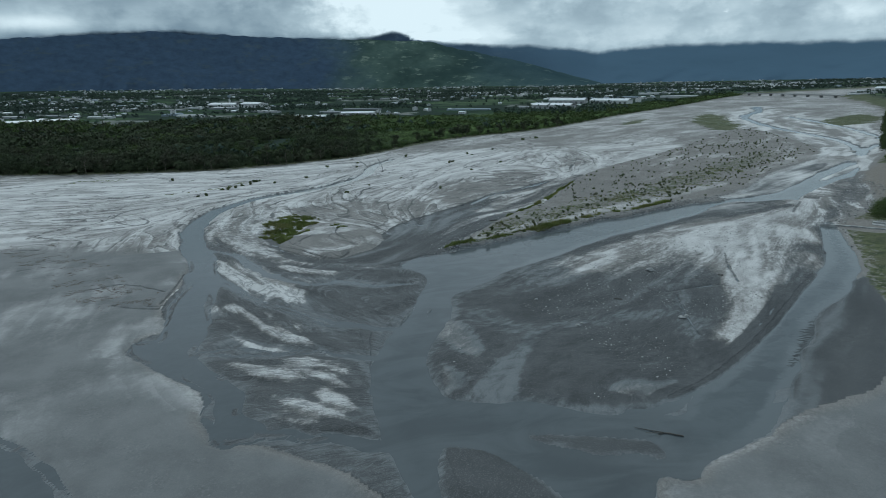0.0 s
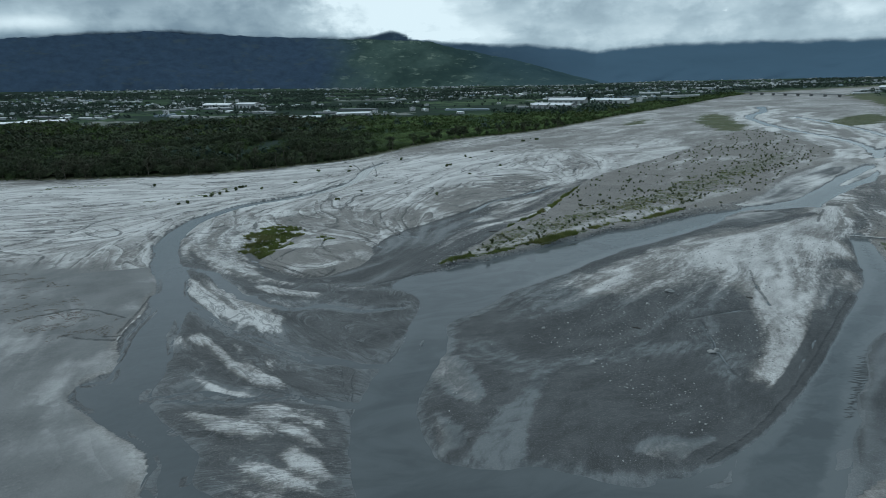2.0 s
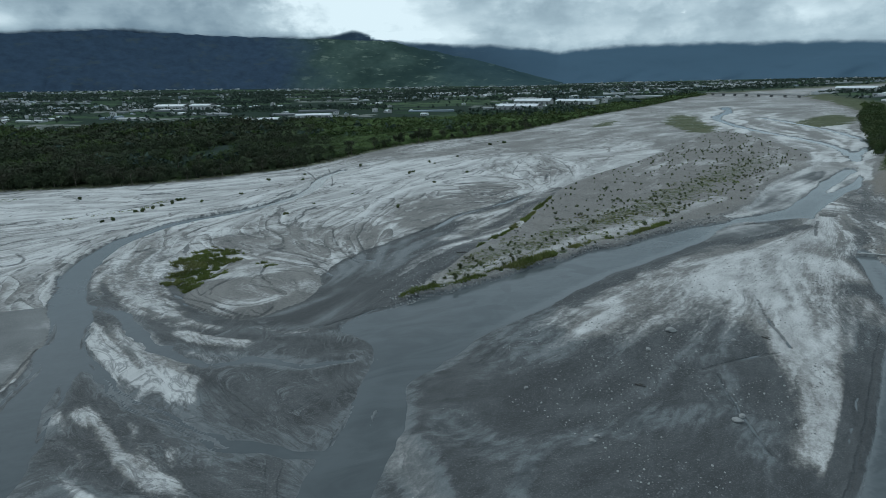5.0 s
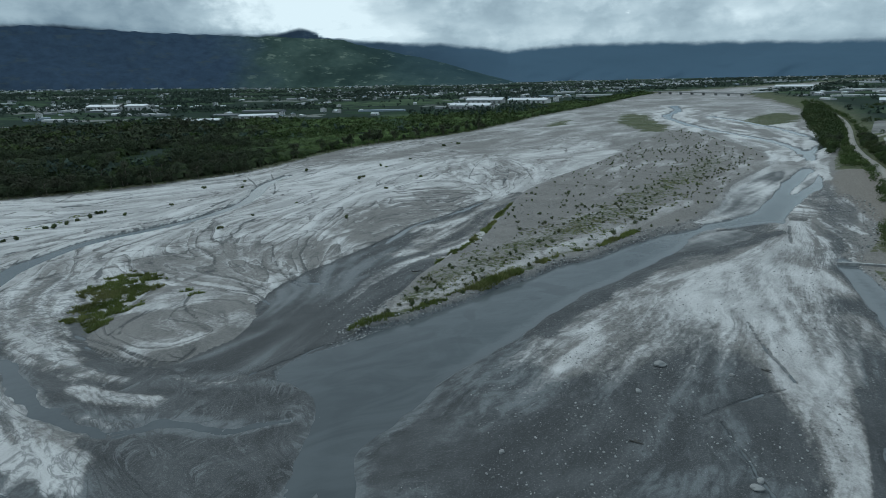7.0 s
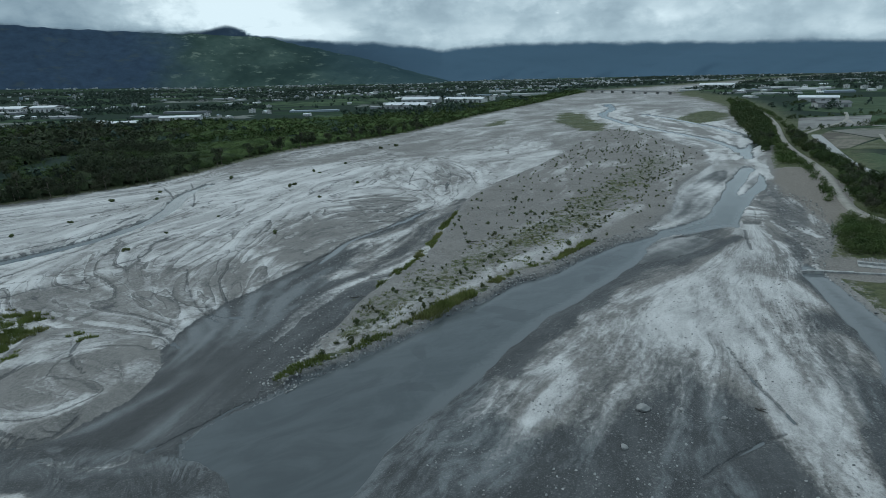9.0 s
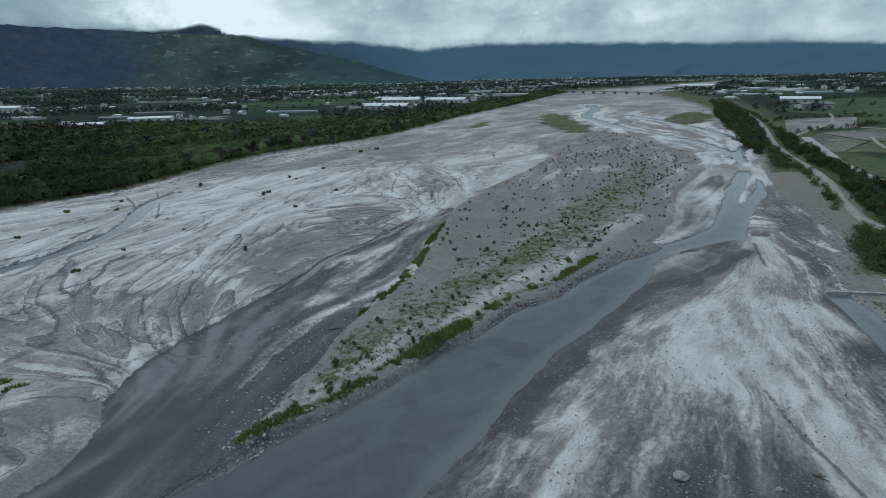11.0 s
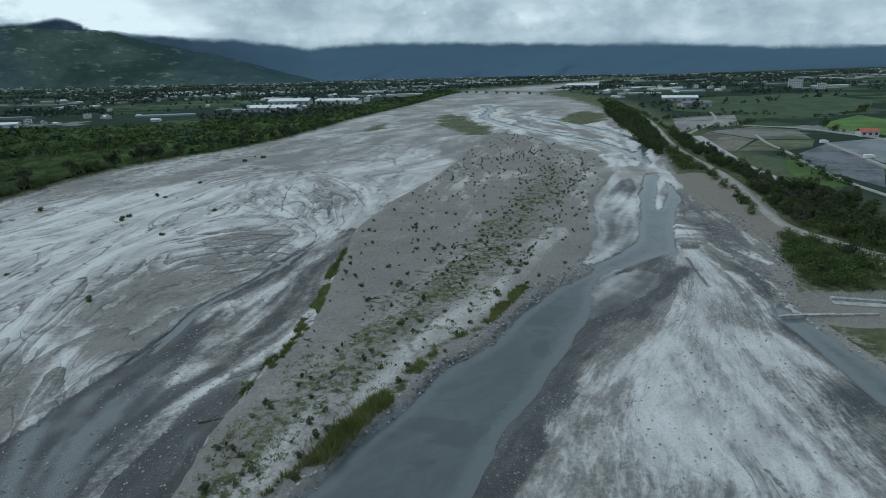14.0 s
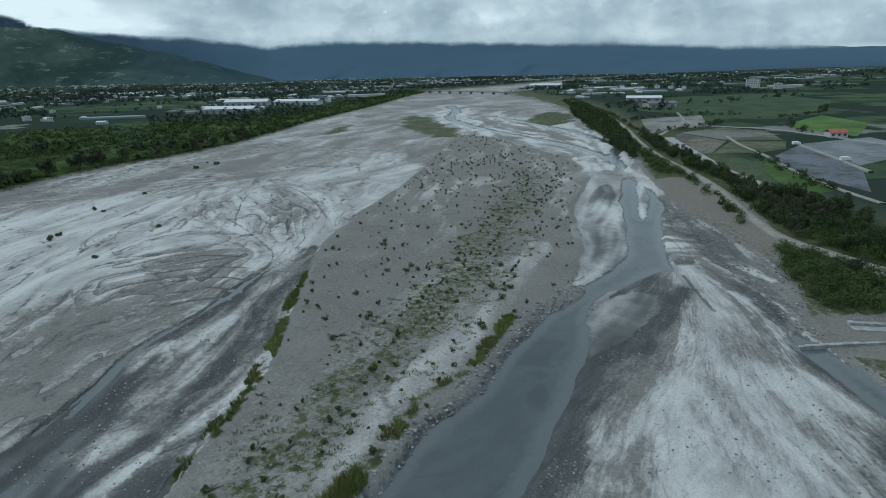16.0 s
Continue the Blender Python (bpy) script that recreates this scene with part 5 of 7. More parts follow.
def wooded_slope(name, low, high, clearing, share, far=None, west=None):
    m, n = material(name)
    p = n.pos()
    f = n.noise(p, 0.02, 6, 0.65)
    c = n.mix(n.step(f, 0.15, 0.85), low, high)
    c = n.mix(n.step(n.noise(p, 0.0035, 4), 0.4, 0.65), c, tuple(v * 0.72 for v in low))
    c = n.mix(n.math("MULTIPLY", n.step(n.noise(n.scaled(p, (1, 1, 2.5)), 0.012, 5, 0.7), 0.56, 0.66), share), c, clearing)
    # cloud shade over the western slopes, put into the colour as navy
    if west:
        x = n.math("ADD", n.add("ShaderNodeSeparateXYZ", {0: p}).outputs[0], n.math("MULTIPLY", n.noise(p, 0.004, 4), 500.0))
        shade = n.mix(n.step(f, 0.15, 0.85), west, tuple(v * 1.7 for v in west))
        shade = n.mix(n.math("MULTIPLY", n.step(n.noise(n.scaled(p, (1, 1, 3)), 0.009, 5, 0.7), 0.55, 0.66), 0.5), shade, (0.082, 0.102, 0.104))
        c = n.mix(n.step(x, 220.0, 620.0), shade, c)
        # eastern end tinted blue: haze put into the colour
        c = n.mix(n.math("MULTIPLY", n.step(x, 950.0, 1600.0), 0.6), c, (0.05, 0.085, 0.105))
    # haze painted into the base colour: slopes drift to paler blue eastward
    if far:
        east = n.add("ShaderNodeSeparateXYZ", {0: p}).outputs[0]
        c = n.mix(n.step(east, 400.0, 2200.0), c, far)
    n.surface(Base_Color=c, Roughness=1.0, Specular_IOR_Level=0.0, Normal=n.bump(n.noise(p, 0.03, 5), 0.2, 8.0))
    return m


az_all = np.arange(-180, 180.01, 0.3)
RANGE_AZ = [-180, -60, -24, -18, -12, -6.4, -1.5, 3, 5.6, 6.9, 8.0, 9.4, 16, 20, 24, 26.6, 29.5, 36, 42, 48, 59, 68, 73, 76, 79, 95, 180]
RANGE_EL = [4.5, 5.0, 4.8, 5.4, 5.6, 5.1, 4.9, 4.2, 4.1, 4.55, 4.5, 3.9, 3.2, 2.9, 2.45, 1.8, 2.5, 2.7, 2.6, 2.4, 2.1, 1.5, 1.0, 0.85, 0.7, 2.4, 4.5]
crest = np.interp(az_all, RANGE_AZ, RANGE_EL) + 0.22 * (fbm(az_all / 2.2, az_all * 0 + 3, 31, 4) - 0.5)
# the blue base colours stand in for distance haze
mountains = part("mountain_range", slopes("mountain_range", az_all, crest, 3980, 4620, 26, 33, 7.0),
                 wooded_slope("hazed_far_forest", (0.041, 0.062, 0.095), (0.056, 0.081, 0.116), (0.10, 0.125, 0.13), 0.3, (0.078, 0.126, 0.176)))
tagged(mountains, "wooded mountain range blue with haze, its summits in cloud", "mountain", kind="structure")
az_hill = np.arange(-48, 27.01, 0.12)
hill_crest = np.interp(az_hill, [-48, -24, -14, -6, 0, 2, 4.6, 8, 10.9, 13, 16, 20, 24, 27], [3.4, 3.7, 4.3, 4.0, 3.7, 3.55, 3.5, 3.35, 3.15, 2.65, 1.95, 1.05, -0.1, -0.85]) + 0.14 * (fbm(az_hill / 1.5, az_hill * 0, 41, 4) - 0.5)
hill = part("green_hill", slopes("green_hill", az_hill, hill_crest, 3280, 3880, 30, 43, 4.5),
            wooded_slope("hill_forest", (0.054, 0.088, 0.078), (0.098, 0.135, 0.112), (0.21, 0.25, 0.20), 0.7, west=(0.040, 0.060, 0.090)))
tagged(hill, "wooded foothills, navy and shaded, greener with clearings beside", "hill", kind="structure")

CLOUD_AZ = [-180, -60, -24, -18, -12, -6.4, -1.5, 3.2, 5.2, 7.3, 8.8, 10, 13, 16, 20, 24, 26.6, 29.5, 36, 42, 48, 59, 68, 73, 76, 79, 95, 180]
CLOUD_EL = [3.2, 3.2, 3.6, 4.25, 4.45, 3.9, 3.75, 3.65, 3.7, 4.2, 3.7, 3.35, 2.95, 2.75, 2.65, 2.15, 1.78, 2.05, 2.12, 1.98, 1.78, 1.42, 0.95, 0.8, 1.0, 0.75, 2.0, 3.2]
cloud_base = np.interp(az_all, CLOUD_AZ, CLOUD_EL)
RC, cloud_rows, ups = 3950.0, [], []
for up in np.concatenate([np.linspace(-0.9, 2, 16), np.linspace(2.5, 14, 14)]):
    el = cloud_base * max(0.0, 1 - max(up, 0) / 14) + up
    cloud_rows.append((np.full_like(az_all, RC), 55 + RC * np.tan(np.radians(el))))
    ups.append(np.full_like(az_all, up))
cloud_mesh = ring("cloud_bank", az_all, cloud_rows)
for name, field in (("up", np.array(ups)), ("az", np.tile(az_all, (len(ups), 1))), ("el", np.degrees(np.arctan2(np.array([z for _, z in cloud_rows]) - 55, RC)))):
    cloud_mesh.attributes.new(name, "FLOAT", "POINT").data.foreach_set("value", np.ascontiguousarray(field, np.float32).ravel())


def cloud_material():
    m, n = material("cloud")
    az, el, up = n.attr("az"), n.attr("el"), n.attr("up")
    at = n.xyz(n.math("MULTIPLY", az, 0.085), n.math("MULTIPLY", el, 0.21))
    form = n.noise(n.scaled(at, (1.3, 1.5, 1)), 1.0, 5, 0.5, 0.15)
    wisps = n.noise(n.scaled(at, (5.6, 3.0, 1)), 1.0, 6, 0.6, 0.15)
    puff = n.noise(at, 4.5, 6, 0.6)
    bent = n.add("ShaderNodeVectorMath", {0: n.scaled(at, (2.9, 1.7, 1)), 1: n.scaled(n.xyz(puff, wisps), (0.9, 0.9, 0))}, operation="ADD").outputs[0]
    heap = n.add("ShaderNodeTexVoronoi", {"Vector": bent, "Scale": 1.0, "Smoothness": 0.45}, feature="SMOOTH_F1").outputs["Distance"]
    heap2 = n.add("ShaderNodeTexVoronoi", {"Vector": bent, "Scale": 2.7, "Smoothness": 0.5}, feature="SMOOTH_F1").outputs["Distance"]
    billow = n.math("ADD", n.math("MULTIPLY", n.math("SUBTRACT", 0.5, heap), 0.26), n.math("MULTIPLY", n.math("SUBTRACT", 0.45, heap2), 0.10))
    mul, add, sub = (lambda a, b: n.math("MULTIPLY", a, b)), (lambda a, b: n.math("ADD", a, b)), (lambda a, b: n.math("SUBTRACT", a, b))

    def blot(a0, e0, ra, re):
        da, de = n.math("DIVIDE", sub(az, a0), ra), n.math("DIVIDE", sub(el, e0), re)
        return n.math("EXPONENT", mul(add(mul(da, da), mul(de, de)), -1.0))

    # a bright break in the cover over the hill, ragged at its western side
    frayed = add(add(az, mul(sub(el, 5.0), 1.2)), add(mul(sub(add(mul(puff, 0.5), mul(wisps, 0.5)), 0.5), 9.0), mul(sub(form, 0.5), 8.0)))
    gap = mul(mul(n.step(frayed, -0.5, 6.0), n.step(frayed, 20.0, 10.0)), n.step(up, -0.1, 0.35))
    wisp_white = n.step(add(blot(12.0, 3.75, 4.4, 0.42), mul(sub(add(mul(wisps, 0.4), mul(puff, 0.6)), 0.5), 2.4)), 0.35, 0.7)
    thin = add(add(mul(sub(form, 0.5), 0.62), mul(sub(wisps, 0.5), 0.34)), mul(billow, 1.0))
    thin = add(thin, add(mul(gap, 0.55), mul(wisp_white, 0.5)))
    thin = add(thin, mul(blot(-22.5, 4.95, 3.2, 0.55), 0.36))
    thin = add(thin, add(mul(blot(46.0, 4.0, 3.5, 0.5), 0.16), mul(blot(68.5, 4.4, 1.6, 0.5), 0.2)))
    thin = sub(thin, mul(n.step(az, 4.0, -4.0), 0.12))
    thin = sub(thin, mul(n.step(up, 1.3, -0.2), 0.16))
    thin = add(thin, add(0.15, mul(n.step(az, 20.0, 32.0), 0.07)))
    tone = n.add("ShaderNodeValToRGB", {"Fac": n.math("ADD", thin, 0.44)})
    r = tone.color_ramp
    r.elements[0].position, r.elements[0].color = 0.0, (0.125, 0.175, 0.225, 1)
    r.elements[1].position, r.elements[1].color = 1.0, (0.80, 0.87, 0.90, 1)
    for at_pos, c in ((0.3, (0.22, 0.285, 0.34, 1)), (0.62, (0.44, 0.52, 0.57, 1))):
        e = r.elements.new(at_pos)
        e.color = c
    ragged = n.math("ADD", n.math("ADD", up, n.math("MULTIPLY", wisp_white, 0.45)), n.math("MULTIPLY", n.math("SUBTRACT", n.math("ADD", n.math("MULTIPLY", wisps, 0.6), n.math("MULTIPLY", puff, 0.4)), 0.5), 1.0))
    solid = n.step(ragged, -0.18, 0.36)
    mix = n.add("ShaderNodeMixShader", {0: solid, 1: n.add("ShaderNodeBsdfTransparent").outputs[0], 2: n.add("ShaderNodeEmission", {"Color": tone.outputs[0], "Strength": 1.0}).outputs[0]})
    n.add("ShaderNodeOutputMaterial", {"Surface": mix.outputs[0]})
    return m


cloud = part("cloud_bank", cloud_mesh, cloud_material())
tagged(cloud, "low ragged grey and white cloud over the mountains", "cloud", kind="structure")


# ---- plants ----
def foliage(name, dark, light, tint=(0.10, 0.09, 0.05), share=0.3):
    m, n = material(name)
    p = n.pos()
    rand = n.add("ShaderNodeNewGeometry").outputs["Random Per Island"]
    stand = n.noise(p, 0.13, 2)
    c = n.mix(n.math("ADD", n.math("MULTIPLY", rand, 0.4), n.math("MULTIPLY", n.step(stand, 0.32, 0.68), 0.6)), dark, light)
    c = n.mix(n.math("MULTIPLY", n.step(n.noise(p, 0.055, 4), 0.45, 0.65), share), c, tint)
    c = n.mix(n.math("MULTIPLY", n.step(n.noise(p, 0.16, 3), 0.5, 0.7), 0.5), c, tuple(v * 0.55 for v in dark))
    n.surface(Base_Color=c, Roughness=0.9, Specular_IOR_Level=0.12)
    return m


BARK = plain("bark", (0.12, 0.105, 0.085), 0.9, 0.35, 2.0)
LEAF_DARK = foliage("casuarina_leaves", (0.022, 0.031, 0.019), (0.064, 0.082, 0.042), (0.066, 0.060, 0.045), 0.5)
LEAF_GREEN = foliage("broad_leaves", (0.030, 0.051, 0.018), (0.068, 0.102, 0.034), (0.085, 0.092, 0.038), 0.4)
LEAF_SHRUB = foliage("shrub_leaves", (0.042, 0.058, 0.026), (0.105, 0.132, 0.058), (0.12, 0.115, 0.066), 0.4)
LEAF_SCRUB = foliage("scrub_leaves", (0.036, 0.060, 0.020), (0.078, 0.115, 0.036), (0.10, 0.105, 0.05), 0.4)
LEAF_BANK = foliage("levee_leaves", (0.024, 0.040, 0.017), (0.062, 0.090, 0.033), (0.075, 0.082, 0.036), 0.4)
GRASS = foliage("grass_blades", (0.085, 0.115, 0.03), (0.20, 0.235, 0.075), (0.22, 0.19, 0.10), 0.45)


def crown(seed, leaves, high, wide, low=0.2, size=0.55, lumps=7):
    """Leaf clumps (triangles) over a cluster of uneven lumps; returns verts, faces."""
    r = np.random.RandomState(seed)
    c = np.stack([r.uniform(-1, 1, lumps) * wide * 0.32, r.uniform(-1, 1, lumps) * wide * 0.32, high * (low + 0.12 + r.rand(lumps) * (0.72 - low))], -1)
    rad = wide * r.uniform(0.2, 0.36, lumps)
    which = r.randint(0, lumps, leaves)
    d = r.normal(size=(leaves, 3))
    d /= np.linalg.norm(d, axis=1)[:, None]
    d[:, 2] = np.where(d[:, 2] < -0.5, -d[:, 2], d[:, 2])
    mid = c[which] + d * (rad[which] * r.uniform(0.65, 1.12, leaves))[:, None] * [1, 1, 0.95]
    t = np.cross(d, r.normal(size=(leaves, 3)))
    t /= np.linalg.norm(t, axis=1)[:, None]
    b = np.cross(d, t) + 0.45 * d
    s = size * r.uniform(0.6, 1.3, leaves)[:, None]
    v = np.stack([mid - t * s * 0.8 - b * s * 0.4, mid + t * s * 0.8 - b * s * 0.4, mid + b * s], 1)
    return v.reshape(-1, 3), np.arange(leaves * 3).reshape(-1, 3)


def scatter(shapes, x, y, scale, seed, z=None, squash=0.25):
    """Many copies of shapes in one mesh: verts, faces."""
    r = np.random.RandomState(seed)
    z = height(x, y) if z is None else z
    verts, faces, base = [], [], 0
    pick, turn = r.randint(0, len(shapes), len(x)), r.rand(len(x)) * 6.283
    tall = scale * r.uniform(1 - squash, 1 + squash, len(x))
    for k, (v, f) in enumerate(shapes):
        who = np.where(pick == k)[0]
        ca, sa = np.cos(turn[who])[:, None], np.sin(turn[who])[:, None]
        w = np.stack([(v[:, 0] * ca - v[:, 1] * sa) * scale[who][:, None] + x[who][:, None], (v[:, 0] * sa + v[:, 1] * ca) * scale[who][:, None] + y[who][:, None], v[:, 2] * tall[who][:, None] + z[who][:, None]], -1)
        verts.append(w.reshape(-1, 3))
        faces.append((f[None] + (np.arange(len(who)) * len(v))[:, None, None]).reshape(-1, f.shape[1]) + base)
        base += len(who) * len(v)
    return np.concatenate(verts), np.concatenate(faces)


def trunk_mesh(high, r0, seed, limbs=5):
    """A tapered, slightly leaning trunk with limbs."""
    rng = random.Random(seed)
    bm = bmesh.new()
    def pole(a, b, ra, rb):
        d = Vector(b) - Vector(a)
        made = bmesh.ops.create_cone(bm, cap_ends=True, segments=6, radius1=ra, radius2=rb, depth=d.length)["verts"]
        m = Matrix.Translation((Vector(a) + Vector(b)) / 2) @ d.to_track_quat("Z", "Y").to_matrix().to_4x4()
        bmesh.ops.transform(bm, matrix=m, verts=made)
    lean = (rng.uniform(-0.4, 0.4), rng.uniform(-0.4, 0.4), high * 0.72)
    pole((0, 0, -0.4), lean, r0, r0 * 0.4)
    for k in range(limbs):
        f, a = rng.uniform(0.35, 0.9), rng.uniform(0, 6.28)
        s = (lean[0] * f, lean[1] * f, lean[2] * f)
        n = high * rng.uniform(0.15, 0.26)
        pole(s, (s[0] + n * math.cos(a), s[1] + n * math.sin(a), s[2] + n * 0.75), r0 * 0.45, r0 * 0.12)
    return bm


def empty(name, label, category, group="", at=(0, 0, 0)):
    ob = new(name)
    ob.location = at
    return tagged(ob, label, category, group)


def tree(seed, high, wide, leaves, leaf, label, group, size=0.55, low=0.2):
    top = empty("tree", label, "tree", group)
    part("trunk", trunk_mesh(high, high * 0.022, seed), BARK, top)
    part("crown", mesh_from("crown", *crown(seed, leaves, high, wide, low, size, 9)), leaf, top)
    return top


def planted(kinds, x, y, seed, lo=0.8, hi=1.25, sink=0.05, shrink=0.0):
    """Copies of things on the ground; the first of each kind stands at its first place."""
    r, used = random.Random(seed), set()
    for px, py in zip(x, y):
        k = r.randrange(len(kinds))
        s = r.uniform(lo, hi) / (1 + shrink * math.hypot(px - 50, py - 150))
        m = Matrix.LocRotScale((px, py, ground_z(px, py) - sink), Euler((0, 0, r.uniform(0, 6.28))), (s, s, s * r.uniform(0.85, 1.15)))
        if k in used:
            o = copy_thing(kinds[k], m)
            o.matrix_basis = m
        else:
            used.add(k)
            kinds[k].matrix_basis = m
    for k, ob in enumerate(kinds):
        if k not in used:
            ob.location = (x[0] + 2 + k, y[0] + 3, ground_z(x[0] + 2 + k, y[0] + 3) - sink)


def dotted(x0, x1, y0, y1, gap, seed):
    r = np.random.RandomState(seed)
    gx, gy = np.meshgrid(np.arange(x0, x1, gap), np.arange(y0, y1, gap))
    return gx.ravel() + r.uniform(-0.48, 0.48, gx.size) * gap, gy.ravel() + r.uniform(-0.48, 0.48, gx.size) * gap


# the riverside forest: nearest trees one by one, the rest as woods
fx, fy = dotted(-760, 900, 385, 1200, 4.4, 51)
deep = inside(LEFT_LAND, fx, fy, 30, 1)
reach = np.interp(fx, [-760, -100, 60, 160, 300, 600, 900], [520, 430, 330, 230, 110, 60, 45])
open_ground = fbm(fx / 40, fy / 40, 52, 3)
grow = (deep > 1.0) & (deep < reach) & ((open_ground < 0.64) | (deep < 22) | (np.random.RandomState(59).rand(fx.size) < 0.6)) & (np.random.RandomState(53).rand(fx.size) < np.where(deep < 120, 0.62, 0.4))
fx, fy, deep = fx[grow], fy[grow], deep[grow]
west = np.interp(fx, [-40, 90], [1, 0])
tallness = (0.35 + 1.25 * fbm(fx / 32, fy / 32, 54, 3)) * (0.55 + 0.45 * west) * np.interp(deep, [1, 8], [0.8, 1])
def canopy(x0, x1, y0, y1, gap, depth_of, tall_of, seed):
    """A bumpy roof of leaves over a wood: heights over the ground where depth_of is positive."""
    xs, ys = np.arange(x0, x1, gap), np.arange(y0, y1, gap)
    x, y = np.meshgrid(xs, ys)
    x, y = x + gap * 0.7 * (vnoise(x * 1.7, y * 1.7, seed) - 0.5), y + gap * 0.7 * (vnoise(x * 1.3, y * 1.9, seed + 1) - 0.5)
    d = depth_of(x, y)
    z = height(x.ravel(), y.ravel()).reshape(x.shape) + tall_of(x, y) * (0.35 + 0.8 * vnoise(x / 5.5, y / 5.5, seed + 2) + 0.35 * (vnoise(x / 2.2, y / 2.2, seed + 3) - 0.5)) * sstep(d, -1, 5) - 0.6 * (d < 1)
    k, w = x.shape
    i = np.arange(x.size).reshape(k, w)
    f = np.stack([i[:-1, :-1], i[:-1, 1:], i[1:, 1:], i[1:, :-1]], -1).reshape(-1, 4)
    f = f[(d.ravel()[f] > -0.5).all(1)]
    used, f = np.unique(f, return_inverse=True)
    return mesh_from("canopy", np.column_stack([x.ravel(), y.ravel(), z.ravel()])[used], f.reshape(-1, 4), True)


def canopy_material():
    m, n = material("canopy_leaves")
    p = n.pos()
    x = n.math("ADD", n.add("ShaderNodeSeparateXYZ", {0: p}).outputs[0], n.math("MULTIPLY", n.math("SUBTRACT", n.noise(p, 0.02, 3), 0.5), 160.0))
    tex = n.math("ADD", n.math("MULTIPLY", n.noise(p, 0.5, 6, 0.7), 0.4), n.math("MULTIPLY", n.noise(p, 0.09, 4), 0.6))
    dark = n.mix(n.step(tex, 0.38, 0.62), (0.015, 0.023, 0.012), (0.044, 0.060, 0.029))
    green = n.mix(n.step(tex, 0.38, 0.62), (0.028, 0.050, 0.015), (0.078, 0.120, 0.036))
    n.surface(Base_Color=n.mix(n.step(x, -20.0, 110.0), dark, green), Roughness=0.95, Specular_IOR_Level=0.1, Normal=n.bump(n.noise(p, 0.8, 6, 0.75), 1.0, 1.6))
    return m


def wood_depth(x, y):
    d = inside(LEFT_LAND, x, y, 30, 1)
    far_edge = np.interp(x, [-760, -100, 60, 160, 300, 600, 900], [520, 430, 330, 230, 110, 60, 45])
    return np.minimum(np.minimum(d - 5.0, far_edge - d), np.where(d < 22, 9.0, (0.62 - fbm(x / 40, y / 40, 52, 3)) * 60))


roof = part("forest_canopy", canopy(-760, 900, 385, 1200, 2.6, wood_depth, lambda x, y: np.interp(x, [-40, 90], [5.0, 2.8]) * (0.45 + 1.1 * fbm(x / 32, y / 32, 54, 3)), 57), canopy_material())
tagged(roof, "closed leafy canopy of the riverside woods", "woods", kind="stuff")
near_row = (deep < 16) & (fx > -300) & (fx < 260) & (np.random.RandomState(55).rand(fx.size) < 0.42)
forest_kinds = [tree(60 + k, h, w, 420, LEAF_DARK, l, "trees along the forest edge", 0.45) for k, (h, w, l) in enumerate((
    (9.5, 6.0, "dark feathery casuarina tree at the forest edge"), (8.0, 5.6, "dull olive-green tree at the forest edge"), (10.5, 6.4, "tall dark grey-green tree at the forest edge"), (6.5, 6.2, "low spreading dark green tree at the forest edge")))]
planted(forest_kinds, fx[near_row][:150], fy[near_row][:150], 61, 0.7, 1.25)
rest = ~near_row
close = rest & (np.hypot(fx, fy) < 600)

far_woods = rest & ~close
dark_shapes = [crown(70 + k, 230, 8.8, 8.8, 0.0, 0.55, 7) for k in range(6)]
bush_shapes = [crown(75 + k, 210, 4.6, 9.2, -0.1, 0.38, 12) for k in range(5)]
thin_shapes = [crown(80 + k, 24, 6.5, 10.0, 0.0, 1.5, 6) for k in range(5)]
tallness = np.where((deep >= 22) & (fbm(fx / 40, fy / 40, 52, 3) >= 0.64), 0.4, tallness)
is_green = (fbm(fx / 40, fy / 40, 52, 3) >= 0.63) | ((west + 0.5 * (fbm(fx / 50, fy / 50, 56) - 0.5)) < 0.35) | (fbm(fx / 48, fy / 26, 58, 3) > 0.6)
for name, who, shapes, leaf, label in (
        ("forest", close & ~is_green, dark_shapes, LEAF_DARK, "dense dark grey-green riverside forest"),
        ("riverside_scrub", close & is_green, bush_shapes, LEAF_GREEN, "dense bright green scrub along the river bank"),
        ("far_forest", far_woods & ~is_green, thin_shapes, LEAF_DARK, "dark woods behind the river bank"),
        ("far_scrub", far_woods & is_green, thin_shapes, LEAF_GREEN, "green scrub belt along the distant river bank")):
    if who.any():
        w = part(name, mesh_from(name, *scatter(shapes, fx[who], fy[who], tallness[who], 90)), leaf)
        tagged(w, label, "woods", kind="stuff")

# hedges, orchards and groves over the plain
hx, hy = dotted(-1900, 3000, 420, 2700, 12.5, 101)
hd = np.hypot(hx, hy)
ha = np.degrees(np.arctan2(hx, hy))
both = np.maximum(inside(LEFT_LAND, hx, hy, 30, 1), inside(RIGHT_LAND, hx, hy, 30, 1))
clump = fbm(hx / 190, hy / 120, 102, 4)
line_of = np.abs(fbm(hx / 260, hy / 150, 106, 2) - 0.5) < 0.012
keep = (both > 28) & (ha > -38) & (ha < 80) & ((clump > 0.56) | line_of) & (np.random.RandomState(103).rand(hx.size) < np.clip(1300 / hd, 0.35, 0.85))
grove_shapes = [crown(110 + k, 18, 6.5, 11.0, 0.0, 2.1, 4) for k in range(5)]
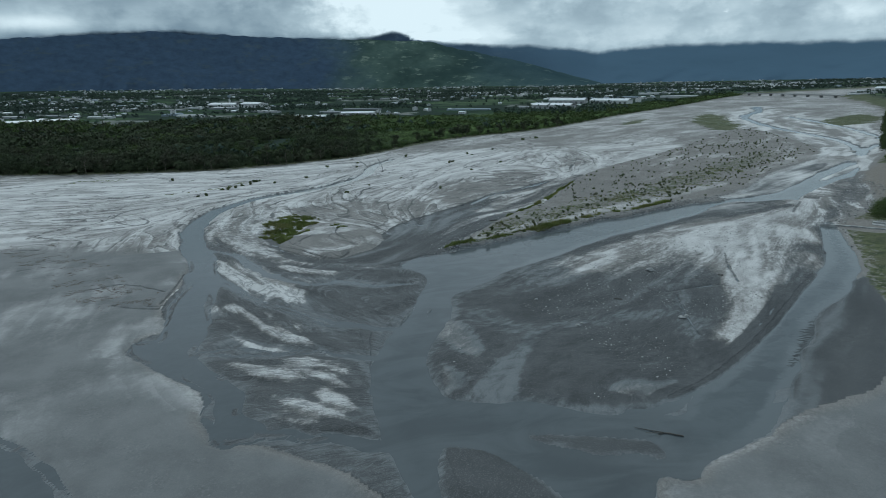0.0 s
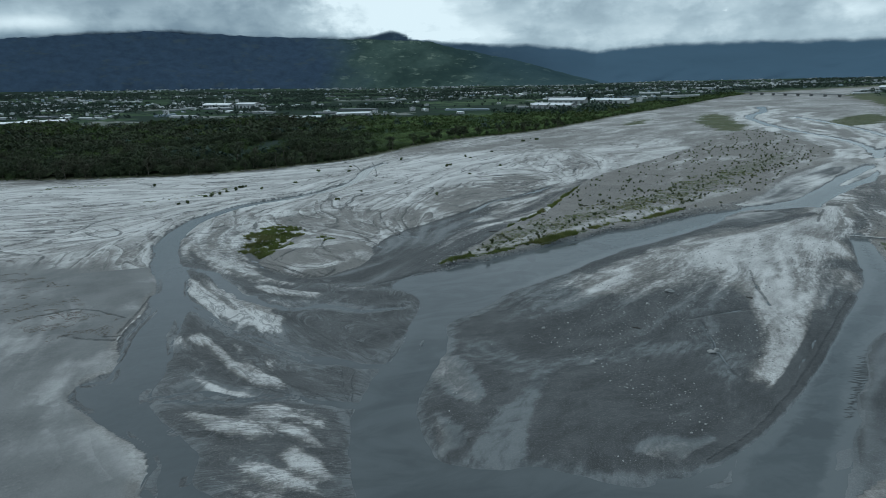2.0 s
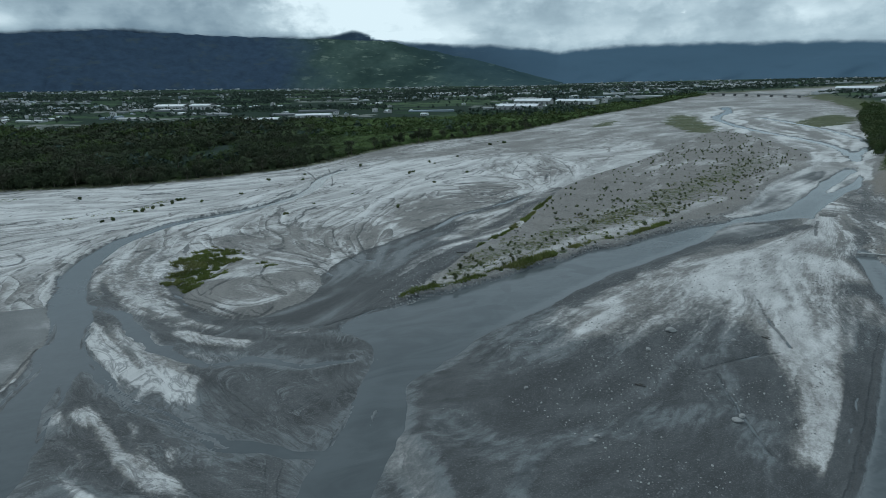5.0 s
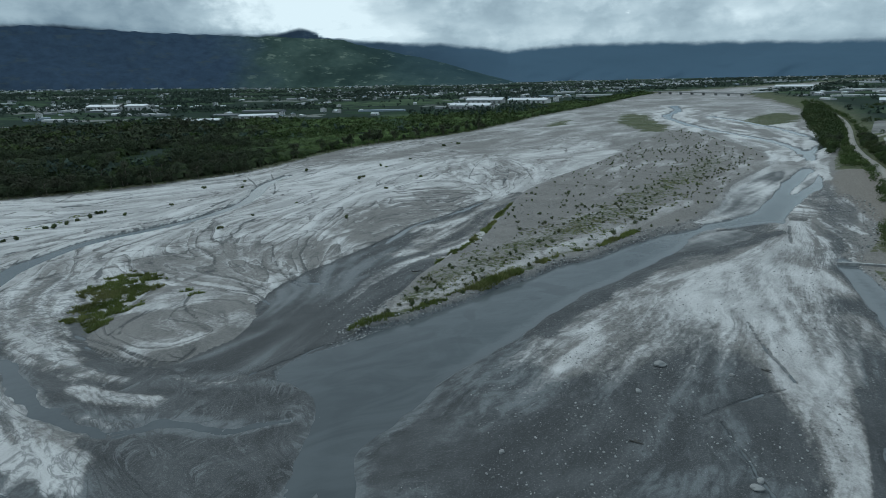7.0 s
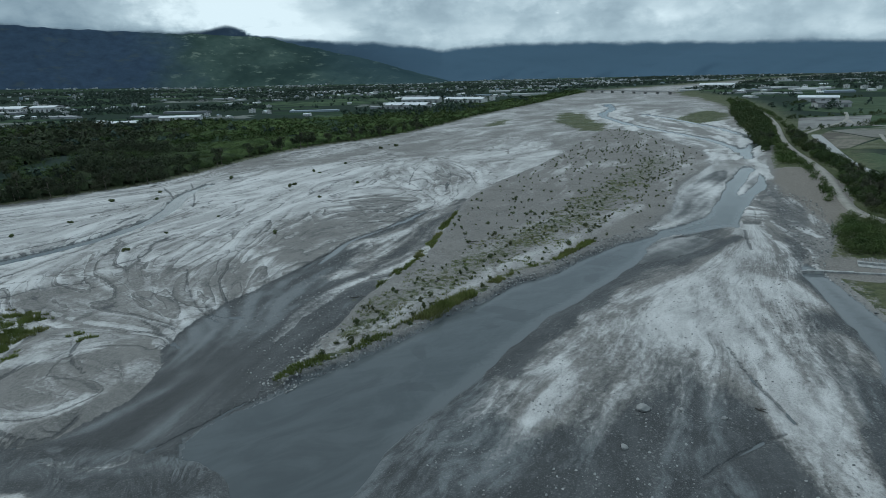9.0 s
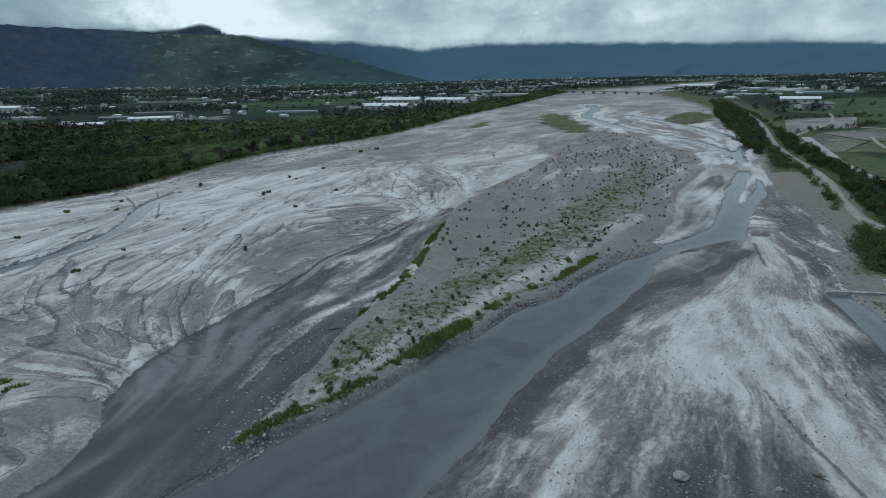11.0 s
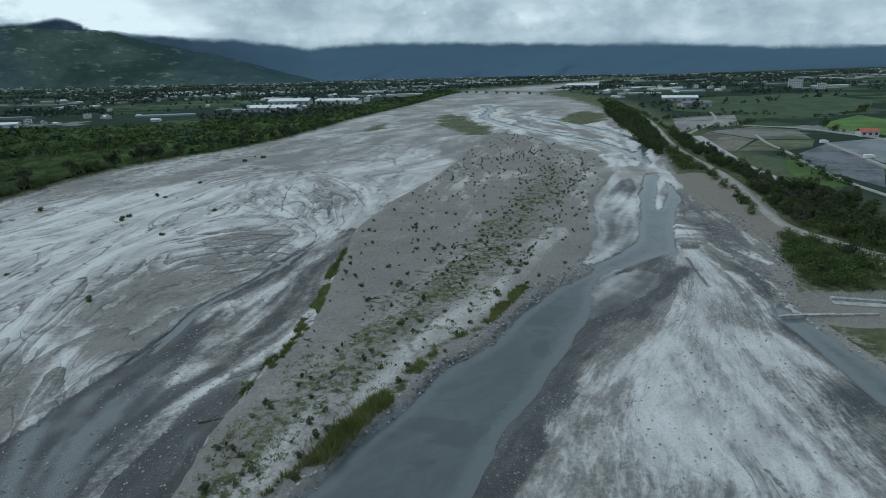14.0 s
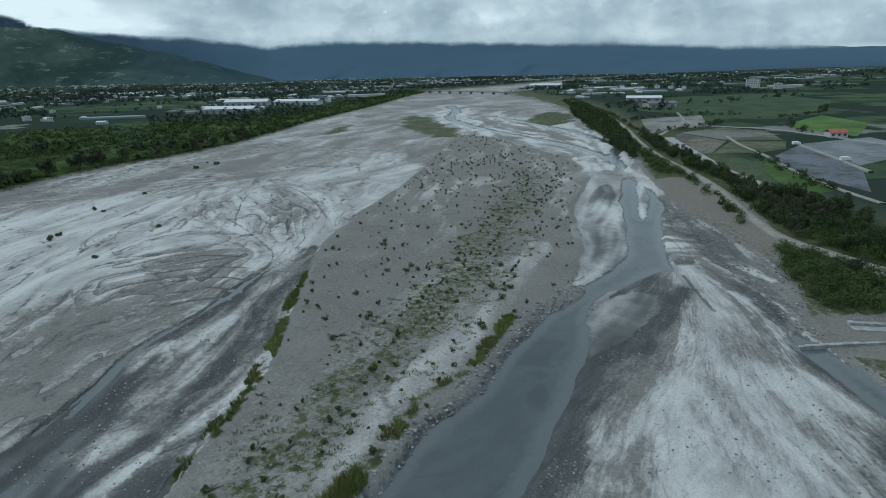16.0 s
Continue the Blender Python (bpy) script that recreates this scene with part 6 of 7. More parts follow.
# leaf colours carry a blue tint painted in for distance haze
groves = part("groves", mesh_from("groves", *scatter(grove_shapes, hx[keep], hy[keep], np.random.RandomState(104).uniform(0.5, 1.05, keep.sum()), 105)), foliage("grove_leaves", (0.031, 0.049, 0.042), (0.064, 0.092, 0.070), (0.042, 0.052, 0.036), 0.3))
tagged(groves, "dark tree groves and hedges between the fields", "trees", kind="stuff")

# trees and scrub on the east bank
tx, ty = dotted(215, 760, 145, 640, 4.8, 121)
nearest = np.argsort(np.hypot(tx - 45, ty - 120))
tx, ty = tx[nearest], ty[nearest]
north = inside(TREES_NORTH, tx, ty, 20)
road_side = inside(TREES_ROAD, tx, ty, 20)
off_road = along(ROAD, tx, ty, 4.5) < 0
who = ((north > 0) | (road_side > 0)) & off_road & (np.random.RandomState(122).rand(tx.size) < 0.92)
bank_kinds = [tree(130 + k, h, w, 1100, LEAF_BANK if k != 2 else LEAF_DARK, l, "trees along the levee road", 0.3, 0.05) for k, (h, w, l) in enumerate((
    (6.2, 6.6, "dark green leafy tree beside the levee road"), (4.8, 6.0, "bushy mid-green tree beside the levee road"), (7.2, 6.4, "taller dark tree beside the levee road"), (4.0, 5.6, "low rounded green tree beside the levee road")))]
planted(bank_kinds, tx[who][:170], ty[who][:170], 131, 0.6, 1.05)
if who.sum() > 170:
    far_line = part("levee_woods", mesh_from("levee_woods", *scatter([crown(135 + k, 150, 6.0, 7.6, -0.05, 0.6, 10) for k in range(5)], tx[who][170:], ty[who][170:], np.random.RandomState(132).uniform(0.6, 1.1, who.sum() - 170), 133)), LEAF_BANK)
    tagged(far_line, "dense green tree belt along the levee", "trees", kind="stuff")
sx, sy = dotted(190, 262, 150, 196, 2.6, 141)
who = (inside(SHRUB_BANK, sx, sy, 20) > 0.5) & (along(ROAD, sx, sy, 3.5) < 0)
lx, ly = dotted(255, 800, 190, 690, 3.4, 144)
left_of_road = (along([(774, 650), (625, 509), (519.9, 417), (416, 341), (359.5, 294), (337.3, 272)], lx, ly, 9) > 0) & (along(ROAD, lx, ly, 3.2) < 0) & (inside(RIGHT_LAND, lx, ly, 10, 1) > 3)
verge = (along(ROAD, lx, ly, 6.5) > 0) & (along(ROAD, lx, ly, 3.0) < 0) & (fbm(lx / 12, ly / 12, 145) > 0.5)
both_sides = left_of_road | verge
scrub_shapes = [crown(150 + k, 330, 2.0, 3.9, -0.1, 0.16, 9) for k in range(6)]
scrub = part("bank_scrub", mesh_from("bank_scrub", *scatter(scrub_shapes, sx[who], sy[who], np.random.RandomState(142).uniform(0.6, 1.6, who.sum()), 143)), LEAF_SCRUB)
lv = part("levee_scrub", mesh_from("levee_scrub", *scatter([crown(156 + k, 170, 2.3, 3.9, -0.1, 0.26, 8) for k in range(5)], lx[both_sides], ly[both_sides], np.random.RandomState(146).uniform(0.6, 1.4, both_sides.sum()), 147)), LEAF_SCRUB)
tagged(lv, "green scrub along both sides of the levee track", "scrub", kind="stuff")
tagged(scrub, "thick bright green scrub covering the river bank", "scrub", kind="stuff")

# hedges and clumps between the eastern plots
ex_, ey_ = dotted(280, 900, 170, 620, 5.5, 148)
hedge = np.max([along(l, ex_, ey_, w) for l, w in (([(470, 352), (500, 345), (527, 333), (560, 345)], 5.0), ([(548, 415), (622, 392), (640, 360)], 5.0), ([(392, 252), (372, 238), (352, 226)], 3.5), ([(318, 196), (338, 214)], 4.0), ([(600, 300), (560, 290), (520, 262)], 3.0), ([(620, 330), (700, 303), (800, 330)], 4.0), ([(700, 520), (830, 570), (1000, 520)], 6.0))], 0)
hedge = (hedge > 0) & (np.random.RandomState(149).rand(ex_.size) < 0.75)
hb = part("field_hedges", mesh_from("field_hedges", *scatter([crown(155 + k, 120, 4.2, 6.0, -0.05, 0.5, 8) for k in range(5)], ex_[hedge], ey_[hedge], np.random.RandomState(151).uniform(0.4, 0.9, hedge.sum()), 152)), LEAF_BANK)
tagged(hb, "dark green hedges and clumps between the plots", "hedge", kind="stuff")

# shrubs of the gravel island
def shrub(seed, high, wide, leaves, label, leaf=0.19):
    top = empty("shrub", label, "shrub", "shrubs on the gravel island")
    part("foliage", mesh_from("foliage", *crown(seed, leaves, high, wide, -0.08, leaf, 7)), LEAF_SHRUB, top)
    part("stem", trunk_mesh(high * 0.9, 0.03, seed, 6), BARK, top)
    return top


ix, iy = dotted(34, 400, 170, 490, 2.9, 161)
depth_in = inside(ISLAND, ix, iy, 20)
south = along([(52, 186), (90, 206), (130, 228), (165, 243), (215, 277), (290, 320)], ix, iy, 14)
row = along([(221, 357), (264, 367), (324, 373)], ix, iy, 5)
chance = np.where(depth_in > 1.2, 0.17 + 0.22 * (south > 0) + 0.5 * (row > 0) + 0.06 * (ix < 110), 0) * np.clip(1.3 * fbm(ix / 9, iy / 9, 162, 3) - 0.1, 0, 1) * 1.7
who = np.random.RandomState(163).rand(ix.size) < chance
ix, iy = ix[who], iy[who]
order = np.argsort(np.hypot(ix - 50, iy - 140))
ix, iy = ix[order], iy[order]
shrub_kinds = [shrub(170 + k, h, w, 280, l) for k, (h, w, l) in enumerate((
    (1.7, 1.5, "dark green upright shrub on grey gravel"), (1.2, 1.7, "olive-green shrub on grey gravel"), (0.9, 1.4, "low dry grey-green shrub on gravel"), (2.0, 1.4, "tall dark narrow shrub on grey gravel"), (1.3, 2.2, "spreading yellow-green shrub on gravel")))]
planted(shrub_kinds, ix[:290], iy[:290], 171, 0.4, 1.0, 0.05, 0.002)
if len(ix) > 290:
    more = part("far_island_shrubs", mesh_from("far_island_shrubs", *scatter([crown(180 + k, 24, 1.5, 1.7, 0, 0.4, 4) for k in range(4)], ix[290:], iy[290:], np.random.RandomState(181).uniform(0.35, 0.85, len(ix) - 290), 182)), LEAF_SHRUB)
    tagged(more, "scattered dark shrubs on the far gravel island", "shrub", kind="stuff")

# lone bushes of the open bed
bush_kinds = [shrub(190 + k, h, w, 620, l, 0.3) for k, (h, w, l) in enumerate(((1.9, 3.2, "dark bush standing alone on pale silt"), (1.3, 4.4, "spreading green bush on pale silt"), (1.0, 3.0, "low ragged bush caught with drift on pale silt")))]
for b in bush_kinds:
    tagged(b, group="lone bushes on the silt plain")
bx = np.array([-56.9, -53.8, -50.9, -47.6, -43.8, -41.7, -39.6, -12.7, 0.3, 19.0, 7.3, 8.6, 41.0, 80.1, 83.7, 102.7, 104.7, 128.4, -61.8, -66.2, 173.5, 186.0, 187.8, 113.1, 86.8, 21.0, -30.2, 57.2, 55.7, 21.2, -91.2])
by = np.array([319.4, 317.9, 323.9, 328.9, 331.7, 340.2, 341.7, 342.9, 380.4, 374.3, 285.9, 287.3, 321.6, 369.0, 373.4, 408.3, 401.9, 428.1, 302.8, 302.2, 485.5, 500.2, 489.7, 359.6, 335.3, 303.6, 329.8, 413.2, 282.2, 392.4, 363.3])
planted(bush_kinds, bx, by, 191, 0.4, 0.8)

# grass: on the banks, the green patches and the far bars
def grass_shape(seed, blades, high, wide):
    r = np.random.RandomState(seed)
    a, d = r.rand(blades) * 6.283, r.rand(blades) ** 0.5 * wide * 0.5
    root = np.stack([np.cos(a) * d, np.sin(a) * d, np.zeros(blades)], -1)
    h = high * r.uniform(0.5, 1.1, blades)
    side = np.stack([-np.sin(a * 3), np.cos(a * 3), np.zeros(blades)], -1) * 0.055
    tip = root + np.stack([np.cos(a) * h * 0.45, np.sin(a) * h * 0.45, h], -1)
    return np.stack([root - side, root + side, tip], 1).reshape(-1, 3), np.arange(blades * 3).reshape(-1, 3)


tuft = [grass_shape(200 + k, 42, 0.75, 1.0) for k in range(5)]
gx, gy = dotted(-32, 150, 165, 285, 0.72, 201)
bank = along(GRASS_BANK, gx, gy, 1.3)
verge_west = along(GRASS_BANK_WEST, gx, gy, 1.5)
thick = along([(71, 186.5), (78, 189.6), (87, 193.6)], gx, gy, 1.7)
patch = np.max([inside(g, gx, gy, 10) for g in GREEN_PATCHES], 0)
tint = fbm(gx / 5, gy / 5, 202, 3)
who = ((bank > 0) & (tint > 0.5) | (verge_west > 0) & (tint > 0.44) | (thick > 0) | (patch + 14 * (fbm(gx / 6, gy / 3, 119, 4) - 0.5) > 0) & (fbm(gx / 1.8, gy / 1.8, 205, 3) > 0.42)) & (height(gx, gy) > 0.25)
turf = part("bank_grass", mesh_from("bank_grass", *scatter(tuft, gx[who], gy[who], np.where(thick[who] > 0, 1.5, 1.0) * np.random.RandomState(203).uniform(0.6, 1.2, who.sum()), 204)), GRASS)
tagged(turf, "rough green grass along the gravel banks", "grass", kind="stuff")
ex, ey = dotted(-160, 260, 185, 400, 1.6, 206)
ex_south = along([(52, 186), (90, 206), (130, 228), (165, 243), (215, 277)], ex, ey, 13)
rows_w = np.maximum(along([(-85.4, 313.4), (-72.1, 316.6), (-58.6, 321.8), (-46.2, 345.1)], ex, ey, 2.2), along([(-151, 372.5), (-143, 380), (-127.5, 371.8), (-119.6, 377)], ex, ey, 3.5))
who = ((ex_south > 0) & (inside(ISLAND, ex, ey, 10) > 2) & (fbm(ex / 5, ey / 5, 207, 4) > 0.56)) | (rows_w > 0) & (fbm(ex / 3, ey / 3, 208) > 0.5)
herb = part("low_herbs", mesh_from("low_herbs", *scatter([grass_shape(210 + k, 26, 0.4, 1.3) for k in range(5)], ex[who], ey[who], np.random.RandomState(209).uniform(0.6, 1.3, who.sum()), 211)), GRASS)
tagged(herb, "sparse yellow-green herbs on the gravel island", "plants", kind="stuff")


# ---- stones ----
def stone_shape(seed):
    r = np.random.RandomState(seed)
    bm = bmesh.new()
    bmesh.ops.create_icosphere(bm, subdivisions=1, radius=0.5)
    v = np.array([list(q.co) for q in bm.verts])
    f = np.array([[q.index for q in p.verts] for p in bm.faces])
    bm.free()
    v = v * (1 + r.uniform(-0.22, 0.22, (len(v), 1))) * [1.0, r.uniform(0.6, 0.9), r.uniform(0.4, 0.62)]
    return v + [0, 0, 0.1], f


def stone_material():
    m, n = material("river_stone")
    rand = n.add("ShaderNodeNewGeometry").outputs["Random Per Island"]
    c = n.mix(n.step(rand, 0.15, 0.95), (0.11, 0.115, 0.115), (0.36, 0.365, 0.355))
    c = n.mix(n.math("MULTIPLY", n.noise(n.pos(), 7.0, 4), 0.5), c, (0.16, 0.165, 0.165))
    n.surface(Base_Color=c, Roughness=0.85, Normal=n.bump(n.noise(n.pos(), 9.0, 4), 0.4, 0.05))
    return m


STONE = stone_material()
stones = [stone_shape(220 + k) for k in range(6)]
r = np.random.RandomState(221)
qx, qy = dotted(15, 215, 70, 215, 0.9, 222)
fan_in, fw = inside(FAN, qx, qy, 10), inside(FAN_WHITE, qx, qy, 40)
speck = fbm(qx / 14, qy / 14, 223, 4)
who = (fan_in > 4) & (fw > -42) & ((speck > 0.53) | (fw > -6)) & (r.rand(qx.size) < np.where(fw > -3, 0.3, 0.75))
px, py = dotted(30, 260, 160, 300, 0.62, 224)
isle = inside(ISLAND, px, py, 10)
rubble = np.minimum(np.minimum(isle + 3.6, 1.2 - isle), np.minimum(172 - px, 0.45 * px + 157 + 6 - py + 5))
who2 = (rubble > 0) & (r.rand(px.size) < 0.6) | (isle > 1) & (fbm(px / 7, py / 7, 225, 4) > 0.5) & (r.rand(px.size) < np.where(px < 150, 0.3, 0.12))
who2 |= (inside(DARK_CHANNEL, px, py, 5) > 0) & (fbm(px / 8, py / 8, 226, 4) > 0.48) & (r.rand(px.size) < 0.3)
rx, ry = dotted(160, 262, 118, 240, 0.9, 227)
edge = inside(RIGHT_LAND, rx, ry, 14, 1)
who3 = (np.abs(edge + 2) < 3.0) & (r.rand(rx.size) < 0.55) | (inside(DARK_EAST, rx, ry, 5) > 0) & (fbm(rx / 5, ry / 5, 229, 3) > 0.46) & (r.rand(rx.size) < 0.5)
ax_, ay_ = np.concatenate([qx[who], px[who2], rx[who3]]), np.concatenate([qy[who], py[who2], ry[who3]])
size = np.concatenate([0.12 + 0.45 * r.rand(who.sum()) ** 3.5, np.where(rubble[who2] > 0, 0.22, 0.15) + np.where(rubble[who2] > 0, 0.75, 0.45) * r.rand(who2.sum()) ** 2.5, 0.25 + 0.7 * r.rand(who3.sum()) ** 2])
dry = height(ax_, ay_) > -0.05
pebbles = part("river_stones", mesh_from("river_stones", *scatter(stones, ax_[dry], ay_[dry], size[dry], 228)), STONE)
tagged(pebbles, "loose grey river stones strewn over the gravel", "stones", kind="stuff")


def boulder(seed, size, label):
    bm = bmesh.new()
    bmesh.ops.create_icosphere(bm, subdivisions=3, radius=0.5)
    rr = random.Random(seed)
    sx_, sy_, sz_ = rr.uniform(0.95, 1.2), rr.uniform(0.7, 0.9), rr.uniform(0.5, 0.65)
    for v in bm.verts:
        k = 1 + 0.35 * (noise.noise(v.co * 2.2 + Vector((seed, 0, 0)))) + 0.12 * noise.noise(v.co * 6)
        v.co = Vector((v.co.x * sx_, v.co.y * sy_, v.co.z * sz_ + 0.12)) * k * size
    ob = part("boulder", bm, STONE)
    return tagged(ob, label, "rock", "boulders on the gravel fan")


for seed, (x, y, s, label) in enumerate(((87.9, 136.3, 2.1, "large pale boulder resting on the gravel fan"), (77.9, 130.1, 1.2, "flat grey boulder on dark gravel"), (76.4, 103.6, 1.5, "pale white boulder on dark silt"), (78.3, 104.8, 1.1, "small pale boulder beside another on silt"),
                                         (51.3, 106, 1.1, "pale boulder at the edge of the dark silt"), (48, 123.9, 0.9, "small grey boulder on dark gravel"), (93, 133, 0.9, "small pale boulder on the gravel fan"), (97, 128, 1.0, "rounded pale boulder on the gravel fan"), (52.6, 107, 0.8, "small white boulder on dark silt"), (70, 188, 0.8, "grey boulder at the water's edge"), (74, 186.2, 0.9, "pale boulder at the water's edge"))):
    o = boulder(seed, s, label)
    o.location = (x, y, ground_z(x, y))
    o.rotation_euler = (0, 0, seed * 1.3)


def driftwood(label, at, length, turn):
    bm = bmesh.new()
    rr = random.Random(int(length * 10))
    for k in range(3):
        made = bmesh.ops.create_cone(bm, cap_ends=True, segments=7, radius1=0.13 - 0.035 * k, radius2=0.05, depth=length * (1 - 0.35 * k))["verts"]
        bmesh.ops.transform(bm, matrix=pose(k * 0.3, k * 0.15, 0.15, 90 - 7 * k, 0, 28 * k), verts=made)
    o = part("driftwood", bm, plain("drift_bark", (0.065, 0.062, 0.056), 0.9, 0.3, 3.0))
    o.location, o.rotation_euler = (*at, ground_z(*at)), (0, 0, radians(turn))
    return tagged(o, label, "log", "driftwood on the river bed")


for k, (x, y, l, t) in enumerate(((62.5, 208.2, 4.0, 70), (87, 222, 2.6, 20), (72, 205, 2.4, 80), (68, 118, 2.2, 40), (104, 126.5, 2.0, 15), (110, 232, 3.0, 60), (84, 206, 2.0, 110))):
    driftwood("dark weathered driftwood log on grey gravel", (x, y), l, t)


def twig_shape(seed):
    r = np.random.RandomState(seed)
    v, f = hut_like(r.uniform(0.5, 1.1), 0.07, 0.1)
    return v, f


def hut_like(w, d, h):
    v = np.array([(-w, -d, 0), (w, -d * 0.4, 0), (w, d * 0.4, 0), (-w, d, 0), (-w, -d, h), (w, -d * 0.4, h * 0.6), (w, d * 0.4, h * 0.6), (-w, d, h)], float)
    return v, np.array([(0, 1, 5), (0, 5, 4), (2, 3, 7), (2, 7, 6), (1, 2, 6), (1, 6, 5), (3, 0, 4), (3, 4, 7), (4, 5, 6), (4, 6, 7)])


zx, zy = dotted(-118, -44, 146, 226, 0.62, 231)
drift_line = along([(-112, 224), (-87, 190), (-70, 168), (-56, 152)], zx, zy, 9) + 16 * (fbm(zx / 12, zy / 8, 232, 4) - 0.5)
on_sand = (inside(SAND_LEFT, zx, zy, 10) > 2) & (drift_line > 2) & (fbm(zx / 4, zy / 2.2, 233, 4) > 0.56)
debris = part("drift_debris", mesh_from("drift_debris", *scatter([twig_shape(234 + k) for k in range(5)], zx[on_sand], zy[on_sand], np.random.RandomState(235).uniform(0.25, 0.75, on_sand.sum()), 236)), plain("drift_litter", (0.105, 0.082, 0.064), 0.95, 0.35, 0.8))
tagged(debris, "brown twigs and litter left along a flood line", "debris", kind="stuff")


# mud ripples in the shallows of the east channel, and a long stranded pole
ripple_v, ripple_f = [], []
rr = random.Random(77)
for k in range(64):
    f = k / 63
    cx, cy = 108 - 25 * f + rr.uniform(-0.5, 0.5), 96.6 - 18.6 * f + rr.uniform(-0.4, 0.4)
    a = math.atan2(-1.1, 4.2) + rr.uniform(-0.2, 0.2)
    half = rr.uniform(0.5, 1.7) * (0.5 + math.sin(math.pi * min(1, f * 1.2 + 0.05)))
    # a low curved ridge: five stations, each a flat triangle in section
    base, wide = len(ripple_v), rr.uniform(0.1, 0.2)
    for s_ in (-1.0, -0.5, 0.0, 0.5, 1.0):
        along_, bow = s_ * half, 0.25 * half * s_ * s_
        w_, h_ = wide * (1.05 - s_ * s_ * 0.8), 0.11 * (1.1 - s_ * s_)
        for off, z in ((-w_, -0.06), (0.0, h_), (w_, -0.06)):
            lx_, ly_ = along_, bow + off
            ripple_v.append((cx + lx_ * math.cos(a) - ly_ * math.sin(a), cy + lx_ * math.sin(a) + ly_ * math.cos(a), z))
    for q in range(4):
        o = base + 3 * q
        ripple_f += [(o, o + 3, o + 4, o + 1), (o + 1, o + 4, o + 5, o + 2)]
ripples = part("mud_ripples", mesh_from("mud_ripples", np.array(ripple_v), np.array(ripple_f), True), plain("wet_mud", (0.068, 0.074, 0.078), 0.7, 0.3, 1.0))
tagged(ripples, "low dark mud ridges in the shallow channel", "mud", kind="stuff")
pole = driftwood("long dark driftwood pole lying in shallow water", (46.4, 65), 7.4, math.degrees(math.atan2(-4.2, 6.6)) - 90)
pole.location.z = 0.0


# ---- roads and fields of the east bank ----
def ribbon(name, pts, half, mat, lift, label, category, rounds=3):
    p = rounded(pts, rounds, closed=False)
    d = np.gradient(p, axis=0)
    d /= np.linalg.norm(d, axis=1)[:, None]
    n = np.stack([-d[:, 1], d[:, 0]], -1)
    cols = []
    for s, drop in ((-1.25, -0.9), (-1, 0), (0, 0.06), (1, 0), (1.25, -0.9)):
        q = p + n * half * s
        z = height(p[:, 0], p[:, 1]) + lift + drop
        cols.append(np.column_stack([q, z]))
    v = np.stack(cols, 1)
    i = np.arange(v.shape[0] * 5).reshape(-1, 5)
    f = np.stack([i[:-1, :-1], i[:-1, 1:], i[1:, 1:], i[1:, :-1]], -1).reshape(-1, 4)
    o = part(name, mesh_from(name, v.reshape(-1, 3), f, True), mat)
    return tagged(o, label, category, kind="structure")


TRACK = plain("gravel_track", (0.25, 0.24, 0.215), 0.95, 0.22, 0.4, bump=0.05)
CONCRETE = plain("weathered_concrete", (0.30, 0.305, 0.30), 0.85, 0.3, 0.8, bump=0.03)
ribbon("road", ROAD, 1.6, TRACK, 0.5, "pale gravel track on the levee", "road")
ribbon("path", [(450.1, 331.3), (366.9, 268.2), (330.9, 238.4), (306.7, 212.5)], 3.0, CONCRETE, 0.35, "pale concrete strip beside the levee", "path")
ribbon("lane", [(560, 372), (528.7, 351.4), (530, 320), (536.8, 294.2), (498.2, 233.5), (470, 190)], 1.8, TRACK, 0.35, "narrow pale farm lane between fields", "lane")
ribbon("access_track", [(227.5, 162), (219, 158), (210.5, 152), (209, 143.5), (210, 120)], 2.0, TRACK, 0.35, "pale gravel access track through the scrub", "track")


ribbon("lane_middle", [(470, 300), (430, 276), (398, 250), (360, 226), (326, 200), (305, 178)], 1.1, TRACK, 0.3, "thin pale lane along the netted field", "lane")
ribbon("lane_north", [(640, 420), (560, 372), (500, 352), (455, 345), (430, 330)], 1.4, TRACK, 0.3, "pale lane beside the bare plot", "lane")
ribbon("lane_cross", [(452, 250), (432, 236), (400, 214), (372, 196)], 1.0, TRACK, 0.75, "thin pale lane across the sheeted field", "lane")


def plot(name, pts, mat, label, thick=0.45):
    """A field: a sheet of soil draped over the ground, with a skirt into it."""
    bm = bmesh.new()
    face = bm.faces.new([bm.verts.new((x, y, 0)) for x, y in pts])
    bm.normal_update()
    if face.normal.z < 0:
        face.normal_flip()
    bmesh.ops.triangulate(bm, faces=bm.faces[:])
    for _ in range(4):
        bmesh.ops.subdivide_edges(bm, edges=bm.edges[:], cuts=1, use_grid_fill=True)
    for v in bm.verts:
        v.co.z = ground_z(v.co.x, v.co.y) + 0.05 + 0.012 * len(pts)
    lower = bmesh.ops.extrude_face_region(bm, geom=bm.faces[:])["geom"]
    for v in lower:
        if isinstance(v, bmesh.types.BMVert):
            v.co.z -= thick
    bmesh.ops.recalc_face_normals(bm, faces=bm.faces[:])
    return tagged(part(name, bm, mat), label, "field", kind="structure")


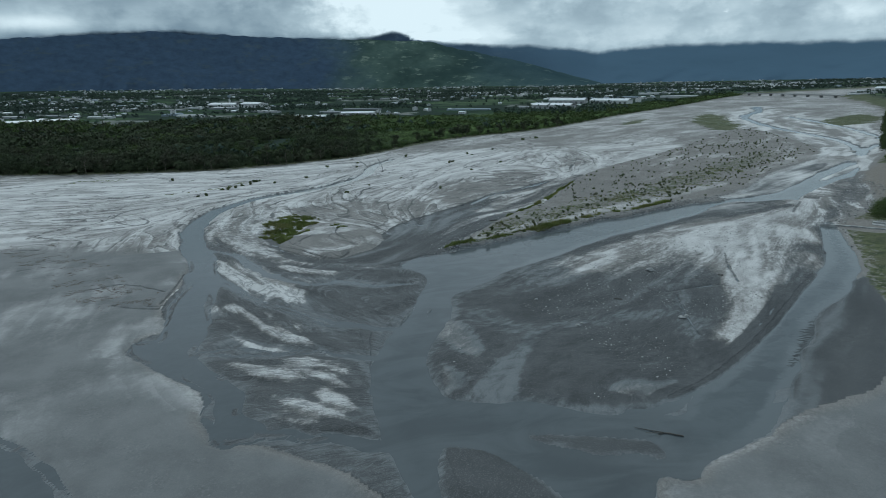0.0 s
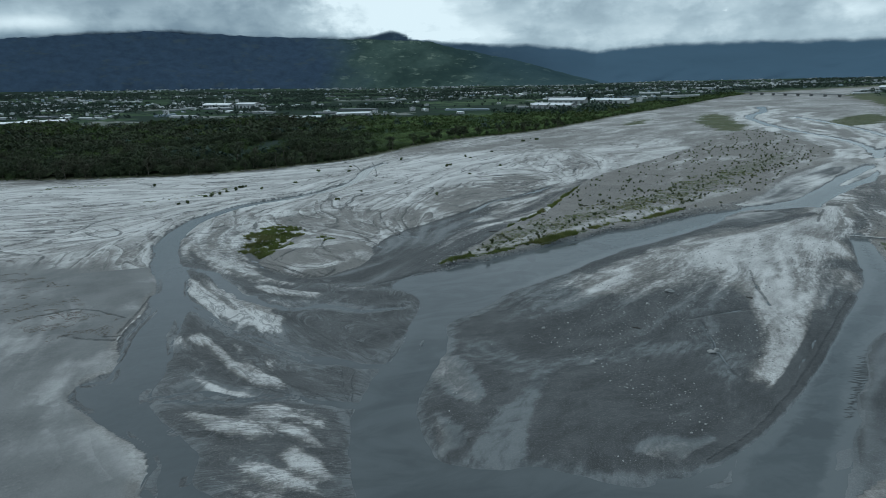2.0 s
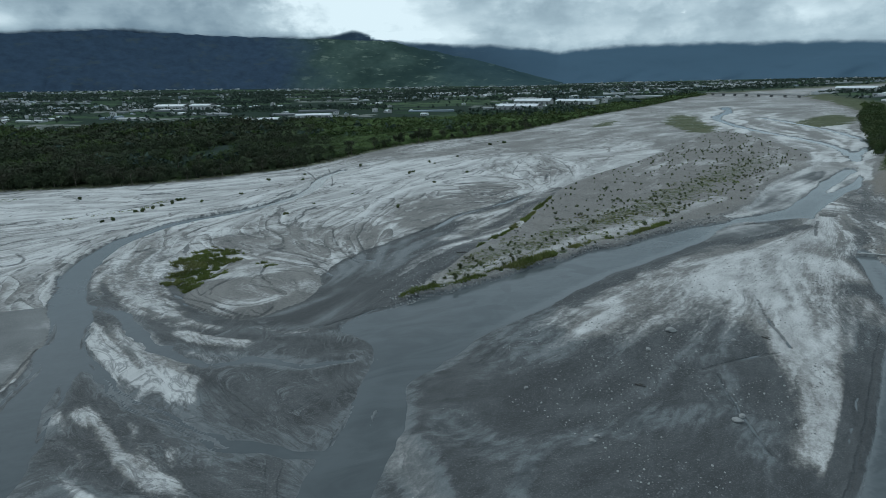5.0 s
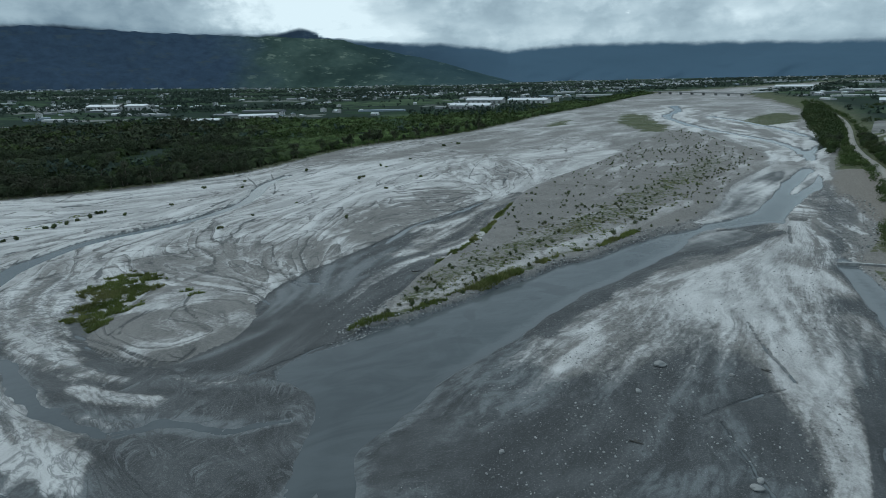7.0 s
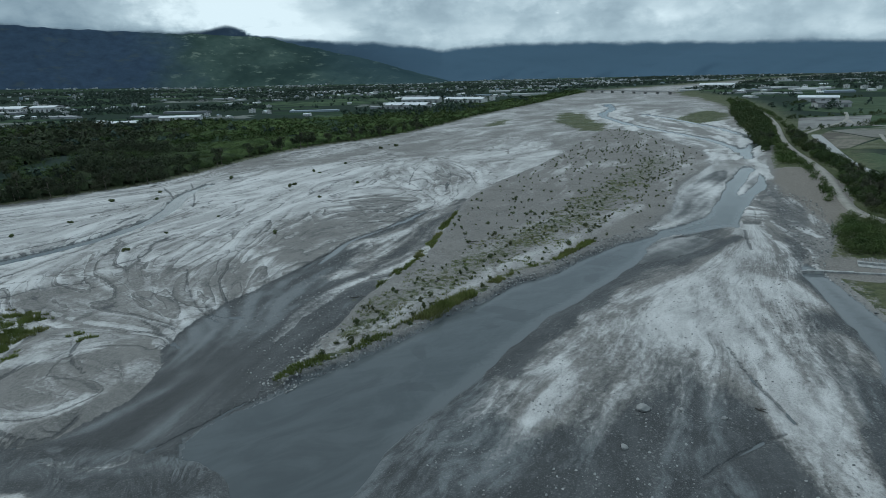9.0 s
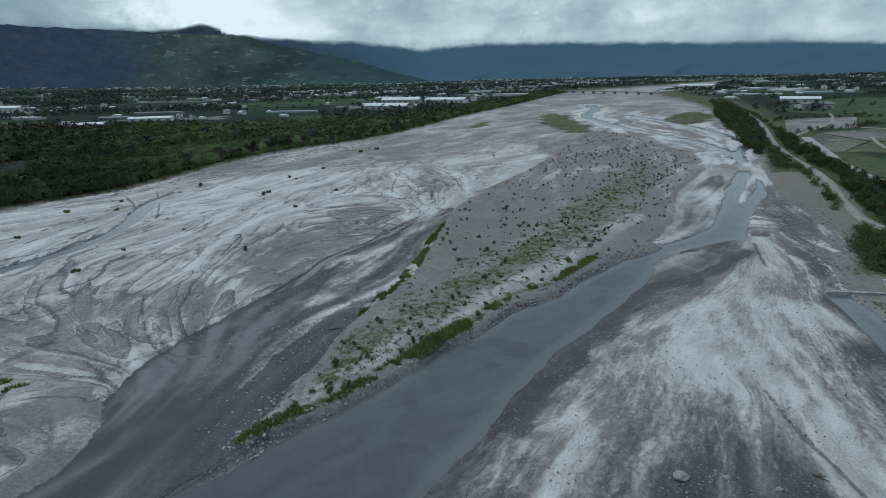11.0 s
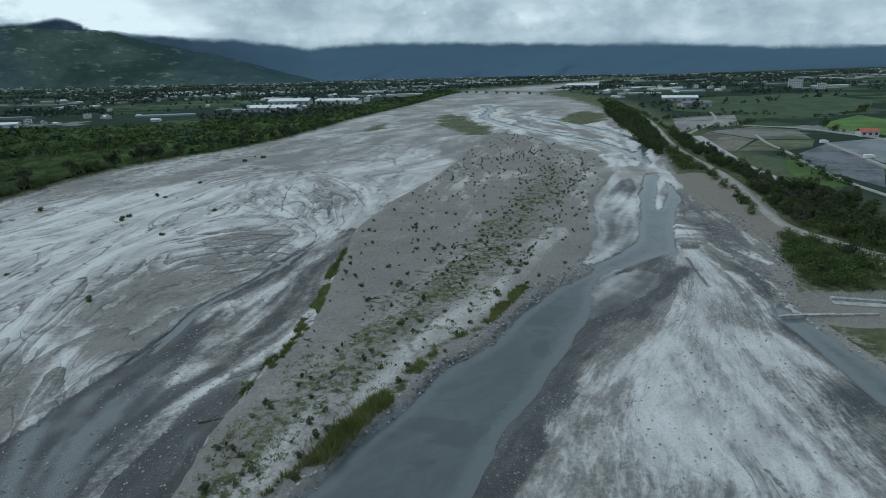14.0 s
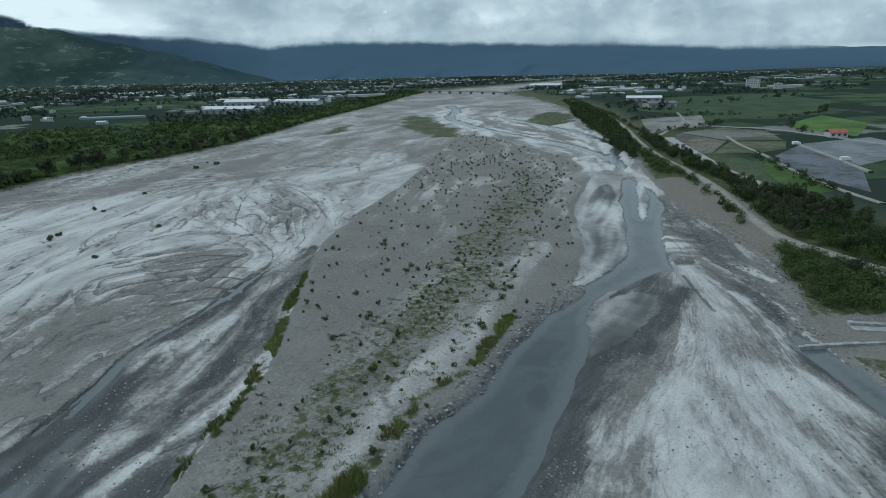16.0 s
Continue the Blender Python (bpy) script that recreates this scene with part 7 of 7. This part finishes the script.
def furrowed(name, colour, other, scale, turn, weeds=0.35):
    colour, other = tuple(v * 1.4 for v in colour), tuple(v * 1.4 for v in other)
    m, n = material(name)
    q = n.add("ShaderNodeVectorRotate", {"Vector": n.pos(), "Angle": turn}, rotation_type="Z_AXIS").outputs[0]
    wave = n.add("ShaderNodeTexWave", {"Vector": q, "Scale": scale, "Distortion": 0.6, "Detail": 2.0}).outputs["Fac"]
    c = n.mix(wave, colour, other)
    c = n.mix(n.step(n.noise(n.pos(), 0.045, 6, 0.7), 0.42, 0.6), c, tuple(v * 0.62 for v in colour))
    c = n.mix(n.math("MULTIPLY", n.step(n.noise(n.pos(), 0.02, 5, 0.7), 0.5, 0.62), weeds), c, (0.05, 0.07, 0.03))
    n.surface(Base_Color=c, Roughness=0.95, Specular_IOR_Level=0.12)
    return m


NET = furrowed("grey_netting", (0.17, 0.185, 0.20), (0.12, 0.13, 0.14), 0.22, 0.55)
plot("field_netted", [(398.2, 245.2), (450.6, 249.2), (386.1, 202.6), (324.4, 185.5), (354.1, 223.2)], furrowed("dark_netting", (0.085, 0.092, 0.105), (0.12, 0.13, 0.145), 0.2, 0.9), "dark grey netted crop field in strips")
plot("field_sheeted", [(456.2, 251.1), (520, 228), (470, 190), (391.8, 204.2)], NET, "pale grey sheeted field in long strips")
plot("field_bright", [(552.5, 286.3), (520, 235), (620, 250), (680, 300), (602.9, 297.6)], furrowed("rice_green", (0.075, 0.13, 0.035), (0.06, 0.105, 0.03), 0.3, 0.3), "bright green rice field")
plot("field_bare", [(554.4, 412.4), (621.7, 386.5), (526.9, 337.7), (470.1, 358.1)], furrowed("bare_grey", (0.15, 0.15, 0.145), (0.17, 0.17, 0.165), 0.1, 0.2), "bare grey gravelled plot")
FALLOW = furrowed("fallow", (0.105, 0.098, 0.083), (0.135, 0.128, 0.105), 0.12, 0.6, 0.9)
plot("field_brown", [(385, 275), (420, 318), (470, 335), (445, 290)], FALLOW, "brown fallow plot with weeds")
plot("field_stony", [(448, 290), (473, 335), (525, 325), (520, 292), (470, 264)], furrowed("stony", (0.14, 0.137, 0.125), (0.11, 0.108, 0.098), 0.1, 0.3, 0.7), "stony grey fallow plot")
plot("field_weedy", [(402, 256), (387, 274), (443, 287), (468, 262), (430, 250)], furrowed("weedy", (0.075, 0.085, 0.05), (0.10, 0.10, 0.07), 0.2, 0.8, 0.9), "weedy olive plot beside the lane")
plot("field_grass", [(345, 232), (380, 243), (350, 218), (318, 196), (300, 203)], furrowed("meadow", (0.06, 0.10, 0.03), (0.05, 0.08, 0.028), 0.3, 0.4), "green meadow strip beside the trees")
plot("field_wide", [(640, 470), (820, 560), (1050, 470), (900, 350), (700, 300), (610, 330)], furrowed("paddy", (0.043, 0.066, 0.036), (0.034, 0.054, 0.030), 0.15, 0.5), "wide dull green paddy field")


# ---- weir and low wall at the east bank ----
def beam(bm, a, b, w, z0, z1):
    a, b = Vector((*a, 0)), Vector((*b, 0))
    d = b - a
    old = set(bm.verts)
    made = bmesh.ops.create_cube(bm, size=1)["verts"]
    for v in made:
        v.co = Vector((v.co.x * d.length, v.co.y * w, (z0 + z1) / 2 + v.co.z * (z1 - z0)))
    bmesh.ops.bevel(bm, geom=list({e for v in made for e in v.link_edges}), offset=0.05, segments=1, affect="EDGES")
    made = [v for v in bm.verts if v not in old]
    bmesh.ops.transform(bm, matrix=Matrix.Translation((a + b) / 2) @ Matrix.Rotation(math.atan2(d.y, d.x), 4, "Z"), verts=made)
    return bm


weir = empty("weir", "low concrete weir with a railing of short posts", "weir")
WA, WB = Vector((192.5, 160.8)), Vector((209.5, 138.2))
wd = (WB - WA).normalized()
wn_ = Vector((-wd.y, wd.x))
part("deck", beam(bmesh.new(), WA, WB, 1.3, -0.2, 1.15), CONCRETE, weir)
part("lower_step", beam(bmesh.new(), WA - wn_ * 1.9, WB - wn_ * 1.9, 2.2, -0.6, 0.55), CONCRETE, weir)
part("rail", beam(bmesh.new(), WA + wn_ * 0.4, WB + wn_ * 0.4, 0.22, 1.95, 2.13), CONCRETE, weir)
post_mesh = None
for k in range(38):
    q = WA + wn_ * 0.4 + wd * (0.5 + 0.73 * k)
    if post_mesh is None:
        bm = box(bmesh.new(), -0.11, 0.11, -0.11, 0.11, 1.1, 1.97, 0.02)
        post_mesh = part("post", bm, CONCRETE, weir).data
        weir.children[-1].location = (q.x, q.y, 0)
    else:
        part("post", post_mesh, None, weir).location = (q.x, q.y, 0)

wall = empty("low_wall", "low broken concrete wall running into the river", "wall")
part("footing", beam(beam(bmesh.new(), (173.4, 164.5), (184.1, 155.9), 0.7, -0.6, 0.75), (184.1, 155.9), (190.5, 150.6), 0.7, -0.6, 0.8), CONCRETE, wall)
part("coping", beam(bmesh.new(), (174.5, 163.6), (183.4, 156.5), 0.9, 0.76, 0.9), CONCRETE, wall)


# ---- buildings ----
WALL_WHITE = plain("white_render", (0.52, 0.53, 0.53), 0.8, 0.15, 0.15)
WALL_GREY = plain("grey_render", (0.36, 0.37, 0.37), 0.85, 0.2, 0.15)
ROOF_PALE = plain("pale_metal_roof", (0.58, 0.61, 0.63), 0.5, 0.12, 0.2)
ROOF_BLUE = plain("blue_grey_roof", (0.20, 0.27, 0.33), 0.6, 0.2, 0.2)
ROOF_RED = plain("red_roof", (0.33, 0.10, 0.065), 0.75, 0.25, 0.5)
ROOF_DARK = plain("dark_roof", (0.13, 0.135, 0.14), 0.7, 0.25, 0.3)
GLASS = plain("window_glass", (0.035, 0.045, 0.055), 0.15, 0.2, 0.5)


def gable(w, d, z, rise, over=0.4):
    """A pitched roof slab over a body w x d, ridge along x."""
    bm = bmesh.new()
    hw, hd = w / 2 + over, d / 2 + over
    ring_pts = [(-hd, z - 0.1), (0, z + rise), (hd, z - 0.1), (hd, z - 0.4), (0, z + rise - 0.3), (-hd, z - 0.4)]
    ends = [[bm.verts.new((s * hw, y, h)) for y, h in ring_pts] for s in (-1, 1)]
    for k in range(6):
        bm.faces.new([ends[0][k], ends[0][(k + 1) % 6], ends[1][(k + 1) % 6], ends[1][k]])
    for e in ends:
        bm.faces.new([e[0], e[1], e[4], e[5]])
        bm.faces.new([e[1], e[2], e[3], e[4]])
    bmesh.ops.recalc_face_normals(bm, faces=bm.faces[:])
    return bm


def house(w, d, h, rise, wall_mat, roof_mat, label, group, windows=3, category="house"):
    top = empty("house", label, category, group)
    part("wall", boxed(-w / 2, w / 2, -d / 2, d / 2, -1.5, h), wall_mat, top)
    if rise:
        part("roof", gable(w, d, h + 0.1, rise), roof_mat, top)
    else:
        part("roof", box(boxed(-w / 2 - 0.3, w / 2 + 0.3, -d / 2 - 0.3, d / 2 + 0.3, h, h + 0.35), -w * 0.15, w * 0.1, -d * 0.2, d * 0.1, h + 0.35, h + 2.2), roof_mat, top)
    for s in (-1, 1):
        for k in range(windows):
            x = (k + 0.5) / windows * w - w / 2
            for z in np.arange(1.2, h - 1.2, 3.1):
                part("window", boxed(x - w / windows * 0.22, x + w / windows * 0.22, s * d / 2 - 0.06, s * d / 2 + 0.06, z, z + 1.3), GLASS, top)
    return top


def shed(length, depth_, h, mat, roof_mat, label, at, turn, group):
    top = empty("shed", label, "shed", group)
    part("wall", boxed(-length / 2, length / 2, -depth_ / 2, depth_ / 2, -1.5, h), mat, top)
    part("roof", gable(length, depth_, h + 0.1, depth_ * 0.13, 0.8), roof_mat, top)
    count = int(length // 9)
    for k in range(count):
        x = (k + 0.5) / count * length - length / 2
        part("door", boxed(x - 2, x + 2, -depth_ / 2 - 0.08, -depth_ / 2 + 0.05, 0, h * 0.62), ROOF_DARK, top)
    top.matrix_basis = Matrix.LocRotScale((*at, ground_z(*at)), Euler((0, 0, radians(turn))), None)
    return top


shed(67, 24, 6.0, WALL_GREY, ROOF_PALE, "long low shed with a pale metal roof", (374, 897), -50, "long sheds beyond the forest")
shed(67, 26, 6.5, WALL_GREY, ROOF_PALE, "long shed with a pale blue-white roof", (460, 1036), -40, "long sheds beyond the forest")
shed(72, 22, 6.0, WALL_WHITE, ROOF_PALE, "long white shed at the forest's far edge", (515, 974), -54, "long sheds beyond the forest")
shed(80, 24, 7.0, WALL_WHITE, ROOF_PALE, "white factory shed in the fields", (-200, 1370), -40, "factory sheds in the fields")
shed(52, 20, 9.0, WALL_WHITE, ROOF_PALE, "tall white factory shed in the fields", (-135, 1310), -40, "factory sheds in the fields")
shed(44, 18, 5.0, WALL_GREY, ROOF_PALE, "pale low shed near the levee road", (792, 541), -58, "sheds near the levee")
shed(70, 22, 7.0, WALL_WHITE, ROOF_PALE, "long white shed beside the river plain", (1118, 955), -68, "sheds near the levee")
shed(34, 16, 5.0, WALL_GREY, ROOF_DARK, "dark-roofed shed near the levee road", (700, 470), -35, "sheds near the levee")
shed(60, 14, 4.0, WALL_WHITE, ROOF_PALE, "long pale greenhouse behind the forest", (-20, 880), -15, "greenhouses behind the forest")
shed(52, 14, 4.0, WALL_WHITE, ROOF_PALE, "long pale greenhouse in the fields", (60, 930), -20, "greenhouses behind the forest")
shed(90, 16, 4.0, WALL_GREY, ROOF_PALE, "very long pale greenhouse in the fields", (-420, 1010), 10, "greenhouses behind the forest")

red = house(11, 8, 3.2, 1.9, WALL_WHITE, ROOF_RED, "small white house with a red tiled roof", "")
red.matrix_basis = Matrix.LocRotScale((509, 245, ground_z(509, 245)), Euler((0, 0, radians(-48))), None)
block = house(23, 12, 15, 0, WALL_WHITE, WALL_GREY, "tall pale apartment block over the town", "", 6, "building")
block.matrix_basis = Matrix.LocRotScale((1236, 566, ground_z(1236, 566)), Euler((0, 0, radians(-66))), None)
block2 = house(13, 10, 9.5, 0, WALL_WHITE, WALL_GREY, "pale mid-rise block over the town", "", 5, "building")
block2.matrix_basis = Matrix.LocRotScale((1205, 512, ground_z(1205, 512)), Euler((0, 0, radians(-66))), None)

# villages of the plain: the nearer houses one by one, the rest as a town
hr = np.random.RandomState(301)
vx, vy = dotted(-1900, 3300, 640, 3500, 24, 302)
va, vd = np.degrees(np.arctan2(vx - CX, vy - CY)), np.hypot(vx - CX, vy - CY)
both = np.maximum(inside(LEFT_LAND, vx, vy, 30, 1), inside(RIGHT_LAND, vx, vy, 30, 1))
town = fbm(vx / 260, vy / 200, 303, 3)
wooded = (inside(LEFT_LAND, vx, vy, 30, 1) < np.interp(vx, [-760, -100, 60, 160, 300, 600], [560, 470, 370, 270, 150, 100])) & (inside(LEFT_LAND, vx, vy, 30, 1) > 0)
density = 0.25 * np.clip((town - 0.5) * 7, 0, 1) + 0.01
who = (both > 25) & ~wooded & (va > -33) & (va < 76) & (vd > 520) & (hr.rand(vx.size) < density)
vx, vy, vd = vx[who], vy[who], vd[who]
order = np.argsort(vd)
vx, vy = vx[order], vy[order]
house_kinds = [
    house(13, 9, 6.4, 0, WALL_WHITE, WALL_GREY, "white flat-roofed village house among fields", "village houses on the plain"),
    house(16, 10, 4.0, 1.6, WALL_WHITE, ROOF_PALE, "pale-roofed village house among fields", "village houses on the plain"),
    house(12, 9, 9.4, 0, WALL_WHITE, WALL_GREY, "tall white village house among fields", "village houses on the plain"),
    house(24, 12, 4.4, 1.5, WALL_GREY, ROOF_PALE, "long pale-roofed farm building among fields", "village houses on the plain", 4),
    house(14, 9, 4.0, 1.8, WALL_GREY, ROOF_BLUE, "blue-grey roofed village house among fields", "village houses on the plain"),
    house(12, 9, 3.6, 1.8, WALL_GREY, ROOF_DARK, "dark-roofed village house among fields", "village houses on the plain")]
planted(house_kinds, vx[:230], vy[:230], 305, 0.5, 0.75, 0.2)


def hut_shape(w, d, h, rise):
    v = np.array([(-w, -d, -1), (w, -d, -1), (w, d, -1), (-w, d, -1), (-w, -d, h), (w, -d, h), (w, d, h), (-w, d, h), (-w, 0, h + rise), (w, 0, h + rise)], float)
    f = np.array([(0, 1, 5), (0, 5, 4), (2, 3, 7), (2, 7, 6), (1, 2, 6), (1, 6, 5), (3, 0, 4), (3, 4, 7), (4, 5, 9), (4, 9, 8), (6, 7, 8), (6, 8, 9), (5, 6, 9), (7, 4, 8)])
    return v, f


def town_material():
    m, n = material("town_walls")
    rand = n.add("ShaderNodeNewGeometry").outputs["Random Per Island"]
    ramp = n.add("ShaderNodeValToRGB", {"Fac": rand})
    ramp.color_ramp.interpolation = "CONSTANT"
    ramp.color_ramp.elements[0].color = (0.40, 0.42, 0.43, 1)
    ramp.color_ramp.elements[1].color = (0.13, 0.15, 0.16, 1)
    ramp.color_ramp.elements[1].position = 0.8
    for at_pos, c in ((0.35, (0.28, 0.30, 0.31, 1)), (0.55, (0.52, 0.54, 0.55, 1)), (0.7, (0.20, 0.26, 0.31, 1))):
        ramp.color_ramp.elements.new(at_pos).color = c
    n.surface(Base_Color=n.mix(n.math("MULTIPLY", n.noise(n.pos(), 0.3, 3), 0.35), ramp.outputs[0], (0.3, 0.3, 0.3)), Roughness=0.7)
    return m


if len(vx) > 230:
    k = len(vx) - 230
    town_ob = part("distant_town", mesh_from("distant_town", *scatter([hut_shape(7, 5, 6, 0.3), hut_shape(9, 5, 4, 1.8), hut_shape(6, 5, 10, 0.2), hut_shape(16, 6, 4.5, 1.5)], vx[230:], vy[230:], hr.uniform(0.4, 0.7, k), 306)), town_material())
    tagged(town_ob, "distant pale houses of the town on the plain", "town", kind="stuff")


# long glasshouses, net houses and wet plots as pale bars among the fields
gr = np.random.RandomState(311)
wx_, wy_ = dotted(-1500, 2600, 560, 2100, 46, 312)
wd_, wa_ = np.hypot(wx_ - CX, wy_ - CY), np.degrees(np.arctan2(wx_ - CX, wy_ - CY))
on_land = np.maximum(inside(LEFT_LAND, wx_, wy_, 30, 1), inside(RIGHT_LAND, wx_, wy_, 30, 1)) > 28
in_wood = (inside(LEFT_LAND, wx_, wy_, 30, 1) > 0) & (inside(LEFT_LAND, wx_, wy_, 600, 1) < np.interp(wx_, [-760, -100, 60, 160, 300, 600], [540, 450, 350, 250, 130, 80]))
pick_bar = on_land & ~in_wood & (wa_ > -36) & (wa_ < 74) & (wd_ > 560) & (fbm(wx_ / 300, wy_ / 220, 313, 3) > 0.5) & (gr.rand(wx_.size) < 0.2)
bar_v, bar_f, base = [], [], 0
for bx_, by_ in zip(wx_[pick_bar], wy_[pick_bar]):
    v, f = hut_shape(gr.uniform(12, 38), gr.uniform(4, 8), gr.uniform(1.8, 3.2), gr.uniform(0.3, 1.2))
    a = radians(-33 + gr.choice([0, 0, 0, 90]) + gr.uniform(-6, 6))
    v = np.stack([v[:, 0] * math.cos(a) - v[:, 1] * math.sin(a) + bx_, v[:, 0] * math.sin(a) + v[:, 1] * math.cos(a) + by_, v[:, 2] + ground_z(bx_, by_)], -1)
    bar_v.append(v)
    bar_f.append(f + base)
    base += len(v)
glasshouses = part("greenhouse_rows", mesh_from("greenhouse_rows", np.concatenate(bar_v), np.concatenate(bar_f)), town_material())
tagged(glasshouses, "long low pale greenhouses scattered over the plain", "greenhouse", kind="stuff")


# ---- the long bridge up the river ----
bridge = empty("bridge", "long grey concrete road bridge across the river", "bridge")
BA, BB = Vector((905, 1120)), Vector((915, 880))
bd = (BB - BA).normalized()
part("deck", beam(bmesh.new(), BA, BB, 9, 4.4, 5.4), CONCRETE, bridge)
for s in (-1, 1):
    off = Vector((-bd.y, bd.x)) * 4.8 * s
    part("parapet", beam(bmesh.new(), BA + off, BB + off, 0.3, 5.4, 6.2), CONCRETE, bridge)
for k in range(8):
    q = BA + bd * (15 + 30 * k)
    part("pier", box(bmesh.new(), q.x - 3.4, q.x + 3.4, q.y - 0.9, q.y + 0.9, -1, 4.5, 0.15), CONCRETE, bridge)


# ---- vehicles ----
PAINT = plain("white_paint", (0.70, 0.71, 0.71), 0.35, 0.06, 0.6)
RUBBER = plain("rubber", (0.02, 0.02, 0.02), 0.8, 0.2, 5.0)


def van(at, turn, length, label):
    top = empty("van", label, "van", "vehicles by the fields")
    bm = box(bmesh.new(), -length / 2, length / 2 - 1.3, -0.95, 0.95, 0.45, 2.3, 0.12)
    part("body", bm, PAINT, top)
    part("cab", box(bmesh.new(), length / 2 - 1.28, length / 2, -0.92, 0.92, 0.45, 1.75, 0.18), PAINT, top)
    part("windscreen", box(bmesh.new(), length / 2 - 0.5, length / 2 + 0.01, -0.8, 0.8, 1.15, 1.68, 0.05), GLASS, top)
    for x in (-length * 0.32, length * 0.3):
        for y in (-0.86, 0.86):
            bm = bmesh.new()
            bmesh.ops.create_cone(bm, cap_ends=True, segments=16, radius1=0.38, radius2=0.38, depth=0.24)
            bmesh.ops.rotate(bm, verts=bm.verts[:], matrix=Matrix.Rotation(radians(90), 3, "X"))
            wheel = part("wheel", bm, RUBBER, top)
            wheel.location = (x, y, 0.38)
            bm = bmesh.new()
            bmesh.ops.create_cone(bm, cap_ends=True, segments=12, radius1=0.2, radius2=0.17, depth=0.04)
            bmesh.ops.rotate(bm, verts=bm.verts[:], matrix=Matrix.Rotation(radians(90 if y < 0 else -90), 3, "X"))
            bmesh.ops.translate(bm, verts=bm.verts[:], vec=(0, math.copysign(0.13, y), 0))
            part("hub", bm, PAINT, wheel, "pale steel wheel hub")
    z = ground_z(*at)
    top.matrix_basis = Matrix.LocRotScale((*at, z + 0.2), Euler((0, 0, radians(turn))), None)
    return top


van((400.5, 213.0), -35, 5.6, "white van parked beside the netted field")
van((449.5, 250.5), -35, 5.0, "white van parked at the field corner")
